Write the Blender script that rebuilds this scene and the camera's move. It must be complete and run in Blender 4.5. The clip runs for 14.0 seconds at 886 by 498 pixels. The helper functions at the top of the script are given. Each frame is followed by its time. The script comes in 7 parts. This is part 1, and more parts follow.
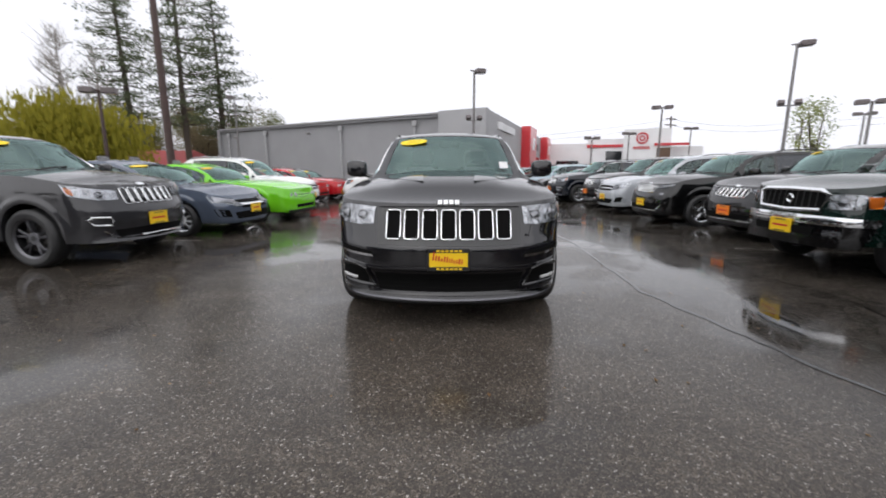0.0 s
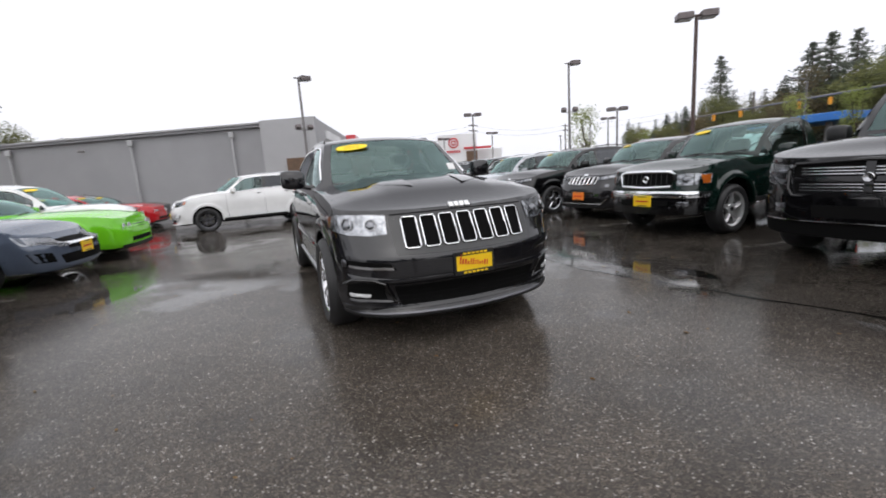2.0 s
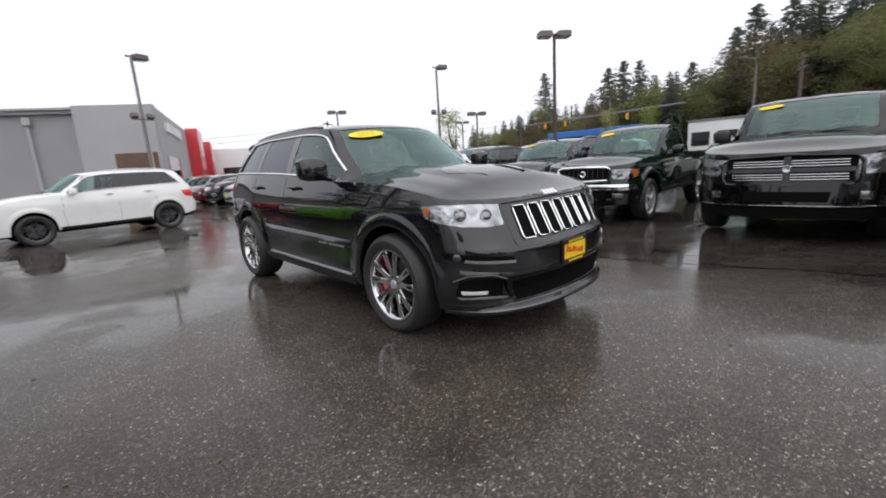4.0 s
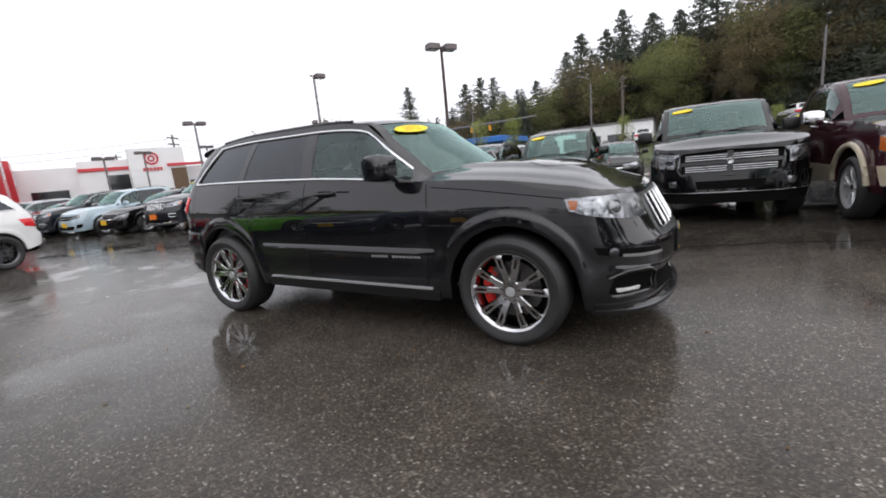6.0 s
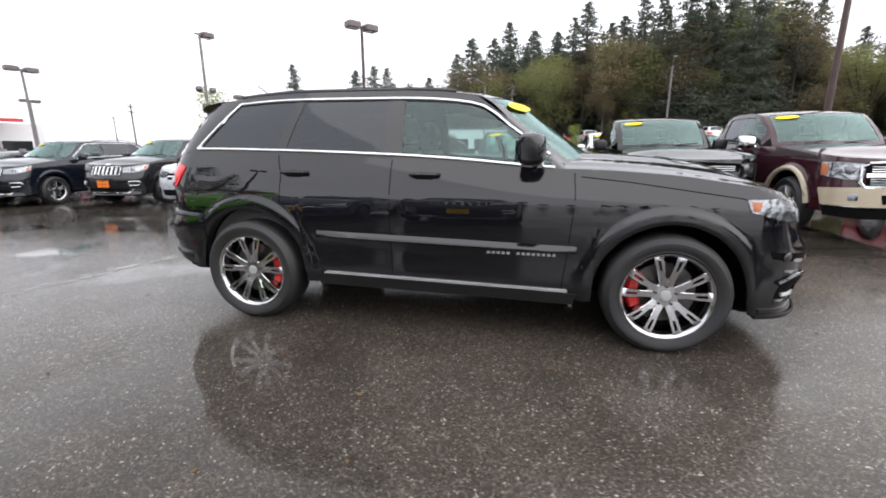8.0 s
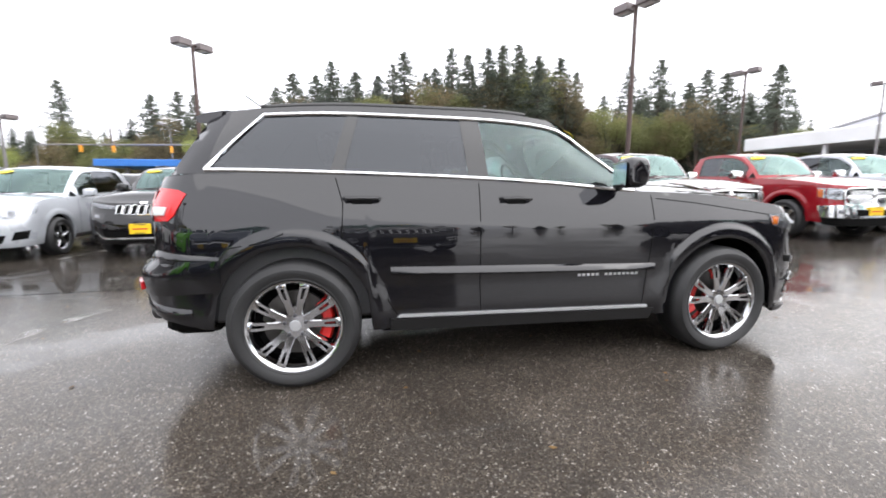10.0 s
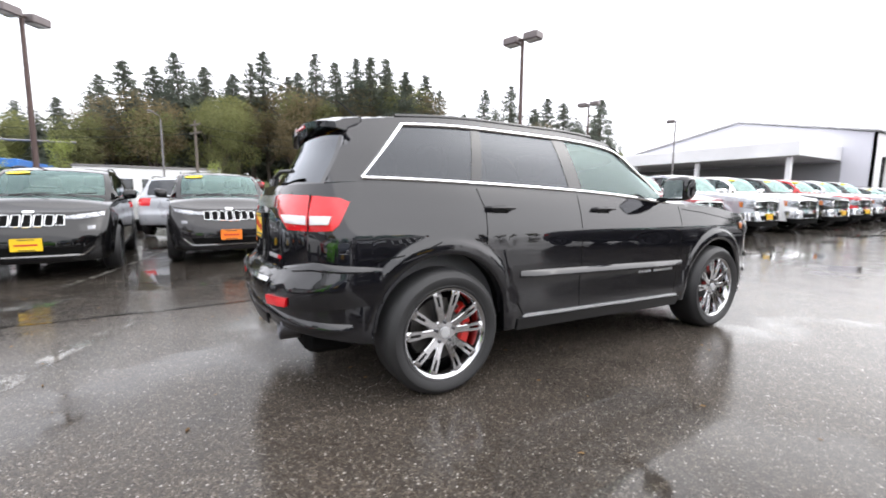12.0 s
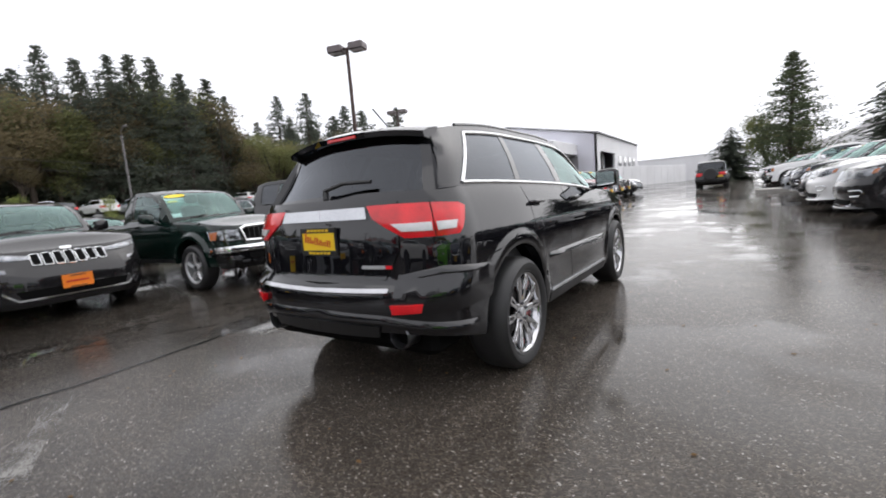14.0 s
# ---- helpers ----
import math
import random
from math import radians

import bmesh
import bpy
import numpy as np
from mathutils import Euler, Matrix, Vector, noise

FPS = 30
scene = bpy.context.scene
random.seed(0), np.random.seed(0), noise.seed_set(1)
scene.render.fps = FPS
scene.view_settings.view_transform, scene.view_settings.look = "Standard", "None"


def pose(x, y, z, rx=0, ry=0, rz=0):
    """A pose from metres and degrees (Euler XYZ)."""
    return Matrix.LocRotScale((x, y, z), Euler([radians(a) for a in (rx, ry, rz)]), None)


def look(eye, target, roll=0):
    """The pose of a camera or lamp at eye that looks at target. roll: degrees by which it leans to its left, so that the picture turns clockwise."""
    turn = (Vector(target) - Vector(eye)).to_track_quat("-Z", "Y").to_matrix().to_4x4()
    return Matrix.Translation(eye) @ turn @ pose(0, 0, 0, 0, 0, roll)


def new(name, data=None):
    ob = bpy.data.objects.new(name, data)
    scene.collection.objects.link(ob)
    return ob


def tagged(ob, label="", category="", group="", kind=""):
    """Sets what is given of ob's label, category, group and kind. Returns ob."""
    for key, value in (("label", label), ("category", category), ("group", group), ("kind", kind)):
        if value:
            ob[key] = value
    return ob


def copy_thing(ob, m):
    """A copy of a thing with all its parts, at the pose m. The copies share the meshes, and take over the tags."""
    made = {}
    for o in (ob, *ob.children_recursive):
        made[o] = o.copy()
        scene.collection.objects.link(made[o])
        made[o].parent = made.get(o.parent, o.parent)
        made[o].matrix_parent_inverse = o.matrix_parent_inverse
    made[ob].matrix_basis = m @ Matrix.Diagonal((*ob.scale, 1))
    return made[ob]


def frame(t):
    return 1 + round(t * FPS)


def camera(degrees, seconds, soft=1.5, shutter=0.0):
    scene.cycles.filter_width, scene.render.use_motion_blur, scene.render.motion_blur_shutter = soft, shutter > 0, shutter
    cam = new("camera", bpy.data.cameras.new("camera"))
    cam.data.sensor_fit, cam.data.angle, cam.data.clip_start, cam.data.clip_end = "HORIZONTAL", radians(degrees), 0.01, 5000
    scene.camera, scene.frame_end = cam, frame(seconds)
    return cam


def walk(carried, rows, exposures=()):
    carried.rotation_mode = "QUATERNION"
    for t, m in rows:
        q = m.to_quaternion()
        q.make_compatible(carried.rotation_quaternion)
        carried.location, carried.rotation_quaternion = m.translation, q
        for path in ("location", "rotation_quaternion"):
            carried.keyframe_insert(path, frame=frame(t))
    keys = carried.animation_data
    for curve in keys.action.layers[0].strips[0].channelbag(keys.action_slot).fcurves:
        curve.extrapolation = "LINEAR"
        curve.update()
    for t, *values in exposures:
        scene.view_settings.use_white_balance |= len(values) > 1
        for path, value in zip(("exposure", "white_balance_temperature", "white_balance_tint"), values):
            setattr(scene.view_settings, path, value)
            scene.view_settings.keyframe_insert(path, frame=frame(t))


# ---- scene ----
cam = camera(92.6, 14.0, soft=1.8, shutter=0.4)
PATH = [
    (0, (0.008, -5.578, 1.259), (-0.023, -3.612, 0.89), -0.1),
    (0.5, (-0.274, -5.574, 1.245), (-0.073, -3.63, 0.82), -0.5),
    (1, (-0.598, -5.45, 1.248), (-0.23, -3.518, 0.883), -4.2),
    (1.5, (-0.986, -5.33, 1.236), (-0.49, -3.427, 0.874), -2.7),
    (2, (-1.385, -5.165, 1.247), (-0.625, -3.349, 0.89), -4.0),
    (2.5, (-1.774, -4.897, 1.258), (-0.905, -3.133, 0.895), -3.5),
    (3, (-2.172, -4.653, 1.258), (-1.173, -2.974, 0.826), -2.6),
    (3.5, (-2.469, -4.331, 1.264), (-1.299, -2.757, 0.87), -4.1),
    (4, (-2.769, -4.002, 1.258), (-1.434, -2.566, 0.861), -3.6),
    (4.2, (-2.89, -3.887, 1.268), (-1.486, -2.524, 0.854), -3.2),
    (6.3, (-3.6, -2.147, 1.252), (-1.851, -1.259, 0.861), -3.9),
    (6.5, (-3.651, -1.973, 1.27), (-1.879, -1.14, 0.859), -2.0),
    (7, (-3.672, -1.537, 1.254), (-1.845, -0.806, 0.895), -1.8),
    (7.5, (-3.687, -1.083, 1.256), (-1.813, -0.509, 0.856), -1.8),
    (7.7, (-3.7, -0.905, 1.265), (-1.813, -0.398, 0.84), -1.0),
    (9.8, (-3.447, 0.918, 1.158), (-1.49, 0.654, 0.843), -0.4),
    (10, (-3.459, 1.078, 1.182), (-1.518, 0.688, 0.895), -0.1),
    (10.5, (-3.399, 1.486, 1.169), (-1.492, 0.952, 0.888), 0.1),
    (11, (-3.313, 1.893, 1.165), (-1.459, 1.191, 0.902), 1.2),
    (11.5, (-3.239, 2.298, 1.174), (-1.449, 1.448, 0.903), -0.3),
    (12, (-3.057, 2.703, 1.176), (-1.338, 1.708, 0.939), 0.6),
    (12.5, (-2.917, 3.113, 1.181), (-1.329, 1.935, 0.881), -0.9),
    (13, (-2.677, 3.458, 1.185), (-1.221, 2.113, 0.919), -1.6),
    (13.5, (-2.442, 3.83, 1.195), (-1.16, 2.32, 0.915), -3.1),
    (14, (-2.108, 4.087, 1.199), (-0.992, 2.445, 0.961), -4.7),
]
walk(cam, [(t, look(eye, target, roll)) for t, eye, target, roll in PATH],
     [(0, -0.1), (4.2, -0.15), (6.3, 0.05), (7.7, 0.44), (9.8, 0.97), (11, 1.05), (12.5, 0.8), (13.2, .5), (14, 0.08)])

# ---- world and light: an overcast, wet morning ----
world = bpy.data.worlds.new("world")
scene.world = world
world.use_nodes = True
wn, wl = world.node_tree.nodes, world.node_tree.links
wn.clear()
sky = wn.new("ShaderNodeTexSky")
sky.sky_type, sky.sun_disc = "NISHITA", False
sky.sun_elevation, sky.sun_rotation = radians(48), radians(200)
sky.air_density, sky.dust_density, sky.ozone_density = 1.0, 6.0, 1.0
grey = wn.new("ShaderNodeHueSaturation")
grey.inputs["Saturation"].default_value = 0.16
cloud_uv = wn.new("ShaderNodeTexCoord")
cloud = wn.new("ShaderNodeTexNoise")
cloud.inputs["Scale"].default_value, cloud.inputs["Detail"].default_value = 2.2, 5
cloud_ramp = wn.new("ShaderNodeMapRange")
cloud_ramp.inputs["To Min"].default_value, cloud_ramp.inputs["To Max"].default_value = 0.85, 1.12
mixer = wn.new("ShaderNodeMix")
mixer.data_type = "RGBA"
mixer.inputs["Factor"].default_value = 0.86
mixer.inputs["B"].default_value = (7.55, 7.6, 8.15, 1)
vary = wn.new("ShaderNodeVectorMath")
vary.operation = "SCALE"
back = wn.new("ShaderNodeBackground")
back.inputs["Strength"].default_value = 0.17
out = wn.new("ShaderNodeOutputWorld")
wl.new(sky.outputs[0], grey.inputs["Color"])
wl.new(grey.outputs[0], mixer.inputs["A"])
wl.new(cloud_uv.outputs["Generated"], cloud.inputs["Vector"])
wl.new(cloud.outputs["Fac"], cloud_ramp.inputs["Value"])
wl.new(mixer.outputs["Result"], vary.inputs[0])
wl.new(cloud_ramp.outputs[0], vary.inputs["Scale"])
wl.new(vary.outputs[0], back.inputs["Color"])
wl.new(back.outputs[0], out.inputs["Surface"])
sun = new("sun", bpy.data.lights.new("sun", "SUN"))
sun.data.energy, sun.data.angle, sun.data.color = 1.2, radians(130), (1, 0.97, 0.93)
sun.matrix_world = look((-10, -30, 40), (0, 0, 0))


# ---- materials ----
def material(name, color, rough=0.5, metal=0.0, vary=0.12, scale=4.0, bump=0.0, bump_scale=60.0, coat=0.0, spec=0.5):
    """A principled surface with variation at two scales and fine relief."""
    m = bpy.data.materials.new(name)
    m.use_nodes = True
    n, l = m.node_tree.nodes, m.node_tree.links
    b = n["Principled BSDF"]
    b.inputs["Metallic"].default_value = metal
    b.inputs["Coat Weight"].default_value = coat
    b.inputs["Coat Roughness"].default_value = 0.03
    b.inputs["Specular IOR Level"].default_value = spec
    co = n.new("ShaderNodeTexCoord")
    big, fine = n.new("ShaderNodeTexNoise"), n.new("ShaderNodeTexNoise")
    big.inputs["Scale"].default_value, big.inputs["Detail"].default_value = scale, 6
    fine.inputs["Scale"].default_value, fine.inputs["Detail"].default_value = bump_scale, 3
    add = n.new("ShaderNodeMath")
    add.operation = "MULTIPLY_ADD"
    add.inputs[1].default_value = 0.35
    ramp = n.new("ShaderNodeMapRange")
    ramp.inputs["From Min"].default_value, ramp.inputs["From Max"].default_value = 0.4, 0.95
    ramp.inputs["To Min"].default_value, ramp.inputs["To Max"].default_value = 1 - vary, 1 + vary
    tint = n.new("ShaderNodeVectorMath")
    tint.operation = "SCALE"
    tint.inputs[0].default_value = color
    for t in (big, fine):
        l.new(co.outputs["Object"], t.inputs["Vector"])
    l.new(fine.outputs["Fac"], add.inputs[0])
    l.new(big.outputs["Fac"], add.inputs[2])
    l.new(add.outputs[0], ramp.inputs["Value"])
    l.new(ramp.outputs[0], tint.inputs["Scale"])
    l.new(tint.outputs[0], b.inputs["Base Color"])
    rr = n.new("ShaderNodeMapRange")
    rr.inputs["To Min"].default_value, rr.inputs["To Max"].default_value = max(rough * 0.75, 0.0), min(rough * 1.3, 1)
    l.new(big.outputs["Fac"], rr.inputs["Value"])
    l.new(rr.outputs[0], b.inputs["Roughness"])
    if bump:
        bp = n.new("ShaderNodeBump")
        bp.inputs["Strength"].default_value, bp.inputs["Distance"].default_value = 0.5, bump
        l.new(fine.outputs["Fac"], bp.inputs["Height"])
        l.new(bp.outputs[0], b.inputs["Normal"])
    return m


def paint(name, color, flake=0.0, ior=1.57):
    """Wet car paint: a coloured base under clear coat, with rain beads as fine relief."""
    m = material(name, color, 0.28, flake * .3, 0.06, 3.0, coat=1.0, spec=0.0)
    n, l = m.node_tree.nodes, m.node_tree.links
    b = n["Principled BSDF"]
    b.inputs["Coat IOR"].default_value = ior
    b.inputs["Coat Roughness"].default_value = 0.015
    co = n.new("ShaderNodeTexCoord")
    drop = n.new("ShaderNodeTexVoronoi")
    drop.inputs["Scale"].default_value = 70
    cut = n.new("ShaderNodeMapRange")
    cut.inputs["From Min"].default_value, cut.inputs["From Max"].default_value = 0.28, 0.12
    geo = n.new("ShaderNodeNewGeometry")
    sep = n.new("ShaderNodeSeparateXYZ")
    up = n.new("ShaderNodeMapRange")
    up.inputs["From Min"].default_value, up.inputs["From Max"].default_value = 0.45, 0.9
    mul = n.new("ShaderNodeMath")
    mul.operation = "MULTIPLY"
    bp = n.new("ShaderNodeBump")
    bp.inputs["Strength"].default_value, bp.inputs["Distance"].default_value = 0.3, 0.0008
    l.new(co.outputs["Object"], drop.inputs["Vector"])
    l.new(drop.outputs["Distance"], cut.inputs["Value"])
    l.new(geo.outputs["Normal"], sep.inputs[0])
    l.new(sep.outputs["Z"], up.inputs["Value"])
    l.new(cut.outputs[0], mul.inputs[0])
    l.new(up.outputs[0], mul.inputs[1])
    l.new(mul.outputs[0], bp.inputs["Height"])
    l.new(bp.outputs[0], b.inputs["Coat Normal"])
    return m


def glass(name, tint, gloss=0.02, ior=1.9, sheen=(1, 1, 1)):
    """A thin pane: clear tint with a mirror-like gloss that grows towards grazing angles."""
    m = bpy.data.materials.new(name)
    m.use_nodes = True
    n, l = m.node_tree.nodes, m.node_tree.links
    n.remove(n["Principled BSDF"])
    tr, gl, mx = n.new("ShaderNodeBsdfTransparent"), n.new("ShaderNodeBsdfGlossy"), n.new("ShaderNodeMixShader")
    tr.inputs["Color"].default_value = (*tint, 1)
    gl.inputs["Roughness"].default_value = gloss
    gl.inputs["Color"].default_value = (*sheen, 1)
    fr = n.new("ShaderNodeFresnel")
    fr.inputs["IOR"].default_value = ior
    l.new(fr.outputs[0], mx.inputs[0])
    l.new(tr.outputs[0], mx.inputs[1])
    l.new(gl.outputs[0], mx.inputs[2])
    l.new(mx.outputs[0], n["Material Output"].inputs["Surface"])
    return m


M = dict(
    black=material("black_plastic", (0.010, 0.010, 0.0105), 0.45, bump=0.0006, bump_scale=300),
    gloss_black=material("gloss_black", (0.003, 0.003, 0.0033), 0.08, coat=0.6),
    # near black: the shade of wells, openings and gaps is put into the colour
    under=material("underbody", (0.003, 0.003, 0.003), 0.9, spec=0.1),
    tyre=material("tyre_rubber", (0.022, 0.022, 0.023), 0.55, vary=0.25, bump=0.001, bump_scale=120),
    chrome=material("chrome", (0.82, 0.83, 0.84), 0.07, 1.0, 0.04),
    alloy=material("alloy", (0.55, 0.56, 0.58), 0.22, 1.0, 0.08),
    dark_alloy=material("dark_chrome_alloy", (0.58, 0.58, 0.595), 0.12, 1.0, 0.12),
    grey_alloy=material("grey_alloy", (0.12, 0.12, 0.13), 0.3, 0.9, 0.1),
    disc=material("brake_disc", (0.11, 0.105, 0.1), 0.45, 1.0, 0.3),
    caliper=material("red_caliper", (0.62, 0.015, 0.012), 0.3, coat=0.5),
    silver=material("silver_plastic", (0.5, 0.51, 0.52), 0.35, 0.4),
    white=material("white_badge", (0.8, 0.8, 0.8), 0.35),
    red_lens=material("red_lens", (0.68, 0.008, 0.014), 0.12, coat=.6, vary=0.25, scale=9, bump=0.002, bump_scale=130),
    clear_lens=material("white_lens", (0.62, 0.62, 0.63), 0.12, 0.0, 0.2, 12, coat=1.0, bump=0.002, bump_scale=110),
    amber=material("amber_lens", (0.75, 0.2, 0.02), 0.15, coat=1.0, vary=0.2, scale=20, bump=0.002, bump_scale=150),
    lamp_bowl=material("lamp_reflector", (0.42, 0.425, 0.44), 0.2, 1.0, 0.45, 16, bump=.03, bump_scale=17),
    projector=material("projector_glass", (0.2, 0.205, 0.22), 0.1, 0.8, 0.2, 20, coat=1.0),
    bright_alloy=material("bright_alloy", (0.72, 0.72, 0.73), 0.34, 0.7, 0.08),
    satin=material("satin_charcoal", (0.007, 0.007, 0.0078), 0.3, 0.0, 0.1, coat=.5),
    plate=material("yellow_plate", (0.86, 0.56, 0.012), 0.4, vary=0.04),
    orange_plate=material("orange_plate", (0.85, 0.22, 0.02), 0.4, vary=0.04),
    sticker=material("yellow_sticker", (0.9, 0.68, 0.01), 0.5, vary=0.03),
    red_ink=material("red_ink", (0.55, 0.03, 0.02), 0.5),
    year_ink=material("ochre_ink", (0.42, 0.25, 0.01), 0.5),
    dark_ink=material("dark_ink", (0.03, 0.03, 0.03), 0.5),
    interior=material("interior_trim", (0.075, 0.075, 0.078), 0.75, bump=0.001, bump_scale=200),
    seat=material("seat_leather", (0.09, 0.09, 0.092), 0.55, bump=0.001, bump_scale=150),
    seat_grey=material("grey_seat", (0.2, 0.2, 0.2), 0.6),
    pane=glass("window_glass", (0.66, 0.86, 0.82), .01, 2.0, (.72, .98, .93)),
    tint=glass("privacy_glass", (0.045, 0.047, 0.052), .02, 1.7, (.9, .94, 1)),
    side_pane=glass("side_glass", (0.66, 0.80, 0.78), .015, 1.75, (.82, .98, .96)),
    lens=glass("lamp_cover", (0.93, 0.94, 0.95), .02, 1.35),
    tan=material("tan_trim", (0.42, 0.36, 0.26), 0.4, coat=0.5),
)
PAINT = dict(
    hero=paint("black_metallic_paint", (0.006, 0.006, 0.0078), 0.0, 1.66),
    grey=paint("granite_grey_paint", (0.03, 0.03, 0.033), 0.4),
    black=paint("black_paint", (0.003, 0.003, 0.0034)),
    blue=paint("slate_blue_paint", (0.085, 0.105, 0.145), 0.4),
    green=paint("bright_green_paint", (0.16, 0.56, 0.015)),
    white=paint("white_paint", (0.78, 0.78, 0.78)),
    red=paint("red_paint", (0.5, 0.012, 0.018)),
    ruby=paint("deep_red_paint", (0.24, 0.008, 0.014), 0.3),
    plum=paint("dark_plum_paint", (0.036, 0.010, 0.015), 0.3),
    darkgreen=paint("dark_green_paint", (0.003, 0.012, 0.009), 0.2),
    navy=paint("navy_paint", (0.006, 0.008, 0.014), 0.3),
    silver=paint("silver_paint", (0.42, 0.44, 0.47), 0.7),
    lightblue=paint("pale_blue_paint", (0.4, 0.5, 0.56), 0.5),
    charcoal=paint("charcoal_paint", (0.013, 0.0125, 0.0135), 0.3),
    darkred=paint("dark_red_paint", (0.12, 0.008, 0.012), 0.3),
)


# ---- mesh helpers ----
def part(name, geo, mat, parent=None, label="", smooth=40, weld=0.0):
    """Links verts and faces as one mesh object under a thing or a part."""
    me = bpy.data.meshes.new(name)
    me.from_pydata([tuple(v) for v in geo[0]], [], geo[1])
    me.validate()
    bm = bmesh.new()
    bm.from_mesh(me)
    bmesh.ops.recalc_face_normals(bm, faces=bm.faces)
    bm.to_mesh(me)
    bm.free()
    me.materials.append(mat)
    if weld:
        bm = bmesh.new()
        bm.from_mesh(me)
        bmesh.ops.remove_doubles(bm, verts=bm.verts, dist=weld)
        bmesh.ops.recalc_face_normals(bm, faces=bm.faces)
        bm.to_mesh(me)
        bm.free()
    if smooth:
        me.shade_smooth()
        me.set_sharp_from_angle(angle=radians(smooth))
    ob = new(name, me)
    if parent:
        ob.parent = parent
    return tagged(ob, label)


def join(*geos):
    v, f = [], []
    for a, b in geos:
        k = len(v)
        v += list(a)
        f += [tuple(i + k for i in q) for q in b]
    return v, f


def moved(geo, m):
    return [m @ Vector(v) for v in geo[0]], geo[1]


def grid(rows, close=False):
    """Quads between rows of points."""
    n = len(rows[0])
    v = [p for r in rows for p in r]
    f = []
    for i in range(len(rows) - 1):
        for j in range(n if close else n - 1):
            k = (j + 1) % n
            f.append((i * n + j, i * n + k, (i + 1) * n + k, (i + 1) * n + j))
    return v, f


def box(x0, x1, y0, y1, z0, z1, bevel=0.0):
    """A box with chamfered upright and level edges."""
    b = min(bevel, (x1 - x0) / 2.1, (y1 - y0) / 2.1, (z1 - z0) / 2.1)
    if b <= 0:
        v = [(x, y, z) for z in (z0, z1) for x, y in ((x0, y0), (x1, y0), (x1, y1), (x0, y1))]
        return v, [(3, 2, 1, 0), (4, 5, 6, 7), (0, 1, 5, 4), (1, 2, 6, 5), (2, 3, 7, 6), (3, 0, 4, 7)]
    rings = []
    for z, d in ((z0, b), (z0 + b, 0), (z1 - b, 0), (z1, b)):
        rings.append([(x0 + d + b, y0 + d, z), (x1 - d - b, y0 + d, z), (x1 - d, y0 + d + b, z), (x1 - d, y1 - d - b, z),
                      (x1 - d - b, y1 - d, z), (x0 + d + b, y1 - d, z), (x0 + d, y1 - d - b, z), (x0 + d, y0 + d + b, z)])
    v, f = grid(rings, True)
    f += [tuple(range(7, -1, -1)), tuple(range(24, 32))]
    return v, f


def lathe(profile, n=32, axis="x", caps=True):
    """Turns (radius, along) points round an axis."""
    rows = []
    for r, a in profile:
        row = []
        for i in range(n):
            c, s = math.cos(2 * math.pi * i / n) * r, math.sin(2 * math.pi * i / n) * r
            row.append((a, c, s) if axis == "x" else (c, s, a))
        rows.append(row)
    v, f = grid(rows, True)
    if caps and profile[0][0] > 1e-4:
        f.append(tuple(range(n - 1, -1, -1)))
    if caps and profile[-1][0] > 1e-4:
        f.append(tuple(range((len(rows) - 1) * n, len(rows) * n)))
    return v, f


def tube(points, radius, n=8, radii=None):
    """A round rod along points."""
    pts = [Vector(p) for p in points]
    rows = []
    for i, p in enumerate(pts):
        d = (pts[min(i + 1, len(pts) - 1)] - pts[max(i - 1, 0)]).normalized()
        a = d.cross(Vector((0, 0, 1)) if abs(d.z) < 0.9 else Vector((1, 0, 0))).normalized()
        b = d.cross(a)
        r = radii[i] if radii else radius
        rows.append([p + a * r * math.cos(2 * math.pi * k / n) + b * r * math.sin(2 * math.pi * k / n) for k in range(n)])
    v, f = grid(rows, True)
    f += [tuple(range(n)), tuple(range(len(v) - n, len(v)))]
    return v, f


def bar(x0, x1, z0, z1, y0, y1, bevel=0.0):
    return box(x0, x1, y0, y1, z0, z1, bevel)


def curve(points):
    """A smooth monotone curve through (x, y) points."""
    xs, ys = [p[0] for p in points], [p[1] for p in points]
    n = len(xs)
    d = [(ys[i + 1] - ys[i]) / (xs[i + 1] - xs[i]) for i in range(n - 1)]
    m = [d[0]] + [0 if d[i - 1] * d[i] <= 0 else 2 * d[i - 1] * d[i] / (d[i - 1] + d[i]) for i in range(1, n - 1)] + [d[-1]] if n > 2 else [d[0]] * 2

    def f(x):
        if x <= xs[0]:
            return ys[0]
        if x >= xs[-1]:
            return ys[-1]
        i = 0
        while x > xs[i + 1]:
            i += 1
        h = xs[i + 1] - xs[i]
        t = (x - xs[i]) / h
        return ((1 + 2 * t) * (1 - t) ** 2 * ys[i] + t * (1 - t) ** 2 * h * m[i] + t * t * (3 - 2 * t) * ys[i + 1] + t * t * (t - 1) * h * m[i + 1])
    return f


def step(a, b, x):
    t = min(max((x - a) / (b - a), 0), 1)
    return t * t * (3 - 2 * t)


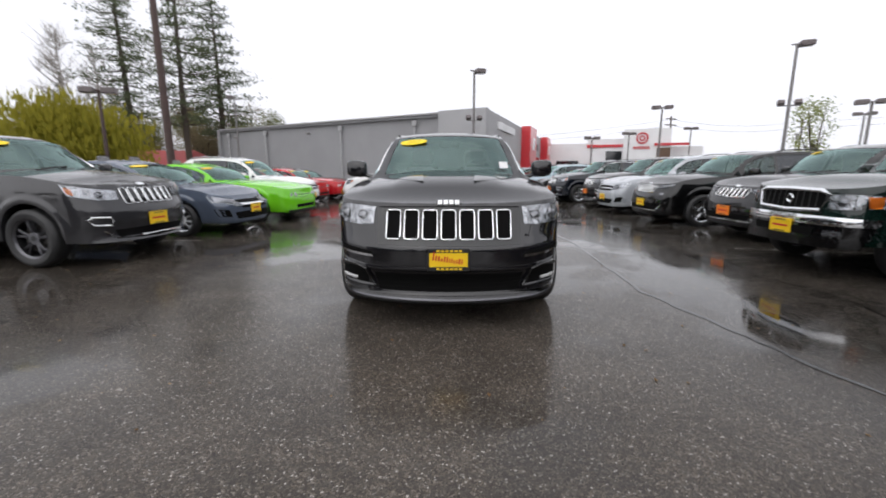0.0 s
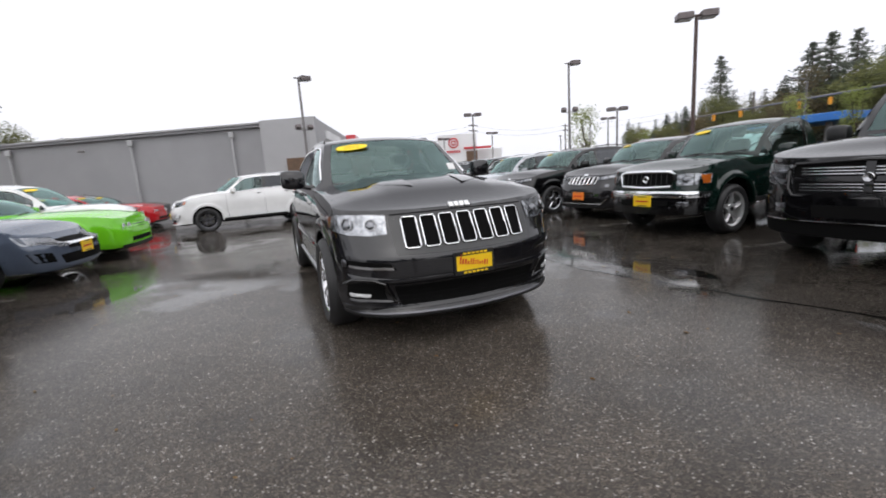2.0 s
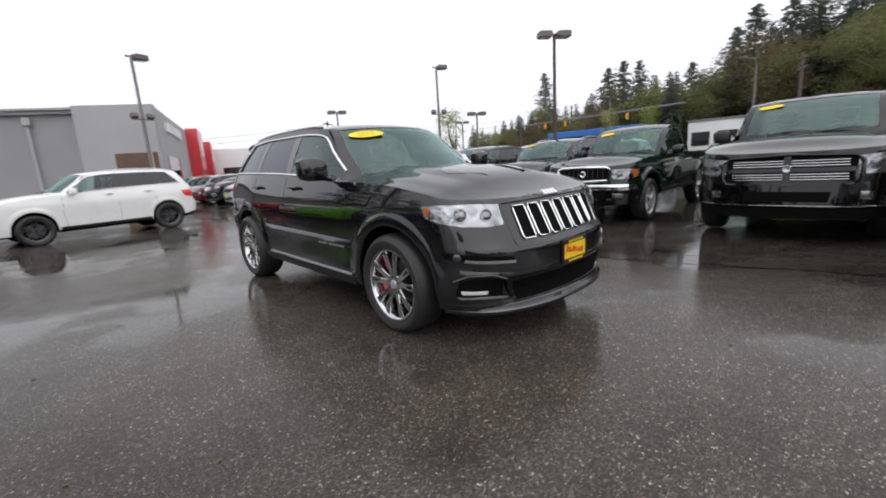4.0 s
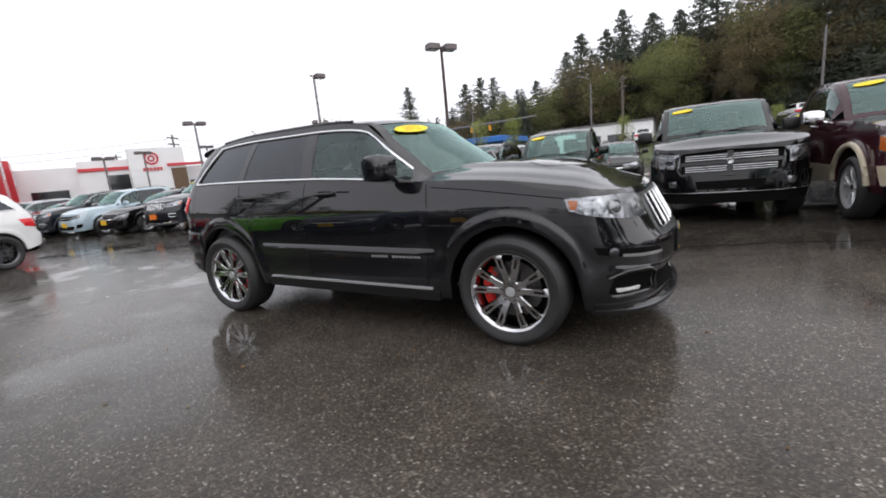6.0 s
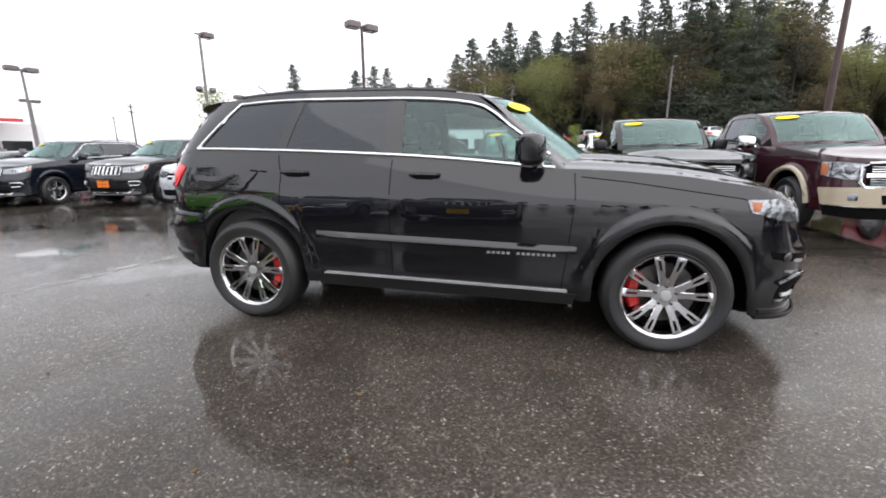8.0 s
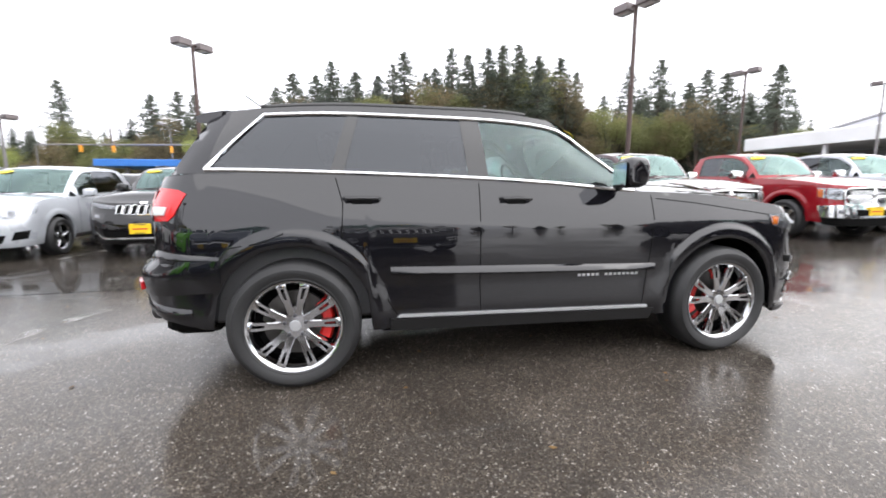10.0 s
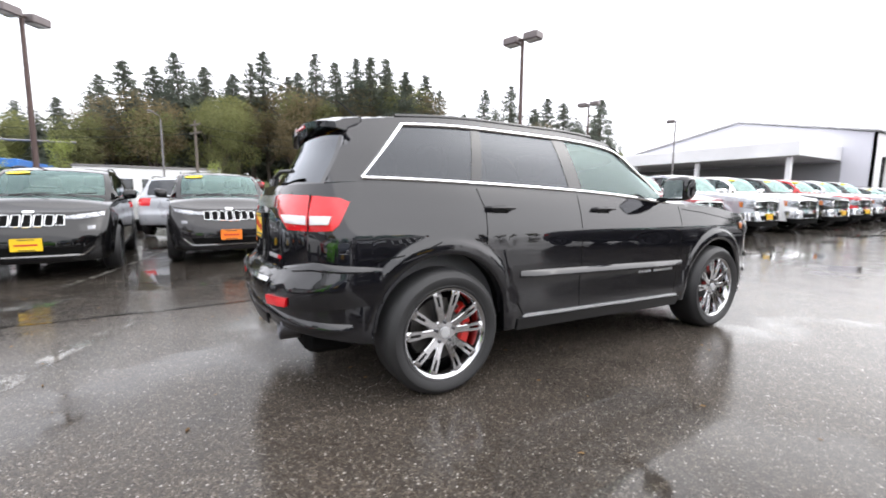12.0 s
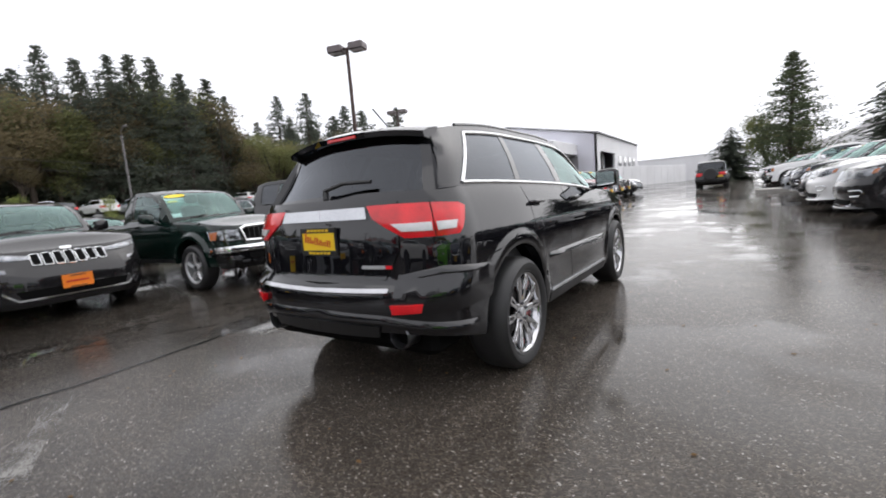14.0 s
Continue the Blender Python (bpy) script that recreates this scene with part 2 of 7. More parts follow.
# ---- vehicles: local y runs from nose (minus) to tail (plus), z = 0 is the ground ----
class Shell:
    """The skin of a vehicle: a band round it, bonnet, deck, roof and pillars, all from a few profile curves."""

    def __init__(self, s):
        self.s = s
        self.yf, self.yr, self.W = s["yf"], s["yr"], s["W"]
        self.fa, self.ra, self.R = s["fa"], s["ra"], s["R"]
        self.arch = s.get("arch", self.R + 0.055)
        self.ac = s.get("arch_z", self.R)
        self.nf, self.nr = s.get("nf", 3.0), s.get("nr", 3.2)
        self.y0f, self.y0r = self.yf + s.get("cf", 0.5), self.yr - s.get("cr", 0.45)
        self.fi, self.ri, self.si = curve(s["front"]), curve(s["rear"]), curve(s["side"])
        self.top, self.low, self.plan = curve(s["top"]), curve(s["low"]), curve(s["plan"])
        self.flare_w = s.get("flare", 0.025)
        self.cols = self.columns()
        self.arc = [0.0]
        for a, b in zip(self.cols, self.cols[1:]):
            p, q = self.point(a, 0.7), self.point(b, 0.7)
            self.arc.append(self.arc[-1] + (Vector(q) - Vector(p)).length)
        self.roof()

    def columns(self):
        c = []
        for n, k, y0, ye in ((self.nf, "f", self.y0f, self.yf), (self.nr, "r", self.y0r, self.yr)):
            st = [(x, (1 - x ** n) ** (1 / n)) for x in (0, .08, .16, .24, .32, .4, .48, .56, .64, .72, .79, .85, .9, .94)]
            tmin = st[-1][1]
            st += [((1 - t ** n) ** (1 / n), t) for t in (tmin * .82, tmin * .64, tmin * .46, tmin * .3, tmin * .14)]
            c.append([(k, x, t) for x, t in st])
        ys = []
        for a in (self.fa, self.ra):
            ys += [a - self.arch - .002, a + self.arch + .002]
            ys += [a + self.arch * math.cos(math.pi * i / 18) for i in range(19)]
            ys += [a + e * (self.arch + d) for e in (-1, 1) for d in (.035, .07, .1)]
        ys += [self.y0f + (self.y0r - self.y0f) * i / 40 for i in range(41)]
        ys = sorted(set(round(y, 4) for y in ys if self.y0f <= y <= self.y0r))
        keep = [ys[0]]
        for y in ys[1:]:
            near = min(abs(abs(y - a) - self.arch) for a in (self.fa, self.ra))
            if y - keep[-1] > .022 or near < .004:
                keep.append(y)
        return c[0] + [("s", y, 0) for y in keep] + c[1][::-1]

    def flare(self, y, z):
        o = 0.0
        for a in (self.fa, self.ra):
            d = math.hypot(y - a, z - self.ac) - self.arch
            if z < self.ac:
                d = max(d, abs(y - a) - self.arch)
            o = max(o, self.flare_w * (1 - step(.065, .105, d)) - (.012 * step(.02, -.01, d) if d < .02 else 0))
        return o

    def nominal_y(self, c):
        if c[0] == "s":
            return c[1]
        return self.y0f - (self.y0f - self.yf) * c[2] if c[0] == "f" else self.y0r + (self.yr - self.y0r) * c[2]

    def point(self, c, z, off=0.0):
        if c[0] == "s":
            y = c[1]
            x = self.W * self.plan(y) - self.si(z)
        elif c[0] == "f":
            y = self.y0f - (self.y0f - self.yf - self.fi(z)) * c[2]
            x = (self.W * self.plan(self.y0f) - self.si(z)) * c[1]
        else:
            y = self.y0r + (self.yr - self.ri(z) - self.y0r) * c[2]
            x = (self.W * self.plan(self.y0r) - self.si(z)) * c[1]
        return (x + self.flare(self.nominal_y(c), z) * (1 if c[0] == "s" else c[1] ** 8) + off, y, z)

    def bottom(self, c):
        y = self.nominal_y(c)
        z = self.low(y)
        if c[0] == "s":
            for a in (self.fa, self.ra):
                if abs(y - a) <= self.arch:
                    z = max(z, self.ac + math.sqrt(max(self.arch ** 2 - (y - a) ** 2, 0)))
        return z

    def at(self, p, z, off=0.0, side=1):
        """The skin at the arc length p from the nose's middle and the height z, moved out by off."""
        def raw(q, h):
            q = min(max(q, 0.0), self.arc[-1] - 1e-4)
            lo, hi = 0, len(self.arc) - 1
            while hi - lo > 1:
                m = (lo + hi) // 2
                lo, hi = (m, hi) if self.arc[m] <= q else (lo, m)
            t = (q - self.arc[lo]) / max(self.arc[hi] - self.arc[lo], 1e-6)
            return Vector(self.point(self.cols[lo], h)).lerp(Vector(self.point(self.cols[hi], h)), t)
        e = 1.0
        if p < 0:
            p, e = -p, -1.0
        a = raw(p, z)
        d = raw(p + .01, z) - raw(p - .01, z)
        if p < .01:
            d = Vector((1, 0, 0))
        n = d.cross(raw(p, z + .01) - raw(p, z - .01))
        n = n.normalized() if n.length > 1e-9 else Vector((1, 0, 0))
        if n.dot(Vector((a.x, a.y * .4, 0))) < 0:
            n.negate()
        a = a + n * off
        return Vector((a.x * e * side, a.y, a.z))

    def p_of(self, y):
        """The arc length of the place y on the flank."""
        for i, c in enumerate(self.cols):
            if c[0] == "s" and c[1] >= y:
                return self.arc[i] + (y - c[1])
        return self.arc[-1]

    def edge(self, y):
        """Half width at the band's upper edge."""
        z = self.top(y)
        if y < self.y0f:
            f = self.fi(z)
            t = min((self.y0f - y) / (self.y0f - self.yf - f), 1)
            return (self.W * self.plan(self.y0f) - self.si(z)) * max(1 - t ** self.nf, 0) ** (1 / self.nf)
        if y > self.y0r:
            f = self.ri(z)
            t = min((y - self.y0r) / (self.yr - f - self.y0r), 1)
            return (self.W * self.plan(self.y0r) - self.si(z)) * max(1 - t ** self.nr, 0) ** (1 / self.nr)
        return self.W * self.plan(y) - self.si(z)

    def band(self, rows=22):
        pts = []
        for c in self.cols:
            b, t = self.bottom(c), self.top(self.nominal_y(c))
            col = []
            x, y, z = self.point(c, b)
            col.append((x * .93 if c[0] == "s" else x, y, z + .002))
            col += [self.point(c, b + (t - b) * i / (rows - 1)) for i in range(rows)]
            pts.append(col)
        left = grid(pts)
        right = grid([[(-x, y, z) for x, y, z in col] for col in pts])
        return join(left, right)

    def lid(self, ya, yb, crown, shape=None, nq=14):
        """Bonnet or deck between two y, spanning the band's upper edges."""
        rows = []
        ts = [1, .998, .99, .975, .95, .91, .85, .77, .67, .55, .42, .28, .14]
        k = 14
        if ya < self.y0f:
            st = [(t, None) for t in ts] + [(0, self.y0f + (yb - self.y0f) * i / k) for i in range(k + 1)]
        else:
            st = [(0, ya + (self.y0r - ya) * i / k) for i in range(k + 1)] + [(t, None) for t in ts[::-1]]
        qs = [math.sin(math.pi / 2 * i / nq) for i in range(nq + 1)]
        qs = [-q for q in qs[:0:-1]] + qs
        for t, y in st:
            if y is not None:
                z, e = self.top(y), self.edge(y)
            elif ya < self.y0f:
                z = self.top(self.y0f - (self.y0f - self.yf) * t)
                y = self.y0f - (self.y0f - self.yf - self.fi(z)) * t
                e = (self.W * self.plan(self.y0f) - self.si(z)) * max(1 - t ** self.nf, 0) ** (1 / self.nf)
            else:
                z = self.top(self.y0r + (self.yr - self.y0r) * t)
                y = self.y0r + (self.yr - self.ri(z) - self.y0r) * t
                e = (self.W * self.plan(self.y0r) - self.si(z)) * max(1 - t ** self.nr, 0) ** (1 / self.nr)
            fade = step(0, .45, min(y - self.yf - .2, self.yr - y) + .0)
            rows.append([(q * e, y, z + crown * fade * (1 - abs(q) ** 2.4) + (shape(q * e, y) * fade * step(1, .93, abs(q)) if shape else 0)) for q in qs])
        return grid(rows)

    def roof(self):
        s = self.s["roof"]
        cur = [curve([(i, r[k]) for i, r in enumerate(s)]) for k in range(5)]
        self.ru = [i / 6 for i in range((len(s) - 1) * 6 + 1)]
        self.rp = [[c(u) for c in cur] for u in self.ru]
        ed = [(y + bow, z - drop, w) for y, z, w, bow, drop in self.rp]
        self.redge = ed

    def rim(self, y):
        """Height and half width of the roof's edge at y."""
        e = self.redge
        if y <= e[0][0]:
            return e[0][1], e[0][2]
        for a, b in zip(e, e[1:]):
            if a[0] <= y <= b[0]:
                t = (y - a[0]) / max(b[0] - a[0], 1e-6)
                return a[1] + (b[1] - a[1]) * t, a[2] + (b[2] - a[2]) * t
        return e[-1][1], e[-1][2]

    def over(self, u0, u1, t0, t1, off=0.0, n=8):
        """A piece of the roof strip (screens and roof)."""
        rows = []
        us = [u for u in self.ru if u0 - 1e-6 <= u <= u1 + 1e-6]
        for u in us:
            y, z, w, bow, drop = self.rp[self.ru.index(u)]
            row = []
            for i in range(n + 1):
                t = t0 + (t1 - t0) * i / n
                row.append(Vector((t * w, y + bow * t * t, z - drop * abs(t) ** 2.4)))
            rows.append(row)
        if off:
            new_rows = []
            for i, r in enumerate(rows):
                nr = []
                for j, p in enumerate(r):
                    d = (rows[min(i + 1, len(rows) - 1)][j] - rows[max(i - 1, 0)][j]).cross(r[min(j + 1, n)] - r[max(j - 1, 0)])
                    d = d.normalized() if d.length > 1e-9 else Vector((0, 0, 1))
                    if d.z < 0:
                        d.negate()
                    nr.append(p + d * off)
                new_rows.append(nr)
            rows = new_rows
        return rows

    def flank(self, yb, yt, v, off=0.0, side=1):
        """A place on the cabin's side: the foot yb on the belt, the head yt on the roof's edge, v from foot to head."""
        zb, xb = self.top(yb), self.edge(yb)
        zt, xt = self.rim(yt)
        y = yb + (yt - yb) * v
        bulge = .022 * math.sin(math.pi * v) * min(1, (zt - zb) / .3)
        return Vector(((xb + (xt - xb) * v + bulge + off) * side, y, zb + (zt - zb) * v + off * .3))

    def cabin_piece(self, a, b, v0, v1, side, off=0.0, n=4, m=5):
        return grid([[self.flank(a[0] + (b[0] - a[0]) * i / n, a[1] + (b[1] - a[1]) * i / n, v0 + (v1 - v0) * j / m, off, side)
                      for j in range(m + 1)] for i in range(n + 1)])


def patch(sh, low, up, off=.004, side=1, m=4, bulge=0.0, sub=1, skirt=.012):
    """A raised piece on the skin between two lines of (arc length, height)."""
    def dense(a):
        o = []
        for p, q in zip(a, a[1:]):
            o += [(p[0] + (q[0] - p[0]) * i / sub, p[1] + (q[1] - p[1]) * i / sub) for i in range(sub)]
        return o + [a[-1]]
    low, up = dense(low), dense(up)
    n = len(low)
    rows = []
    for i, (a, b) in enumerate(zip(low, up)):
        row = []
        u = i / max(n - 1, 1)
        for j in range(m + 1):
            v = j / m
            k = bulge * (1 - (2 * u - 1) ** 2) * (1 - (2 * v - 1) ** 2)
            row.append(sh.at(a[0] + (b[0] - a[0]) * v, a[1] + (b[1] - a[1]) * v, off + k, side))
        rows.append([sh.at(a[0], a[1], off - skirt, side)] + row + [sh.at(b[0], b[1], off - skirt, side)])
    first = [sh.at(low[0][0] + (up[0][0] - low[0][0]) * j / m, low[0][1] + (up[0][1] - low[0][1]) * j / m, off - skirt, side) for j in range(m + 1)]
    last = [sh.at(low[-1][0] + (up[-1][0] - low[-1][0]) * j / m, low[-1][1] + (up[-1][1] - low[-1][1]) * j / m, off - skirt, side) for j in range(m + 1)]
    rows = [[rows[0][0]] + first + [rows[0][-1]]] + rows + [[rows[-1][0]] + last + [rows[-1][-1]]]
    return grid(rows)


def line(sh, path, width, off=.003, side=1, sub=4, skirt=.006):
    """A narrow raised strip on the skin along (arc length, height) points."""
    pts = []
    for p, q in zip(path, path[1:]):
        pts += [(p[0] + (q[0] - p[0]) * i / sub, p[1] + (q[1] - p[1]) * i / sub) for i in range(sub)]
    pts.append(path[-1])
    lo, up = [], []
    for i, p in enumerate(pts):
        a, b = pts[max(i - 1, 0)], pts[min(i + 1, len(pts) - 1)]
        dx, dz = b[0] - a[0], b[1] - a[1]
        k = width / 2 / max(math.hypot(dx, dz), 1e-6)
        lo.append((p[0] + dz * k, p[1] - dx * k))
        up.append((p[0] - dz * k, p[1] + dx * k))
    return patch(sh, lo, up, off, side, 1, 0, 1, skirt)


def forked_spokes(k, rim_r, face, dish):
    """Arms that each fork into two legs, every leg with a long slot in its outer half."""
    def rod(cells):
        rows = []
        for r, o, hw, x in cells:
            rows.append([(x + .04, r, o - hw), (x + .004, r, o - hw), (x, r, o - hw * .84), (x, r, o + hw * .84), (x + .004, r, o + hw), (x + .04, r, o + hw)])
        v, f = grid(rows, True)
        m = len(v)
        return v, f + [tuple(range(6)), tuple(range(m - 6, m))]
    out = []
    for i in range(k):
        a = 2 * math.pi * (i + .25) / k
        turn = Matrix.Rotation(a, 4, "X")

        def at_x(r):
            t = min(max((r - .05) / (rim_r - .06), 0), 1)
            return face + dish * (1 - t) ** 1.6
        for e in (-1, 1):
            def mid(r):
                return e * (.012 + (r - .05) * .285)
            rr = (.045, .075, .1, .13, .162)
            out.append(moved(rod([(r, mid(r), w, at_x(r)) for r, w in zip(rr, (.027, .025, .0225, .0225, .0245))]), turn))
            rr = (.155, .18, .205, .232)
            for q in (-1, 1):
                out.append(moved(rod([(r, mid(r) + q * (.0155 + (r - .155) * .04), .0098, at_x(r)) for r in rr]), turn))
            out.append(moved(rod([(r, mid(r), w, at_x(r)) for r, w in ((.226, .0275), (.245, .029))] + [(rim_r - .004, mid(rim_r - .004), .034, at_x(rim_r) + .006)]), turn))
        out.append(moved(rod([(r, 0, w, at_x(r) + .008) for r, w in ((.04, .02), (.08, .018), (.115, .024))]), turn))
    return out


def wheel_parts(R, width, rim_r, style, rim_mat, caliper=None):
    """Tyre, rim and brake of one wheel, axis along x, outer face towards minus x."""
    w = width / 2
    side = [(rim_r - .012, .55), (rim_r + .004, .84), (rim_r + .016, .9), (rim_r + .02, .885), (rim_r + (R - rim_r) * .45, 1.0), (rim_r + (R - rim_r) * .62, .985),
            (rim_r + (R - rim_r) * .64, .965), (R - .034, .9), (R - .018, .82), (R - .007, .7), (R - .001, .56), (R, .4)]
    tyre = lathe([(a, -w * b) for a, b in side] + [(a, w * b) for a, b in side[::-1]], 64, "x", False)
    grooves = [lathe([(R + .0015, a - .006), (R + .0015, a + .006)], 48) for a in (-w * .3, w * .3)]
    bits = [lathe([(rim_r - .016, w * .3), (rim_r - .02, -w * .7), (rim_r - .004, -w * .84), (rim_r + .004, -w * .86), (rim_r + .002, -w * .8), (rim_r - .01, w * .3)], 48, "x", False)]
    face = -w * style.get("face", .72)
    k = style["spokes"]
    sw, tw_ = style.get("root", .035), style.get("tip", .03)
    if style.get("fork"):
        bits += forked_spokes(k, rim_r, face, style["dish"])
    for i in range(0 if style.get("fork") else k):
        a = 2 * math.pi * (i + .25) / k
        for e in style.get("pair", (0,)):
            r0, r1 = .045, rim_r - .012
            a0, a1 = a + e * style.get("in_spread", .1), a + e * style.get("out_spread", .2)
            rows = []
            for t in (0, .35, .7, 1):
                r = r0 + (r1 - r0) * t
                an = a0 + (a1 - a0) * t
                hw = (sw + (tw_ - sw) * t) / 2
                ft = face + style.get("dish", .02) * (1 - t) + (.012 if t == 1 else 0)
                c, s_ = math.cos(an), math.sin(an)
                sec = [(ft + .035, -hw), (ft + .003, -hw), (ft, -hw * .75), (ft + .014, -hw * .3), (ft + .014, hw * .3), (ft, hw * .75), (ft + .003, hw), (ft + .035, hw)]
                rows.append([(x, r * c - o * s_, r * s_ + o * c) for x, o in sec])
            bits.append(grid(rows, True))
    f0 = face + style.get("dish", .02)
    bits.append(lathe([(.0, f0 - .004), (.075, f0 - .002), (.082, f0 + .006), (.08, f0 + .05)], 24))
    nuts = [moved(lathe([(.0, f0 - .016), (.009, f0 - .014), (.0115, f0)], 8), Matrix.Translation((0, .062 * math.cos(a), .062 * math.sin(a))))
            for a in (2 * math.pi * (i + .25) / 5 for i in range(5))]
    cap = lathe([(.0, f0 - .014), (.03, f0 - .012), (.034, f0 - .003)], 20)
    disc = lathe([(.0, -.02), (rim_r * .72, -.02), (rim_r * .72, .005), (0, .005)], 32)
    back = lathe([(0, .03), (rim_r - .02, .03), (rim_r - .02, .06), (0, .06)], 32)
    cal = None
    if caliper:
        rows = []
        for i in range(9):
            a = caliper + (i - 4) * .155
            rows.append([(x, r * math.cos(a), r * math.sin(a)) for x, r in ((-.035, rim_r * .55), (-.05, rim_r * .6), (-.05, rim_r * .78), (-.03, rim_r * .83), (.02, rim_r * .83), (.02, rim_r * .55))])
        v, f = grid(rows, True)
        cal = (v, f + [(0, 1, 2, 3, 4, 5), tuple(range(48, 54))])
    return dict(tyre=join(tyre), groove=join(*grooves), rim=join(*bits), cap=cap, nut=nuts, disc=disc, back=back, cal=cal)


SPOKES = dict(
    hero=dict(spokes=5, fork=True, dish=.024, face=.8),
    twin=dict(spokes=5, pair=(-1, 1), in_spread=.12, out_spread=.2, root=.034, tip=.03, dish=.025),
    five=dict(spokes=5, root=.07, tip=.05, dish=.02), six=dict(spokes=6, root=.06, tip=.06, dish=.03),
    seven=dict(spokes=7, root=.05, tip=.04), ten=dict(spokes=10, root=.03, tip=.024, dish=.015),
)


def wheels(sh, root, style, rim_mat, caliper=False):
    s = sh.s
    w, rr = s.get("tw", .235), s["rim"]
    for y in (sh.fa, sh.ra):
        for side in (-1, 1):
            g = wheel_parts(sh.R, w, rr, style, rim_mat, (math.pi - .1 if y == sh.ra else .1) if caliper else None)
            base = new("wheel")
            base.parent = root
            hub = s.get("hub", sh.W - .045)
            base.matrix_local = Matrix.Translation((side * (hub - w / 2 * .72), y, sh.R - .004)) @ pose(0, 0, 0, 0, 0, 0 if side < 0 else 180)
            if side > 0 and caliper:
                g["cal"] = moved(g["cal"], pose(0, 0, 0, 0, 0, 0) @ Matrix.Diagonal((1, -1, 1, 1)))
            part("tyre", g["tyre"], M["tyre"], base)
            part("rim", g["rim"], rim_mat, base)
            part("centre_cap", g["cap"], M["silver"] if caliper else M["black"], base)
            part("brake_disc", g["disc"], M["disc"], base)
            part("wheel_back", g["back"], M["under"], base)
            if caliper:
                part("brake_caliper", g["cal"], M["caliper"], base, "red brake caliper")
                for nut in g["nut"]:
                    part("wheel_nut", nut, M["grey_alloy"], base)


def wells(sh, root):
    """Dark wheel wells and the floor pan."""
    bits = []
    for y in (sh.fa, sh.ra):
        for side in (-1, 1):
            rows = []
            for i in range(17):
                a = math.pi * i / 16
                yy, zz = y + (sh.arch + .01) * math.cos(a), sh.ac + (sh.arch + .01) * math.sin(a)
                xo = (sh.W * sh.plan(yy) - sh.si(zz) - .03) * side
                rows.append([(xo, yy, zz), (side * (sh.W - .42), yy, zz), (side * (sh.W - .42), yy, sh.ac)])
            bits.append(grid(rows))
    lo = sh.s.get("floor", .3)
    w = sh.W - .16
    bits.append(box(-w, w, sh.fa + sh.arch, sh.ra - sh.arch, lo, lo + .18, .04))
    bits.append(box(-w + .05, w - .05, sh.yf + .2, sh.fa - sh.arch, lo, lo + .2, .04))
    bits.append(box(-w + .05, w - .05, sh.ra + sh.arch, sh.yr - .2, lo + .04, lo + .24, .04))
    bits.append(box(-sh.W + .43, sh.W - .43, sh.yf + .28, sh.yr - .28, lo, lo + .25, .05))
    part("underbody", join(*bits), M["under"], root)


def cabin(sh, root, seat, rows=2, wheel_side=1):
    """Seats, dashboard and steering wheel behind the glass."""
    s = sh.s
    y0, y1 = s["cab"]
    zf, zb = s.get("floor", .3) + .12, sh.top((y0 + y1) / 2)
    w = sh.W - .17
    tub = join(box(-w, w, y0 - .25, y1, zf, zf + .05), box(-w - .02, -w + .05, y0 - .1, y1, zf, zb - .06, .02), box(w - .05, w + .02, y0 - .1, y1, zf, zb - .06, .02))
    part("cabin_trim", tub, M["interior"], root)
    part("dashboard", box(-w, w, y0 - .3, y0 + .22, zb - .42, zb - .03, .08), M["interior"], root)
    ring = []
    for i in range(21):
        a = 2 * math.pi * i / 20
        ring.append((.36 * wheel_side + .185 * math.cos(a), y0 + .42 + .07 * math.sin(a), zb + .0 + .17 * math.sin(a)))
    part("steering_wheel", join(tube(ring, .014, 6), box(.36 * wheel_side - .16, .36 * wheel_side + .16, y0 + .4, y0 + .43, zb - .03, zb + .03, .01)), M["interior"], root)
    for r in range(rows):
        y = y0 + .95 + .92 * r
        if y + .3 > y1:
            break
        for x in (-.38, .38):
            base = moved(box(-.25, .25, -.5, .06, zf + .15, zf + .34, .06), Matrix.Translation((x, y, 0)))
            bk = moved(box(-.24, .24, -.06, .07, 0, .66, .055), Matrix.Translation((x, y, zf + .28)) @ pose(0, 0, 0, -14))
            hd = moved(box(-.13, .13, -.05, .05, .7, .9, .04), Matrix.Translation((x, y, zf + .28)) @ pose(0, 0, 0, -12))
            part("seat", join(base, bk, hd), seat, root)


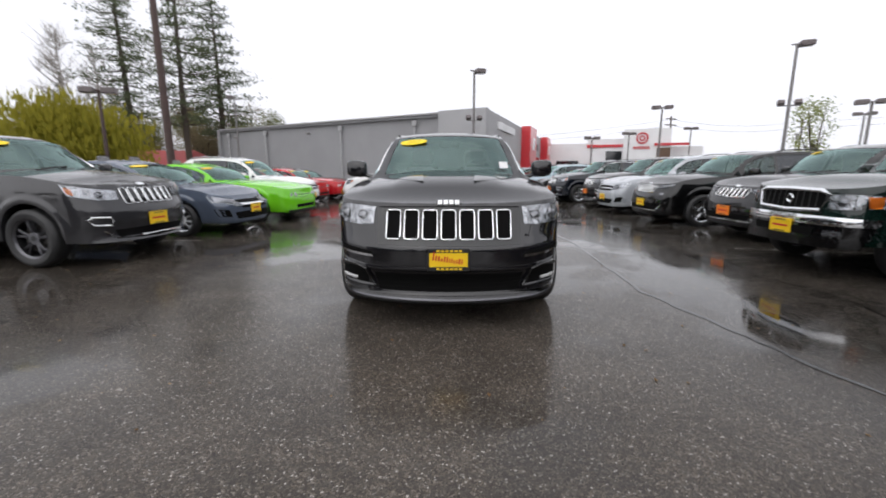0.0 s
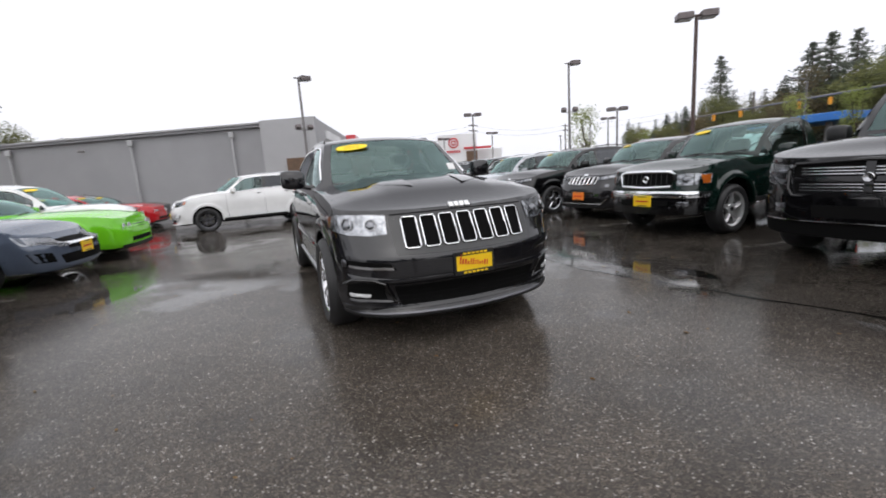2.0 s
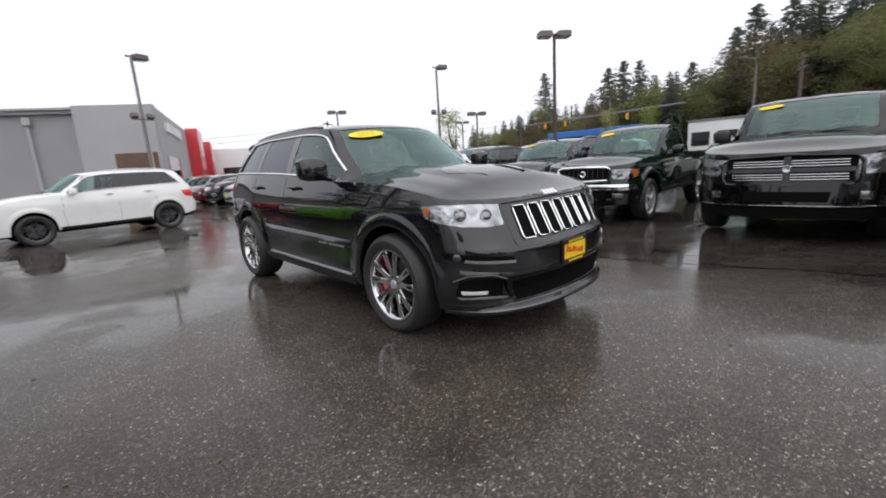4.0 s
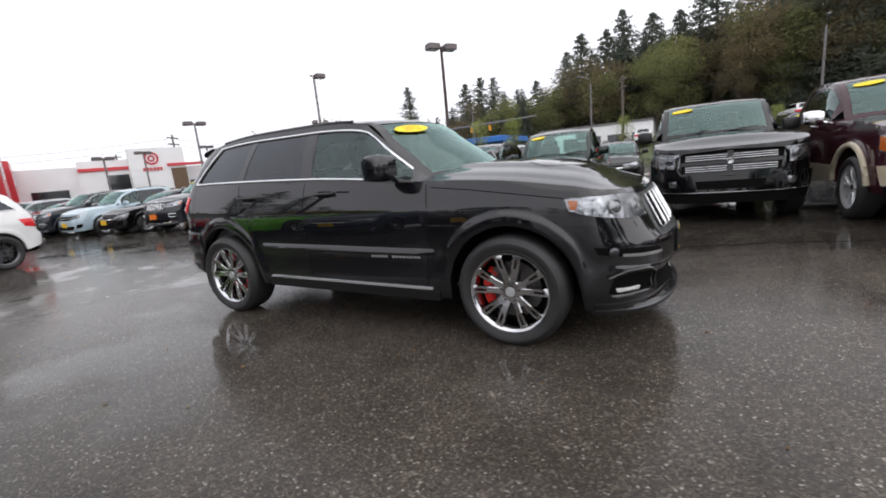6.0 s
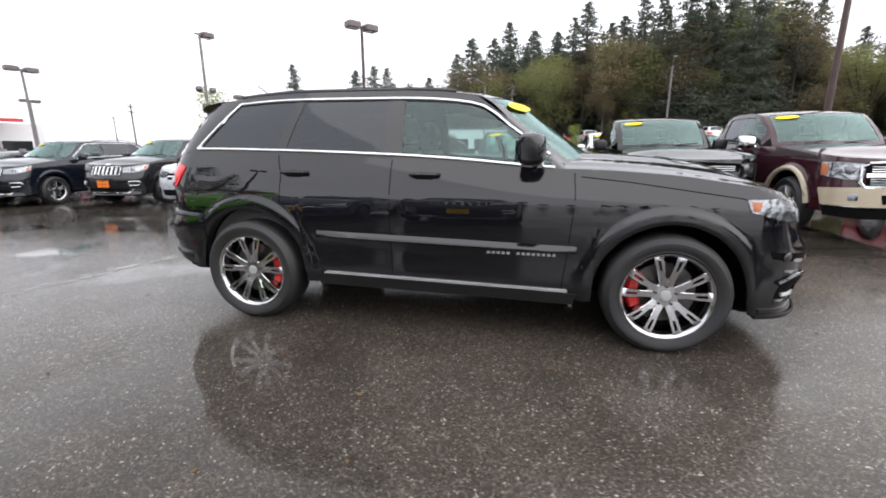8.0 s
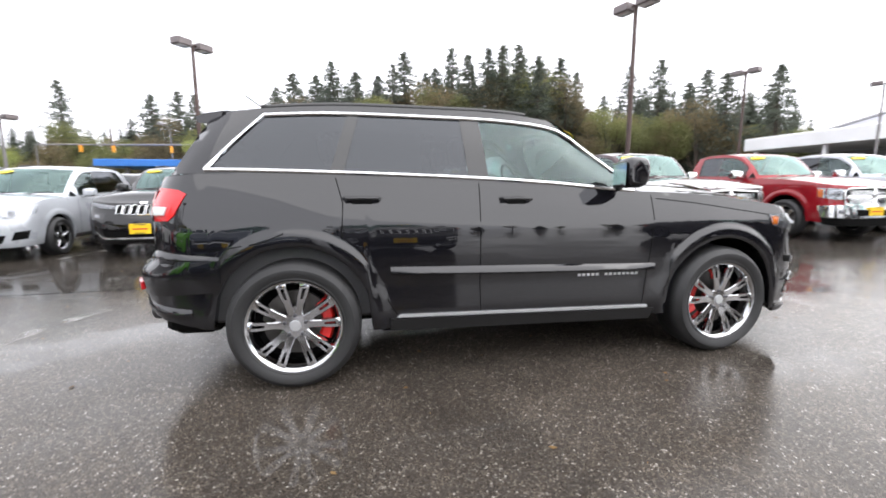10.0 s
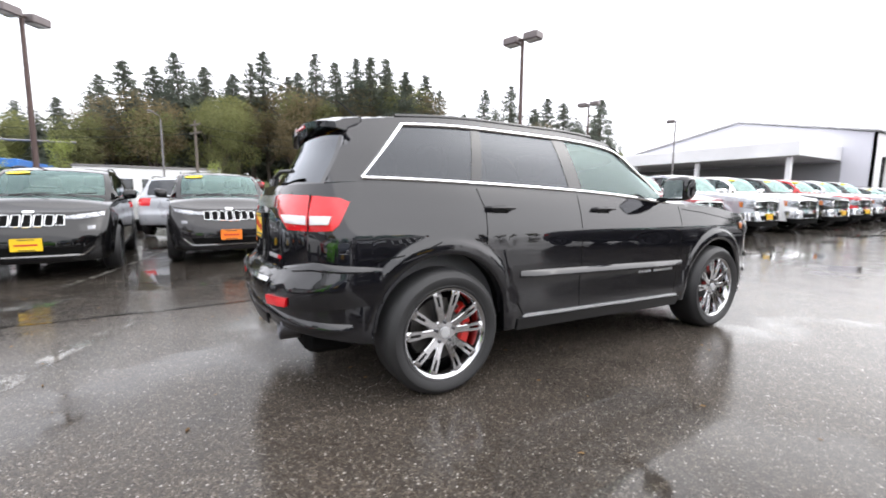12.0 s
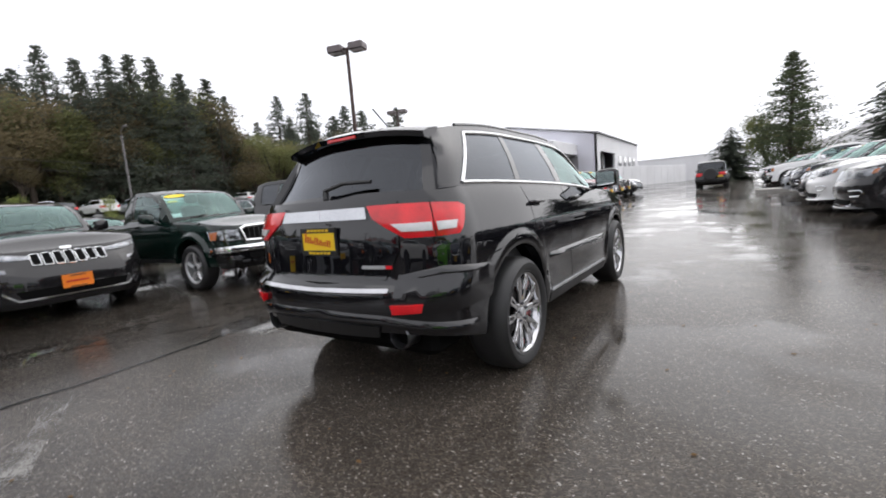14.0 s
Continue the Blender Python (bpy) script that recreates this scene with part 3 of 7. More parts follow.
def panes(sh, root, tint_from, pillar_mat=None, trim=None, clear=None):
    """Screens and side windows, with pillars between them."""
    s = sh.s
    u0, u1, u2, u3 = s["glass_u"]
    umax = sh.ru[-1]
    tg = .9
    shellbits = [grid(sh.over(u1, u2, -1, 1, 0, 16)), grid(sh.over(0, u1, -1, -tg, 0, 2)), grid(sh.over(0, u1, tg, 1, 0, 2))]
    if u0 > 0:
        shellbits.append(grid(sh.over(0, u0, -tg, tg, 0, 12)))
    if u2 < umax:
        shellbits += [grid(sh.over(u2, umax, -1, -tg, 0, 2)), grid(sh.over(u2, umax, tg, 1, 0, 2))]
        if u3 < umax:
            shellbits.append(grid(sh.over(u3, umax, -tg, tg, 0, 12)))
    part("windscreen", grid(sh.over(u0, u1, -tg, tg, -.004, 14)), clear or M["pane"], root)
    if u2 < u3:
        part("rear_window", grid(sh.over(u2, u3, -tg, tg, -.004, 14)), M["tint"] if tint_from < 9 else M["pane"], root)
    vb, vt = s.get("vb", .05), s.get("vt", .87)
    cols = s["windows"]
    trims, pil = [], []
    for side in (-1, 1):
        k = 0
        for (a0, a1, kind), (b0, b1, _) in zip(cols, cols[1:]):
            a, b = (a0, a1), (b0, b1)
            if kind == "w":
                part("side_window", sh.cabin_piece(a, b, vb, vt, side, -.004), M["tint"] if k >= tint_from else clear or M["side_pane"], root)
                k += 1
                shellbits += [sh.cabin_piece(a, b, 0, vb, side, n=4, m=1), sh.cabin_piece(a, b, vt, 1, side, n=4, m=2)]
            elif kind == "b" and pillar_mat:
                pil.append(sh.cabin_piece(a, b, vb, vt, side, -.001, 2))
                shellbits += [sh.cabin_piece(a, b, 0, vb, side, n=2, m=1), sh.cabin_piece(a, b, vt, 1, side, n=2, m=2)]
            else:
                shellbits.append(sh.cabin_piece(a, b, 0, 1, side, n=4, m=6))
        if trim:
            first, last = [c for c in cols if c[2] == "w"][0], cols[-2]
            n = 26
            for v in (vb, vt):
                pts = [sh.flank(first[0] + (last[0] - first[0]) * i / n, first[1] + (last[1] - first[1]) * i / n, v, .004, side) for i in range(n + 1)]
                trims.append(pts)
            trims.append([sh.flank(last[0], last[1], vb + (vt - vb) * i / 6, .004, side) for i in range(7)])
    if u2 < umax:
        last = cols[-1]
        for side in (-1, 1):
            strip = []
            for u, (y, z, w, bow, drop) in zip(sh.ru, sh.rp):
                if u >= u2 - .2:
                    zt, zb = sh.rim(last[1])[0], sh.top(last[0])
                    v = min(max((z - drop - zb) / (zt - zb), 0), 1)
                    a, b = sh.flank(last[0], last[1], v, 0, side), Vector((side * w, y + bow, z - drop))
                    swell = min((b - a).length * .16, .03)
                    strip.append([a.lerp(b, k / 5) + Vector((side * .75, .6, .1)) * swell * math.sin(math.pi * k / 5) for k in range(6)])
            shellbits.append(grid(strip))
    for g in pil:
        part("window_pillar", g, pillar_mat, root)
    if trim:
        for pts in trims:
            part("window_trim", tube(pts, s.get("trim_r", .009), 6), trim, root)
    return shellbits


def mirrors(sh, root, mat, y, z, size=1.0, cap=None):
    for side in (-1, 1):
        x = sh.edge(y) - .02
        rows = []
        for t, w, h in ((0, .45, .5), (.06, .8, .85), (.25, 1, 1), (.7, 1, 1), (.92, .9, .88), (1, .7, .7)):
            xx = x + .075 + .2 * t * size
            ring = []
            for i in range(20):
                a = 2 * math.pi * i / 20
                c, s_ = math.cos(a), math.sin(a)
                c, s_ = math.copysign(abs(c) ** .55, c), math.copysign(abs(s_) ** .55, s_)
                ring.append((side * xx, y + .06 * size * w * c * (1 if c > 0 else 1.35) + .03 * t, z + .085 * size * h * s_ + .012 * t))
            rows.append(ring)
        v, f = grid(rows, True)
        f += [tuple(range(20)), tuple(range(len(v) - 20, len(v)))]
        arm = tube([(side * (x - .03), y - .02, z - .09), (side * (x + .06), y - .01, z - .075), (side * (x + .13), y, z - .05)], .025, 8)
        ob = part("wing_mirror", join((v, f), arm), cap or mat, root)
        part("mirror_glass", grid([[(side * (x + .1 + .155 * size * i / 3), y + .068 * size + .03 * (i / 3) * .8, z - .06 * size + .12 * size * j / 3) for j in range(4)] for i in range(4)]), M["chrome"], ob)


def handles(sh, root, ys, z, mat):
    for side in (-1, 1):
        for y in ys:
            p = sh.p_of(y)
            cup = patch(sh, [(p - .06, z - .03), (p + .06, z - .03)], [(p - .06, z + .015), (p + .06, z + .015)], .0015, side, 3, 0, 4, .003)
            g = sh.at(p, z, 0, side)
            x = g.x
            grip = tube([(x - side * .01, y - .105, z), (x + side * .035, y - .09, z + .004), (x + side * .042, y, z + .006), (x + side * .035, y + .09, z + .004), (x - side * .01, y + .105, z)], .012, 8)
            ob = part("door_handle", grip, mat, root)
            part("handle_recess", cup, M["under"], ob)


def gaps(sh, root, lines, width=.006):
    """Shut lines of doors, bonnet and tank cap."""
    for side in (-1, 1):
        for l in lines:
            part("panel_gap", line(sh, [(sh.p_of(y), z) for y, z in l], width, .0008, side, 5, .003), M["under"], root)


def number_plate(sh, root, z, rear=False, mat=None, w=.305, h=.152, x0=0.0, fine=False):
    """A dealer's plate: coloured, with bars for its lettering."""
    if rear:
        y = sh.yr - sh.ri(z) + .012
        tilt, turn = sh.s.get("rear_tilt", 0), 180
    else:
        y = sh.yf + sh.fi(z) - .012
        tilt, turn = 0, 0
    m = Matrix.Translation((x0, y, z)) @ pose(0, 0, 0, tilt, 0, turn)
    fr = join(box(-w / 2 - .008, w / 2 + .008, -.004, .012, h / 2 - .022, h / 2 + .01, .003), box(-w / 2 - .008, w / 2 + .008, -.004, .012, -h / 2 - .01, -h / 2 + .022, .003),
              box(-w / 2 - .01, -w / 2 + .006, -.004, .012, -h / 2, h / 2, .003), box(w / 2 - .006, w / 2 + .01, -.004, .012, -h / 2, h / 2, .003))
    base = part("number_plate", moved(box(-w / 2, w / 2, -.001, .008, -h / 2, h / 2), m), mat or M["plate"], root, "plate insert with a line of bars")
    part("plate_frame", moved(fr, m), M["black"] if rear or fine else mat or M["plate"], base)
    rnd = random.Random(5)
    x = -w * .4
    bars = []
    while x < w * .38:
        d = rnd.uniform(.008, .015)
        hh = rnd.uniform(.024, .046) if x > -w * .38 else .075
        bars.append(moved(box(x, x + d, -.004, .0, -.02, -.02 + hh, .002), pose(0, 0, 0, 0, 8, 0)))
        x += d + .008
    if fine:
        for g in bars:
            part("lettering_bar", moved(g, m), M["red_ink"], base)
        for i in range(6):
            for s_ in (-1, 1):
                part("lettering_bar", moved(box(-w * .3 + i * .034, -w * .3 + i * .034 + .024, -.0065, -.003, s_ * (h / 2 - .006) - .007, s_ * (h / 2 - .006) + .007), m), M["plate"], base)
    else:
        part("lettering_bar", moved(box(-w * .4, w * .38, -.004, 0, -.014, .01, .002), m), M["red_ink"], base)
        for s_ in (-1, 1):
            part("lettering_bar", moved(box(-w * .28, w * .28, -.0065, -.003, s_ * (h / 2 - .006) - .006, s_ * (h / 2 - .006) + .006), m), M["dark_ink"], base)


def sticker(sh, root, u=None, t=-.62, a=.17, b=.055, mat=None, text=""):
    """A yellow oval price sticker inside the windscreen's upper corner."""
    u0, u1 = sh.s["glass_u"][:2]
    u = u if u is not None else u0 + (u1 - u0) * .84
    i = min(range(len(sh.ru)), key=lambda k: abs(sh.ru[k] - u))
    y, z, w, bow, drop = sh.rp[i]
    y2, z2 = sh.rp[i + 1][:2]
    c = Vector((t * w, y + bow * t * t, z - drop * abs(t) ** 2.4))
    up = Vector((0, y2 - y, z2 - z)).normalized()
    rt = Vector((1, bow * 2 * t / w, -.12 * t)).normalized()
    n = rt.cross(up)
    if n.y > 0:
        n.negate()
    pts = [c + n * .006 + rt * a * math.cos(2 * math.pi * k / 28) + up * b * math.sin(2 * math.pi * k / 28) for k in range(28)]
    pts2 = [p + n * .002 for p in pts]
    v, f = grid([pts, pts2], True)
    ob = part("price_sticker", (v, f + [tuple(range(28)), tuple(range(28, 56))]), mat or M["sticker"], root, "yellow oval windscreen sticker", 0)
    if text:
        # the model year in plain printed figures
        cu = bpy.data.curves.new("lettering", "FONT")
        cu.body, cu.size, cu.align_x, cu.align_y = text, .085, "CENTER", "CENTER"
        tmp = new("lettering", cu)
        mesh = bpy.data.meshes.new_from_object(tmp)
        e1 = rt.normalized() if rt.x > 0 else -rt.normalized()
        e2 = (up - e1 * up.dot(e1)).normalized()
        geo = ([c + n * .0105 + e1 * w.co.x + e2 * w.co.y for w in mesh.vertices], [tuple(p.vertices) for p in mesh.polygons])
        bpy.data.objects.remove(tmp)
        part("lettering", geo, M["year_ink"], ob, "printed year 2012", 0)
        return
    bars = []
    for k in range(4):
        o = c + n * .0095 + rt * (-.1 + .055 * k)
        bars.append(([o + rt * p + up * q for p, q in ((0, -.025), (.032, -.025), (.038, .025), (.006, .025))], [(0, 1, 2, 3)]))
    for g in bars:
        part("lettering_bar", g, M["plate"], ob, "", 0)


def seven_slots(sh, root, half, z0, z1, off=.012, surround=None, tilt=.0, w=.09):
    """An upright seven-slot grille with bright frames."""
    n = 7
    pitch = 2 * half / n
    for i in range(n):
        p = -half + pitch * (i + .5)
        hw = pitch * .39
        q = abs(p)
        e = 1 if p >= 0 else -1
        zz0, zz1 = z0 + tilt * abs(i - 3), z1 - tilt * abs(i - 3) * .3
        ring = []
        for (x, z) in ((-1, -.86), (-.8, -1), (.8, -1), (1, -.86), (1, .86), (.8, 1), (-.8, 1), (-1, .86), (-1, -.86)):
            ring.append(sh.at(p + hw * x, (zz0 + zz1) / 2 + (zz1 - zz0) / 2 * z, off))
        fr = part("grille_frame", tube(ring, w * .07, 6), surround or M["chrome"], root)
        part("grille_mesh", patch(sh, [(p - hw, zz0), (p + hw, zz0)], [(p - hw, zz1), (p + hw, zz1)], off - .008, 1, 3, 0, 2, .004), M["under"], fr)


def lamp(sh, root, low, up, side, amber=None, bulge=.02, off=.004, bowls=(), lens_mat=None):
    """A headlamp: bright reflector, round projectors and a clear cover."""
    ob = part("headlight", patch(sh, low, up, off, side, 4, 0, 3), M["lamp_bowl"], root, "clear headlamp")
    for p, z, r in bowls:
        c = sh.at(p, z, off + .004, side)
        n = (sh.at(p, z, .05, side) - sh.at(p, z, 0, side)).normalized()
        g = lathe([(r * .8, .002), (r * .86, .008), (r * .95, .008), (r, .0)], 24, "z", False)
        part("projector_lens", moved(lathe([(0, .012), (r * .35, .010), (r * .62, .006), (r * .8, .001)], 20, "z"), Matrix.Translation(c) @ n.to_track_quat("Z", "Y").to_matrix().to_4x4()), M["projector"], ob)
        part("projector", moved(g, Matrix.Translation(c) @ n.to_track_quat("Z", "Y").to_matrix().to_4x4()), M["lamp_bowl"], ob)
    if amber:
        part("side_marker", patch(sh, amber[0], amber[1], off + .003, side, 3, 0, 2), M["amber"], ob, "amber side marker")
    part("lamp_cover", patch(sh, low, up, off + .006, side, 4, bulge, 3, .008), M["lens"], ob)
    return ob


def moulding(sh, path, depth, side, n=14, taper=.12):
    """A raised strip with an upper facet that leans up. path: (arc length, upper, middle and lower height) at both ends or more."""
    rows = []
    for p, q in zip(path, path[1:]):
        for i in range(n + (q is path[-1])):
            t = i / n
            rows.append([p[k] + (q[k] - p[k]) * t for k in range(4)])
    out = []
    for i, (p, zt, zm, zb) in enumerate(rows):
        u = i / (len(rows) - 1)
        d = depth * min(1, .25 + u / taper, .25 + (1 - u) / taper)
        out.append([sh.at(p, zt, -.002, side), sh.at(p, zt - (zt - zm) * .1, d * .18, side), sh.at(p, zm, d, side), sh.at(p, zm - .006, d, side), sh.at(p, zb, -.002, side)])
    v, f = grid(out)
    m = len(v)
    return v, f + [(0, 1, 2, 3, 4), tuple(range(m - 5, m))]


HERO = dict(
    yf=-2.43, yr=2.43, W=.955, fa=-1.457, ra=1.457, R=.384, arch=.448, arch_z=.41, rim=.27, tw=.295, hub=.945, flare=.015, cf=.53, cr=.5, nf=2.35, nr=2.8,
    front=[(.25, .05), (.295, .0), (.33, .045), (.43, .06), (.5, .03), (.56, .005), (.7, .005), (.76, .05), (.98, .17), (1.03, .21), (1.07, .27)],
    rear=[(.3, .1), (.4, .05), (.5, .02), (.62, .0), (.7, .005), (.76, .075), (1.0, .085), (1.2, .13), (1.28, .17)],
    side=[(.25, .06), (.34, .03), (.45, .012), (.6, .014), (.72, .004), (.85, .0), (.97, .004), (1.03, .015), (1.12, .04), (1.2, .07), (1.3, .12)],
    plan=[(-2.43, .95), (-1.9, .975), (-1.2, 1), (1.2, 1), (1.9, .962), (2.43, .92)],
    top=[(-2.43, 1.03), (-2.2, 1.05), (-1.9, 1.085), (-1.4, 1.15), (-.95, 1.175), (-.74, 1.178), (.35, 1.23), (1.2, 1.255), (1.9, 1.265), (2.2, 1.25), (2.43, 1.24)],
    low=[(-2.43, .29), (-1.9, .31), (-1, .33), (1, .33), (1.95, .38), (2.1, .41), (2.43, .475)],
    roof=[(-1.12, 1.20, .80, .30, .02), (-.72, 1.47, .73, .24, .02), (-.36, 1.685, .65, .16, .03), (.3, 1.745, .63, .05, .045), (1.1, 1.75, .63, 0, .05),
          (1.75, 1.715, .62, -.02, .06), (1.98, 1.665, .60, -.06, .05), (2.1, 1.45, .66, -.10, .03), (2.24, 1.23, .74, -.13, .01)],
    glass_u=(1 / 6, 11 / 6, 37 / 6, 47 / 6), trim_r=.011, floor=.26, cab=(-.75, 2.0),
    windows=[(-.82, -.82, "p"), (-.74, -.70, "w"), (.27, .30, "b"), (.40, .43, "w"), (1.17, 1.05, "b"), (1.25, 1.12, "w"), (1.95, 1.58, "p"), (2.12, 1.92, "e")],
)


def make_spec(L, W, H, wb, fo, R, hood, belt, cowl, header, tail, foot, deck=None, rake=.12, bow=.22, rw=.78, cab_end=None, doors=None, **more):
    """A vehicle's curves from its main sizes; y from the middle of the wheelbase."""
    yf, h = -wb / 2 - fo, W / 2
    yr = yf + L
    back = deck if deck else belt + .02
    s = dict(
        yf=yf, yr=yr, W=h, fa=-wb / 2, ra=wb / 2, R=R, rim=R * .68, tw=.23, hub=h - .02, flare=.015,
        front=[(.2, .07), (.28, .01), (.45, 0), (.6, .01), (hood - .2, .03 + rake * .3), (hood - .02, .03 + rake), (hood + .05, .08 + rake)],
        rear=[(.3, .08), (.45, .01), (.62, .0), (.72, .04), (back - .1, .07), (back + .03, .12)],
        side=[(.22, .07), (.34, .03), (.5, .012), (.7, .0), (belt - .25, .01), (belt - .08, .04), (belt + .05, .09)],
        plan=[(yf, .93), (yf + .6, .97), (-.8, 1), (.8, 1), (yr - .6, .97), (yr, .93)],
        top=[(yf, hood - .05), (yf + .28, hood), ((yf + .28 + cowl) / 2, (hood + belt) / 2 + .01), (cowl + .1, belt - .03), (cowl + .4, belt - .01), (foot - .3, belt + .03)]
        + ([(foot + .02, deck + .01), (yr - .25, deck), (yr, deck - .05)] if deck else [(yr - .2, belt + .02), (yr, belt)]),
        low=[(yf, .24), (yf + .6, .26), (-wb / 2 + .6, .27), (wb / 2 - .6, .28), (yr, .34)], floor=.24, cab=(cowl + .28, tail),
        roof=[(cowl - .1, belt - .01, h * .83, bow, .01), ((cowl + header) / 2 - .1, (belt + H) / 2 + .03, h * .8, bow * .8, .02), (header - .08, H - .08, h * rw - .03, bow * .55, .03),
              ((header * 2 + tail) / 3, H - .01, h * rw - .05, .04, .04), ((header + tail * 2) / 3, H, h * rw - .05, 0, .045), (tail - .12, H - .035, h * rw - .05, -.02, .05),
              (tail + .08, H - .09, h * rw - .05, -.05, .05), ((tail + foot) / 2 + .07, (H + back) / 2, h * rw, -.08, .03), (foot + .06, back, h * .8, -.1, .01)],
        glass_u=(1 / 6, 11 / 6, 37 / 6, 47 / 6), deck=deck, trim_r=.006,
    )
    w0 = cowl + bow
    e0, e1 = foot - .04, tail + .03
    d = doors or ((w0 + .08) * .0 + .1, e0 - .75)
    cols = [(w0, w0, "p"), (w0 + .08, w0 + .12, "w")]
    for k in d:
        cols += [(k, k + .02, "b"), (k + .07, k + .08, "w")]
    cols += [(e0 - .3, e1 - .28 - (.1 if not deck else .0), "p"), (e0, e1, "e")]
    s["windows"] = cols
    s.update(more)
    return s


KINDS = dict(
    gc=dict(HERO, R=.375, arch=.43, arch_z=.385, rim=.25, tw=.265, hub=.94, flare=.02),
    cherokee=make_spec(4.62, 1.86, 1.68, 2.70, .95, .36, .98, 1.14, -.86, -.12, 1.62, 1.95, rake=.22, bow=.3, doors=(.2, 1.05)),
    crossover=make_spec(4.58, 1.79, 1.7, 2.64, .94, .35, .96, 1.08, -.9, -.15, 1.6, 1.95, rake=.18, bow=.26, doors=(.18, 1.0)),
    sedan=make_spec(4.64, 1.78, 1.455, 2.70, .98, .32, .80, .98, -.82, .0, 1.05, 1.62, deck=1.02, rake=.26, bow=.3, doors=(.3,), rw=.76),
    coupe=make_spec(5.02, 1.93, 1.45, 2.95, .93, .36, .86, .98, -.55, .2, 1.15, 1.75, deck=1.03, rake=.06, bow=.24, doors=(.62,), rw=.74, nf=4, flare=.02),
    pickup=make_spec(5.82, 2.02, 1.93, 3.57, .98, .405, 1.14, 1.3, -.98, -.32, 1.02, 1.13, deck=1.3, rake=.02, bow=.2, doors=(.12,), rw=.82, nf=3.4, flare=.025,
                     arch=.48, arch_z=.43, low=[(-2.8, .36), (-1.9, .4), (-1, .44), (1, .44), (3, .5)], floor=.42, tw=.27),
    compact_pickup=make_spec(5.2, 1.76, 1.76, 3.1, .86, .375, 1.05, 1.17, -.78, -.18, .78, .86, deck=1.14, rake=.03, bow=.16, doors=(.42,), rw=.8, nf=3.2, flare=.045,
                             arch=.44, arch_z=.4, low=[(-2.6, .36), (-1.9, .4), (-1, .44), (1, .44), (3, .48)], floor=.4, tw=.25),
    jeep=make_spec(4.2, 1.8, 1.85, 2.6, .65, .4, 1.1, 1.2, -.68, -.42, 1.78, 1.88, rake=.02, bow=.06, doors=(.05, .8), rw=.88, nf=5, nr=6, flare=.07, arch=.46),
)


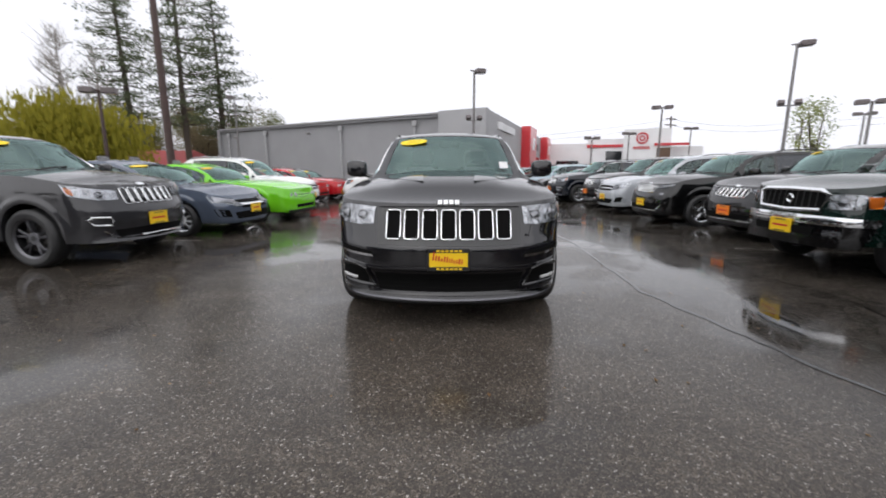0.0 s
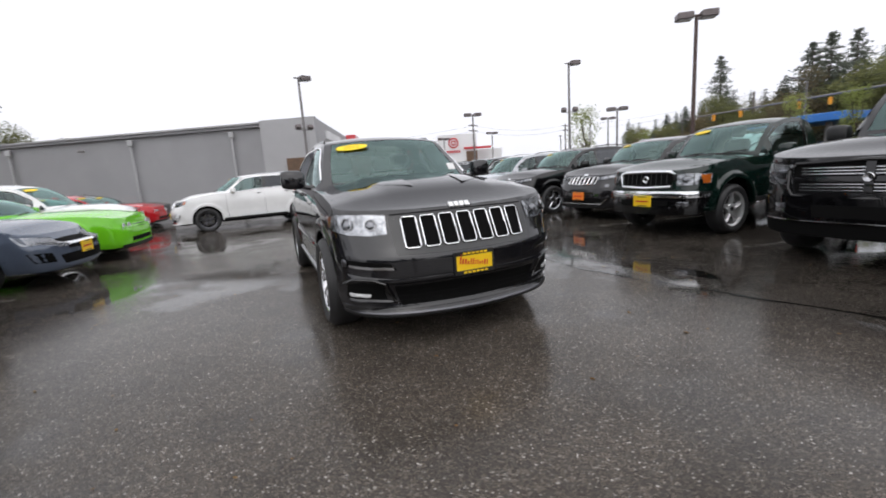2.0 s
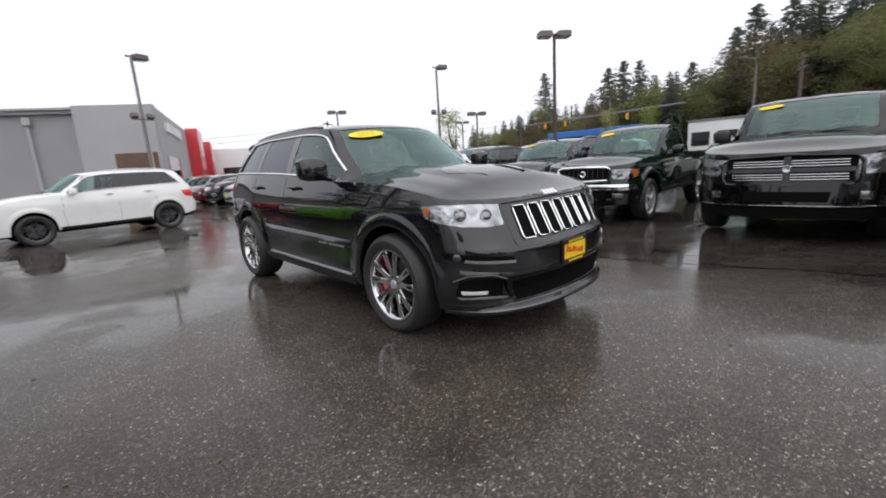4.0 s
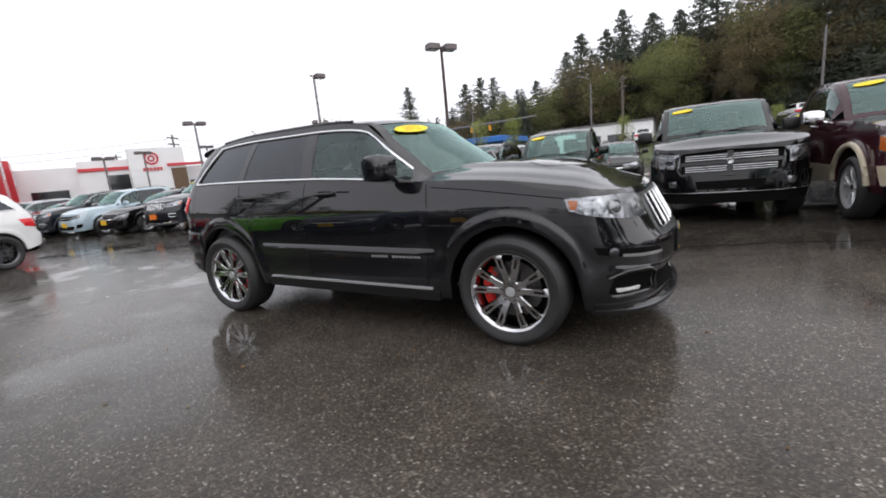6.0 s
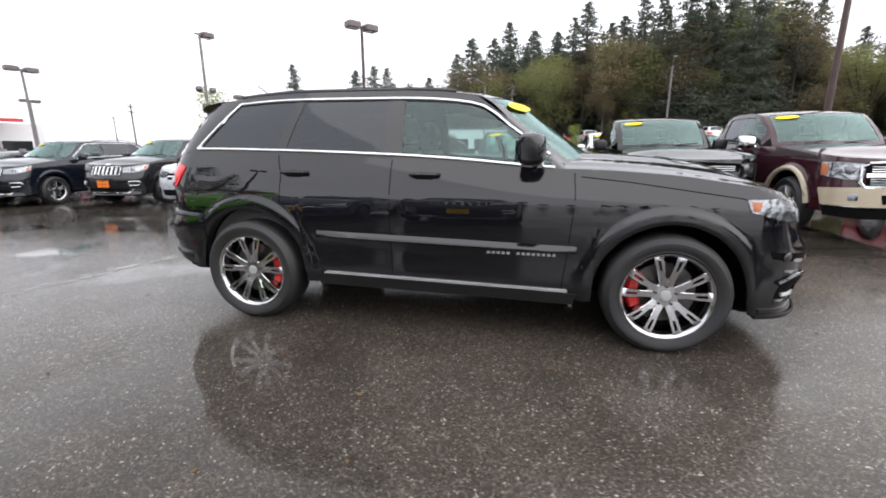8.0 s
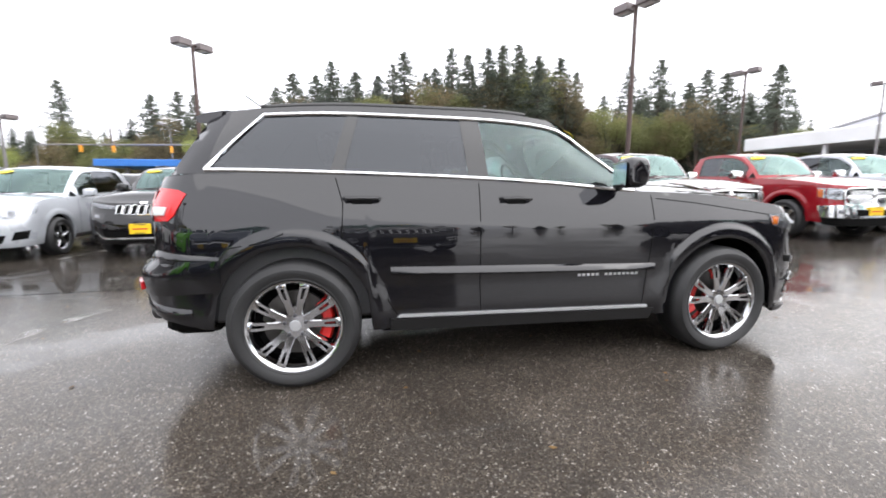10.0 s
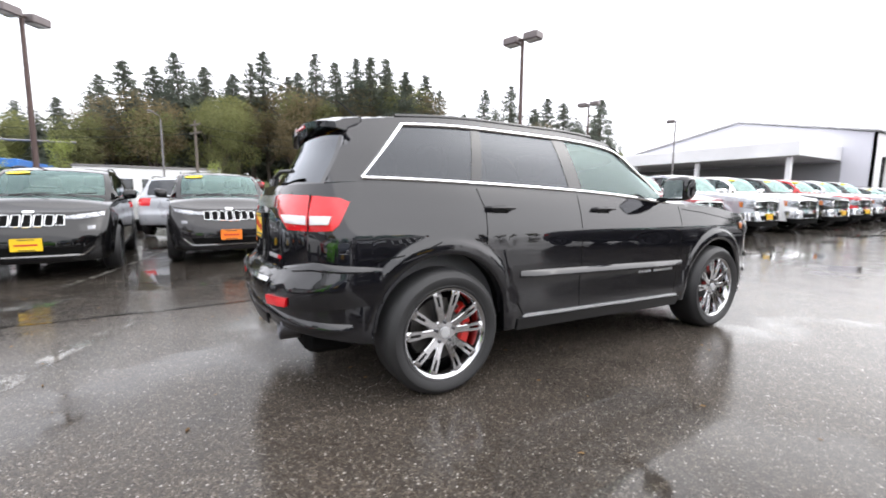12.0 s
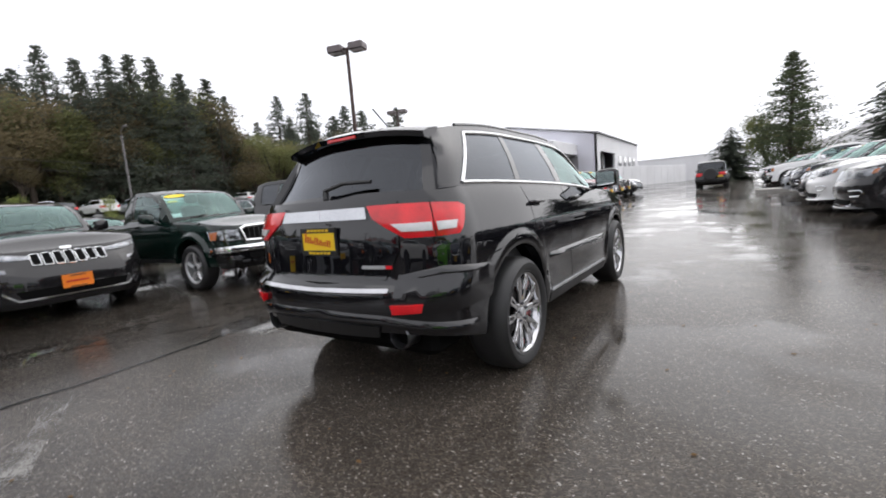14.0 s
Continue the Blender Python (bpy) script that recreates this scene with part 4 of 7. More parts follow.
def vehicle(kind, name, coat, m, label, category="car", group="", style="five", rim=None, face="slot", plate="plate", stick=True, detail=True, seat=None, rear_plate=False):
    """Any of the other vehicles on the lot."""
    s = KINDS[kind]
    sh = Shell(s)
    root = tagged(new(name), label, category, group)
    root.matrix_world = m
    root.empty_display_size = .3
    pt = PAINT[coat]
    yf, yr, W = sh.yf, sh.yr, sh.W
    deck = s.get("deck")
    truck = "pickup" in kind
    bits = [sh.band(16), sh.lid(yf, s["cab"][0] - .1, .07 if not truck else .06)]
    bits += panes(sh, root, 9 if kind in ("sedan", "coupe", "compact_pickup") else 1, M["gloss_black"], M["chrome"] if kind in ("gc",) else M["gloss_black"])
    if deck and not truck:
        bits.append(sh.lid(s["roof"][-1][0] - .2, yr, .03))
    part("body", join(*bits), pt, root, "", 40, .004)
    if truck:
        y0 = s["roof"][-1][0] + .02
        z = deck
        w = sh.edge(1.6)
        rail = [box(-w + .002, -w + .1, y0, yr - .12, z - .04, z + .012, .01), box(w - .1, w - .002, y0, yr - .12, z - .04, z + .012, .01), box(-w + .1, w - .1, yr - .2, yr - .12, z - .04, z + .01, .01)]
        part("bed_rail", join(*rail), M["black"], root)
        part("bed", join(box(-w + .1, w - .1, y0, yr - .2, z - .5, z - .45), box(-w + .08, -w + .1, y0, yr - .2, z - .5, z), box(w - .1, w - .08, y0, yr - .2, z - .5, z)), M["black"], root)
    wells(sh, root)
    wheels(sh, root, SPOKES[style], M[rim or "alloy"])
    cabin(sh, root, seat or M["seat_grey"], 1 if kind in ("compact_pickup", "coupe") else 2)
    my, mz = s["windows"][1][0] + .08, sh.top(s["windows"][1][0]) + .06
    mirrors(sh, root, pt, my, mz, 1.25 if kind == "pickup" else 1.0, M["chrome"] if face == "truck_chrome" else (M["black"] if kind in ("jeep", "pickup") else None))
    b = sh.top(.2)
    doors = [c[0] for c in s["windows"] if c[2] == "b"]
    handles(sh, root, [d - .14 for d in doors] + ([s["windows"][-2][0] - .12] if len(doors) < 2 and kind == "sedan" else []), b - .1, pt if face != "truck_chrome" else M["chrome"])
    w0 = s["windows"][0][0]
    gaps(sh, root, [[(w0 - .03, b - .1), (w0 - .06, .7), (w0 - .02, .38)]] + [[(d + .03, b - .05), (d + .03, .6), (d + .02, .4)] for d in doors])
    # rocker, door strip and bumpers
    for side in (-1, 1):
        a, e = sh.p_of(sh.fa + sh.arch + .03), sh.p_of(sh.ra - sh.arch - .03)
        z = sh.low(0)
        part("sill", patch(sh, [(a, z), (e, z)], [(a, z + .07), (e, z + .07)], .006, side, 2, 0, 10), M["tan"] if coat == "plum" else M["black"], root)
    if coat == "plum":
        for side in (-1, 1):
            for y in (sh.fa, sh.ra):
                pts = [(y + (sh.arch + .035) * math.cos(a), sh.ac + (sh.arch + .035) * math.sin(a)) for a in (math.pi * (.02 + .96 * i / 14) for i in range(15))]
                part("wheel_arch_trim", tube([sh.at(sh.p_of(py), pz, .012, side) for py, pz in pts], .038, 8), M["tan"], root, "tan wheel arch trim")
            a, e = sh.p_of(sh.fa + sh.arch + .06), sh.p_of(sh.ra - sh.arch - .06)
            part("lower_door_panel", patch(sh, [(a, .5), (e, .5)], [(a, .66), (e, .66)], .006, side, 2, 0, 10), M["tan"], root, "tan lower door panel")
    H0 = s["top"][0][1]
    q = sh.p_of(sh.y0f)
    k = q / 1.25
    for side in (-1, 1):
        # headlamps and tail lamps
        if face == "thin":
            lo, up = [(.42 * k, H0 - .1), (.62 * k, H0 - .1), (.92 * k, H0 - .05)], [(.42 * k, H0 - .06), (.62 * k, H0 - .03), (.95 * k, H0 + .01)]
            lamp(sh, root, lo, up, side, bulge=.008)
            part("fog_lamp", patch(sh, [(.6 * k, H0 - .27), (.85 * k, H0 - .26)], [(.58 * k, H0 - .17), (.88 * k, H0 - .15)], .004, side, 3, 0, 3), M["gloss_black"], root)
            part("fog_lamp", patch(sh, [(.69 * k, H0 - .245), (.78 * k, H0 - .24)], [(.69 * k, H0 - .195), (.79 * k, H0 - .19)], .008, side, 3, .008, 3), M["projector"], root)
        elif face in ("truck", "truck_chrome"):
            lo, up = [(.62 * k, H0 - .27), (.8 * k, H0 - .27), (1.05 * k, H0 - .22)], [(.6 * k, H0 - .07), (.8 * k, H0 - .05), (1.08 * k, H0 - .04)]
            lamp(sh, root, lo, up, side, bulge=.02, bowls=[(.76 * k, H0 - .15, .07)], amber=([(.98 * k, H0 - .23), (1.06 * k, H0 - .21)], [(.98 * k, H0 - .07), (1.08 * k, H0 - .06)]) if face == "truck_chrome" else None)
        elif face == "compact":
            lo, up = [(.55 * k, H0 - .22), (.72 * k, H0 - .22), (1.06 * k, H0 - .2)], [(.55 * k, H0 - .06), (.75 * k, H0 - .05), (1.1 * k, H0 - .06)]
            lamp(sh, root, lo, up, side, bulge=.015, bowls=[(.68 * k, H0 - .14, .06)], amber=([(.93 * k, H0 - .2), (1.04 * k, H0 - .19)], [(.90 * k, H0 - .075), (1.06 * k, H0 - .075)]))
        elif face == "round":
            for p in (.5, .68):
                c = sh.at(p * k, H0 - .17, .002, side)
                part("headlight", moved(lathe([(.0, .0), (.055, .004), (.068, .012), (.075, 0)], 20, "z"), Matrix.Translation(c) @ pose(0, 0, 0, 90)), M["clear_lens"], root)
        else:
            lo, up = [(.5 * k, H0 - .19), (.75 * k, H0 - .19), (1.08 * k, H0 - .12)], [(.48 * k, H0 - .07), (.75 * k, H0 - .04), (1.18 * k, H0 + .02)]
            lamp(sh, root, lo, up, side, bulge=.015, bowls=[(.72 * k, H0 - .12, .05)], amber=([(1.0 * k, H0 - .12), (1.08 * k, H0 - .1)], [(1.02 * k, H0 - .04), (1.12 * k, H0 - .02)]) if face != "slot" else None)
        pe = sh.arc[-1]
        tz = (deck or 1.12) - .1
        if truck:
            part("tail_light", patch(sh, [(pe - 1.02, tz - .32), (pe - .82, tz - .32)], [(pe - 1.02, tz + .03), (pe - .82, tz + .03)], .005, side, 3, .01, 3), M["red_lens"], root)
        else:
            part("tail_light", patch(sh, [(pe - 1.15, tz - .12), (pe - .9, tz - .16), (pe - .5, tz - .16)], [(pe - 1.25, tz + .05), (pe - .9, tz + .05), (pe - .5, tz + .05)], .005, side, 3, .01, 3), M["red_lens"], root)
    gz = H0 - .16
    if face == "seven":
        seven_slots(sh, root, .42, H0 - .25, H0 - .05, .008)
    elif face == "thin":
        seven_slots(sh, root, .40, H0 - .2, H0 - .04, .01, tilt=.006)
    elif face in ("truck", "truck_chrome"):
        bright = M["chrome"] if face == "truck_chrome" else M["black"]
        g = part("grille", patch(sh, [(-.58, H0 - .38), (0, H0 - .40), (.58, H0 - .38)], [(-.63, H0 - .07), (0, H0 - .04), (.63, H0 - .07)], .006, 1, 4, 0, 5), M["under"], root)
        ring = [sh.at(p, z, .014) for p, z in ((-.6, H0 - .38), (0, H0 - .40), (.6, H0 - .38), (.66, H0 - .3), (.66, H0 - .12), (.6, H0 - .06), (0, H0 - .035), (-.6, H0 - .06), (-.66, H0 - .12), (-.66, H0 - .3), (-.6, H0 - .38))]
        part("grille_surround", tube(ring, .022, 8), M["chrome"] if face == "truck_chrome" else pt, g)
        slats = [line(sh, [(-.55, z), (0, z), (.55, z)], .009, .010, 1, 5) for z in (H0 - .105, H0 - .135, H0 - .165, H0 - .265, H0 - .295, H0 - .325)]
        for sl in slats:
            part("slat", sl, M["chrome"] if face == "truck_chrome" else M["dark_alloy"], g)
        part("grille_frame", join(line(sh, [(-.6, H0 - .215), (.6, H0 - .215)], .05, .016, 1, 10), line(sh, [(0, H0 - .37), (0, H0 - .05)], .07, .018, 1, 4), line(sh, [(-.58, H0 - .37), (.58, H0 - .37)], .05, .016, 1, 10)), M["chrome"] if face == "truck_chrome" else pt, g)
        part("badge", moved(lathe([(0, .0), (.03, .0), (.045, .01), (.04, .016), (0, .012)], 16, "z"), Matrix.Translation(sh.at(0, H0 - .2, .03)) @ pose(0, 0, 0, 90)), M["dark_alloy"], g)
        bp = part("bumper", patch(sh, [(-1.0 * k, .48), (-.6, .46), (.6, .46), (1.0 * k, .48)], [(-1.05 * k, .7), (-.6, .72), (.6, .72), (1.05 * k, .7)], .03, 1, 4, 0, 5, .06), M["tan"] if coat == "plum" else M["chrome"] if face == "truck_chrome" else pt, root)
        part("air_dam", patch(sh, [(-.98 * k, .33), (-.6, .30), (.6, .30), (.98 * k, .33)], [(-1.0 * k, .478), (-.6, .458), (.6, .458), (1.0 * k, .478)], .012, 1, 3, 0, 5, .08), M["under"], root)
        part("bumper_lip", line(sh, [(-.98 * k, .477), (-.6, .457), (.6, .457), (.98 * k, .477)], .012, .033, 1, 6), M["dark_alloy"], bp)
        part("lower_grille", patch(sh, [(-.4, .5), (.4, .5)], [(-.42, .62), (.42, .62)], .034, 1, 2, 0, 8), M["under"], bp)
        for side in (-1, 1):
            part("fog_lamp", patch(sh, [(.66, .54), (.76, .54)], [(.66, .63), (.76, .63)], .034, side, 2, .008, 3), M["projector"], bp)
    elif face == "compact":
        g = part("grille", patch(sh, [(-.42, H0 - .22), (0, H0 - .23), (.42, H0 - .22)], [(-.46, H0 - .04), (0, H0 - .03), (.46, H0 - .04)], .006, 1, 3, 0, 5), M["under"], root)
        ring = [sh.at(p, z, .016) for p, z in ((-.5, H0 - .06), (-.42, H0 - .02), (0, H0 - .01), (.42, H0 - .02), (.5, H0 - .06), (.44, H0 - .24), (0, H0 - .26), (-.44, H0 - .24), (-.5, H0 - .06))]
        part("grille_frame", tube(ring, .028, 8), M["chrome"], g, "bright chrome surround")
        for i in range(9):
            part("slat", line(sh, [(-.36 + .09 * i, H0 - .22), (-.36 + .09 * i, H0 - .04)], .012, .01, 1, 2), M["black"], g)
        part("badge", moved(lathe([(.03, .0), (.045, .008), (.055, 0)], 16, "z", False), Matrix.Translation(sh.at(0, H0 - .13, .02)) @ pose(0, 0, 0, 90)), M["chrome"], g)
        bp = part("bumper", patch(sh, [(-1.02 * k, .605), (-.6, .59), (.6, .59), (1.02 * k, .605)], [(-1.05 * k, .685), (-.6, .69), (.6, .69), (1.05 * k, .685)], .05, 1, 4, .006, 5, .08), M["chrome"], root, "chrome front bumper")
        part("valance", patch(sh, [(-.92 * k, .36), (-.5, .34), (.5, .34), (.92 * k, .36)], [(-1.02 * k, .598), (-.6, .584), (.6, .584), (1.02 * k, .598)], .046, 1, 4, 0, 5, .1), PAINT["black"], root)
        part("lower_grille", patch(sh, [(-.42, .47), (.42, .47)], [(-.44, .555), (.44, .555)], .05, 1, 2, 0, 8), M["under"], root)
        for side in (-1, 1):
            part("fog_lamp", patch(sh, [(.54, .475), (.70, .475)], [(.54, .535), (.70, .535)], .05, side, 2, .006, 3), M["projector"], root)
    elif face == "round":
        g = part("grille", patch(sh, [(-.8 * k, H0 - .26), (.8 * k, H0 - .26)], [(-.8 * k, H0 - .08), (.8 * k, H0 - .08)], -.002, 1, 3, 0, 12, .004), M["under"], root)
        part("splitter", patch(sh, [(-.85 * k, .24), (.85 * k, .24)], [(-.85 * k, .3), (.85 * k, .3)], .03, 1, 2, 0, 12), M["black"], root)
        part("lower_grille", patch(sh, [(-.5, .34), (.5, .34)], [(-.5, .42), (.5, .42)], .004, 1, 2, 0, 8), M["under"], root)
    else:
        part("grille", patch(sh, [(-.42, gz - .07), (0, gz - .08), (.42, gz - .07)], [(-.45, gz + .07), (0, gz + .08), (.45, gz + .07)], .004, 1, 3, 0, 4), M["under"], root)
        part("grille_bar", line(sh, [(-.44, gz), (0, gz - .005), (.44, gz)], .022, .012, 1, 6), M["chrome"], root)
    if face in ("seven", "thin", "slot"):
        part("lower_grille", patch(sh, [(-.55, .32), (0, .31), (.55, .32)], [(-.6, .45), (0, .46), (.6, .45)], .004, 1, 3, 0, 5), M["under"], root)
        if face != "slot":
            part("bumper_trim", line(sh, [(-.72, .45), (-.6, .34), (.6, .34), (.72, .45)], .022, .012, 1, 6), M["chrome"], root)
            part("hood_badge", line(sh, [(-.06, H0 + .005), (.06, H0 + .005)], .03, .006, 1, 3), M["chrome"], root)
        if face == "seven":
            for side in (-1, 1):
                fr = [sh.at(p, z, .012, side) for p, z in ((.66, .52), (.84, .53), (.9, .6), (.86, .63), (.66, .62), (.64, .57), (.66, .52))]
                part("fog_lamp_frame", tube(fr, .012, 6), M["chrome"], root)
        elif face == "slot":
            for side in (-1, 1):
                part("fog_recess", patch(sh, [(.66, .36), (.86, .38)], [(.7, .5), (.9, .52)], .004, side, 2, 0, 3), M["under"], root)
    if kind in ("gc", "cherokee", "crossover", "jeep") and kind != "jeep":
        for side in (-1, 1):
            y0, y1 = s["roof"][3][0] - .15, s["roof"][5][0]
            pts = []
            for i in range(11):
                y = y0 + (y1 - y0) * i / 10
                z, w = sh.rim(y)
                pts.append((side * (w - .02), y, z + .02 + .03 * math.sin(math.pi * i / 10) ** .5))
            part("roof_rail", tube(pts, .014, 6), M["alloy"] if coat in ("grey", "white", "charcoal") else M["black"], root)
    if kind == "jeep":
        c = (0, yr + .12, .95)
        part("spare_wheel", moved(lathe([(.0, -.1), (.24, -.1), (.3, -.08), (.38, -.1), (.4, -.04), (.4, .06), (.36, .1), (0, .1)], 32), Matrix.Translation(c) @ pose(0, 0, 0, 0, 0, 90)), M["tyre"], root)
        part("rear_bumper", box(-.8, .8, yr - .05, yr + .12, .5, .66, .03), M["black"], root)
    if plate:
        zp = {"pickup": .59, "compact_pickup": .54, "gc": .6, "coupe": .4}.get(kind, .5)
        if kind == "gc":
            zp = .56
        if rear_plate:
            number_plate(sh, root, .8, True, x0=-.55 if kind == "jeep" else 0)
        else:
            off = .05 if truck else .008
            ob_before = sh.yf
            sh.yf -= off
            number_plate(sh, root, zp, False, M[plate] if plate != "plate" else None)
            sh.yf = ob_before
    if stick:
        sticker(sh, root, mat=M["sticker"])
    # wipers
    for x in (-.45, .1):
        part("wiper", tube([(x, sh.s["roof"][0][0] + .02, sh.s["roof"][0][1] + .03), (x + .25, sh.s["roof"][0][0] + .06, sh.s["roof"][0][1] + .065), (x + .5, sh.s["roof"][0][0] + .1, sh.s["roof"][0][1] + .075)], .009, 5), M["black"], root)
    return root


def hero_car():
    """The black five-door off-roader that the walk goes round."""
    s = HERO
    sh = Shell(s)
    root = tagged(new("suv"), "black metallic sport SUV with wet paint, chrome wheels and red calipers", "car")
    pt = PAINT["hero"]

    def bonnet(x, y):
        dome = .022 * step(.52, .40, abs(x)) * step(-2.1, -1.6, y)
        return dome + .008 * step(.80, .70, abs(x))
    bits = [sh.band(30), sh.lid(sh.yf, -.72, .075, bonnet, 22)]
    bits += panes(sh, root, 1, M["gloss_black"], M["chrome"])
    part("body", join(*bits), pt, root, "", 40, .004)
    wells(sh, root)
    wheels(sh, root, SPOKES["hero"], M["dark_alloy"], True)
    cabin(sh, root, M["seat"], 2)
    mirrors(sh, root, pt, -.60, 1.285, 1.12)
    handles(sh, root, [.105, 1.06], 1.125, pt)
    gaps(sh, root, [[(-.86, 1.15), (-.87, 1.0), (-.84, .6), (-.82, .4)], [(.34, 1.22), (.345, 1.0), (.34, .6), (.33, .4)],
                    [(1.21, 1.245), (1.17, 1.1), (1.18, .9)], [(.92, .52), (.86, .42), (.6, .4), (-.8, .4)], [(1.9, .83), (1.62, .88), (1.5, .93)],
                    [(-1.93, .98), (-1.8, 1.02), (-1.2, 1.1), (-.9, 1.13)]])
    for side in (-1, 1):
        P = sh.p_of
        part("door_strip", moulding(sh, [(P(-.90), .695, .665, .645), (P(0), .71, .675, .65), (P(.90), .722, .69, .67)], .03, side), pt, root)
        for i in range(14):
            if i != (5 if side > 0 else 8):
                part("badge_bar", patch(sh, [(P(-.775 + i * .0325), .620), (P(-.754 + i * .0325), .620)], [(P(-.775 + i * .0325), .636), (P(-.754 + i * .0325), .636)], .004, side, 1, 0, 1, .004), M["silver"], root)
        part("sill_strip", patch(sh, [(P(-.86), .388), (P(.86), .408)], [(P(-.86), .403), (P(.84), .423)], .016, side, 1, .003, 12, .02), M["silver"], root, "bright sill strip")
        part("sill", patch(sh, [(P(-.9), .30), (P(.9), .32)], [(P(-.92), .375), (P(.9), .395)], .01, side, 2, 0, 12, .03), M["black"], root)
        # headlamp
        lo = [(.60, .872), (.72, .866), (.9, .88), (1.1, .91), (1.24, .94)]
        up = [(.59, 1.0), (.72, 1.012), (.9, 1.018), (1.1, 1.02), (1.27, 1.012)]
        lamp(sh, root, lo, up, side, amber=([(1.2, .945), (1.235, .95)], [(1.19, 1.0), (1.25, 1.004)]), bulge=.008, bowls=[(.71, .94, .044), (.9, .95, .05)])
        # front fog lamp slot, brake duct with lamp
        # slot and duct are flat patches, the shade of their depth painted near black
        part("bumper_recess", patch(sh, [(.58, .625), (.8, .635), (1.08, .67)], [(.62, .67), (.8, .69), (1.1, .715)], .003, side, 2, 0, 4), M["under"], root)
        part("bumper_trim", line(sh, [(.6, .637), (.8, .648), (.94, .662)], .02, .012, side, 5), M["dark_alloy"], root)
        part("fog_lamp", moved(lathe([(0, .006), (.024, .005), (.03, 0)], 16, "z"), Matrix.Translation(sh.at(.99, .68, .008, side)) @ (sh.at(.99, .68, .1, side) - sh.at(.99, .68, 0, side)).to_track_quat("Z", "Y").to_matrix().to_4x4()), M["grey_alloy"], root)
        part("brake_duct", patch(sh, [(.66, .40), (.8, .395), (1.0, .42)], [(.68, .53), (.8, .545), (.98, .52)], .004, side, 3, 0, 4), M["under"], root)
        ring = [sh.at(p, z, .014, side) for p, z in ((.6, .39), (.64, .47), (.67, .53), (.76, .56), (.92, .56), (1.02, .52))]
        part("duct_trim", tube(ring, .011, 8), M["gloss_black"], root)
        part("running_light", patch(sh, [(.78, .425), (.95, .43)], [(.77, .447), (.96, .455)], .014, side, 2, .006, 4), M["clear_lens"], root)
        # tail lamp
        pe = sh.arc[-1]
        q = pe - .02
        tl = part("tail_light", patch(sh, [(pe - 1.01, 1.03), (pe - .97, 1.0), (pe - .85, .995), (pe - .64, .995), (pe - .54, 1.05), (pe - .44, 1.11)],
                                      [(pe - 1.08, 1.15), (pe - 1.02, 1.17), (pe - .85, 1.18), (pe - .62, 1.185), (pe - .5, 1.185), (pe - .40, 1.185)], .007, side, 5, .012, 3), M["red_lens"], root, "red and white tail lamp")
        part("reverse_light", patch(sh, [(pe - .95, 1.03), (pe - .84, 1.026)], [(pe - .97, 1.072), (pe - .84, 1.072)], .022, side, 2, .005, 5), M["clear_lens"], tl)
        part("reverse_light", patch(sh, [(pe - .81, 1.026), (pe - .63, 1.03)], [(pe - .81, 1.072), (pe - .57, 1.072)], .022, side, 2, .005, 4), M["clear_lens"], tl)
        part("lamp_gap", line(sh, [(pe - .825, .995), (pe - .825, 1.185)], .006, .018, side, 3), M["under"], tl)
        part("reflector", patch(sh, [(pe - .75, .595), (pe - .59, .59)], [(pe - .76, .642), (pe - .58, .637)], .034, side, 2, .004, 4, .04), M["red_lens"], root, "red bumper reflector")
        # exhaust
        ex = lathe([(.055, .10), (.058, -.03), (.066, -.05), (.073, -.042), (.074, .2)], 24, "x", False)
        part("exhaust_tip", moved(ex, Matrix.Translation((side * .57, 2.29, .44)) @ pose(0, 0, 0, 0, 0, -90)), M["grey_alloy"], root, "round dark exhaust tip")
        part("exhaust_bore", moved(lathe([(0, 0), (.057, 0)], 20), Matrix.Translation((side * .57, 2.29, .44)) @ pose(0, 0, 0, 0, 0, -90)), M["under"], root)
        # roof rail, bonnet vent, wipers
        pts = []
        for i in range(13):
            y = -.05 + 1.7 * i / 12
            z, w = sh.rim(y)
            pts.append((side * (w - .015), y, z + .012))
        part("roof_rail", tube(pts, .012, 6), M["gloss_black"], root)
        v = []
        for i in range(9):
            y = -1.84 + .36 * i / 8
            row = []
            for k in range(5):
                x = .22 + .03 * i / 8 + (.05 + .17 * math.sin(math.pi * (i + .6) / 9.2)) * k / 4
                row.append((side * x, y + .05 * k / 4, sh.top(y) + .075 * (1 - (x / sh.edge(y)) ** 2.4) + bonnet(x, y + .05 * k / 4) + .009))
            v.append(row)
        part("bonnet_vent", grid(v), M["gloss_black"], root)
    seven_slots(sh, root, .5, .762, .975, .012)
    part("grille_panel", patch(sh, [(-.56, .725), (0, .718), (.56, .725)], [(-.575, 1.0), (0, 1.004), (.575, 1.0)], .002, 1, 5, 0, 6, .004), M["satin"], root)
    # flat near-black patch, painted as dark as a shaded opening
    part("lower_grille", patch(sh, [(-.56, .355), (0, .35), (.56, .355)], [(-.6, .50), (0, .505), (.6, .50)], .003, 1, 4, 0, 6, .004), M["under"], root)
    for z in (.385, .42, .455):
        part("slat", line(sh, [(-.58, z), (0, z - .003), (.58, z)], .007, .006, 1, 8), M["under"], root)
    part("splitter", patch(sh, [(-1.12, .285), (-.7, .275), (0, .27), (.7, .275), (1.12, .285)], [(-1.12, .312), (-.7, .30), (0, .296), (.7, .30), (1.12, .312)], .008, 1, 2, .003, 6, .06), M["black"], root, "black front splitter")
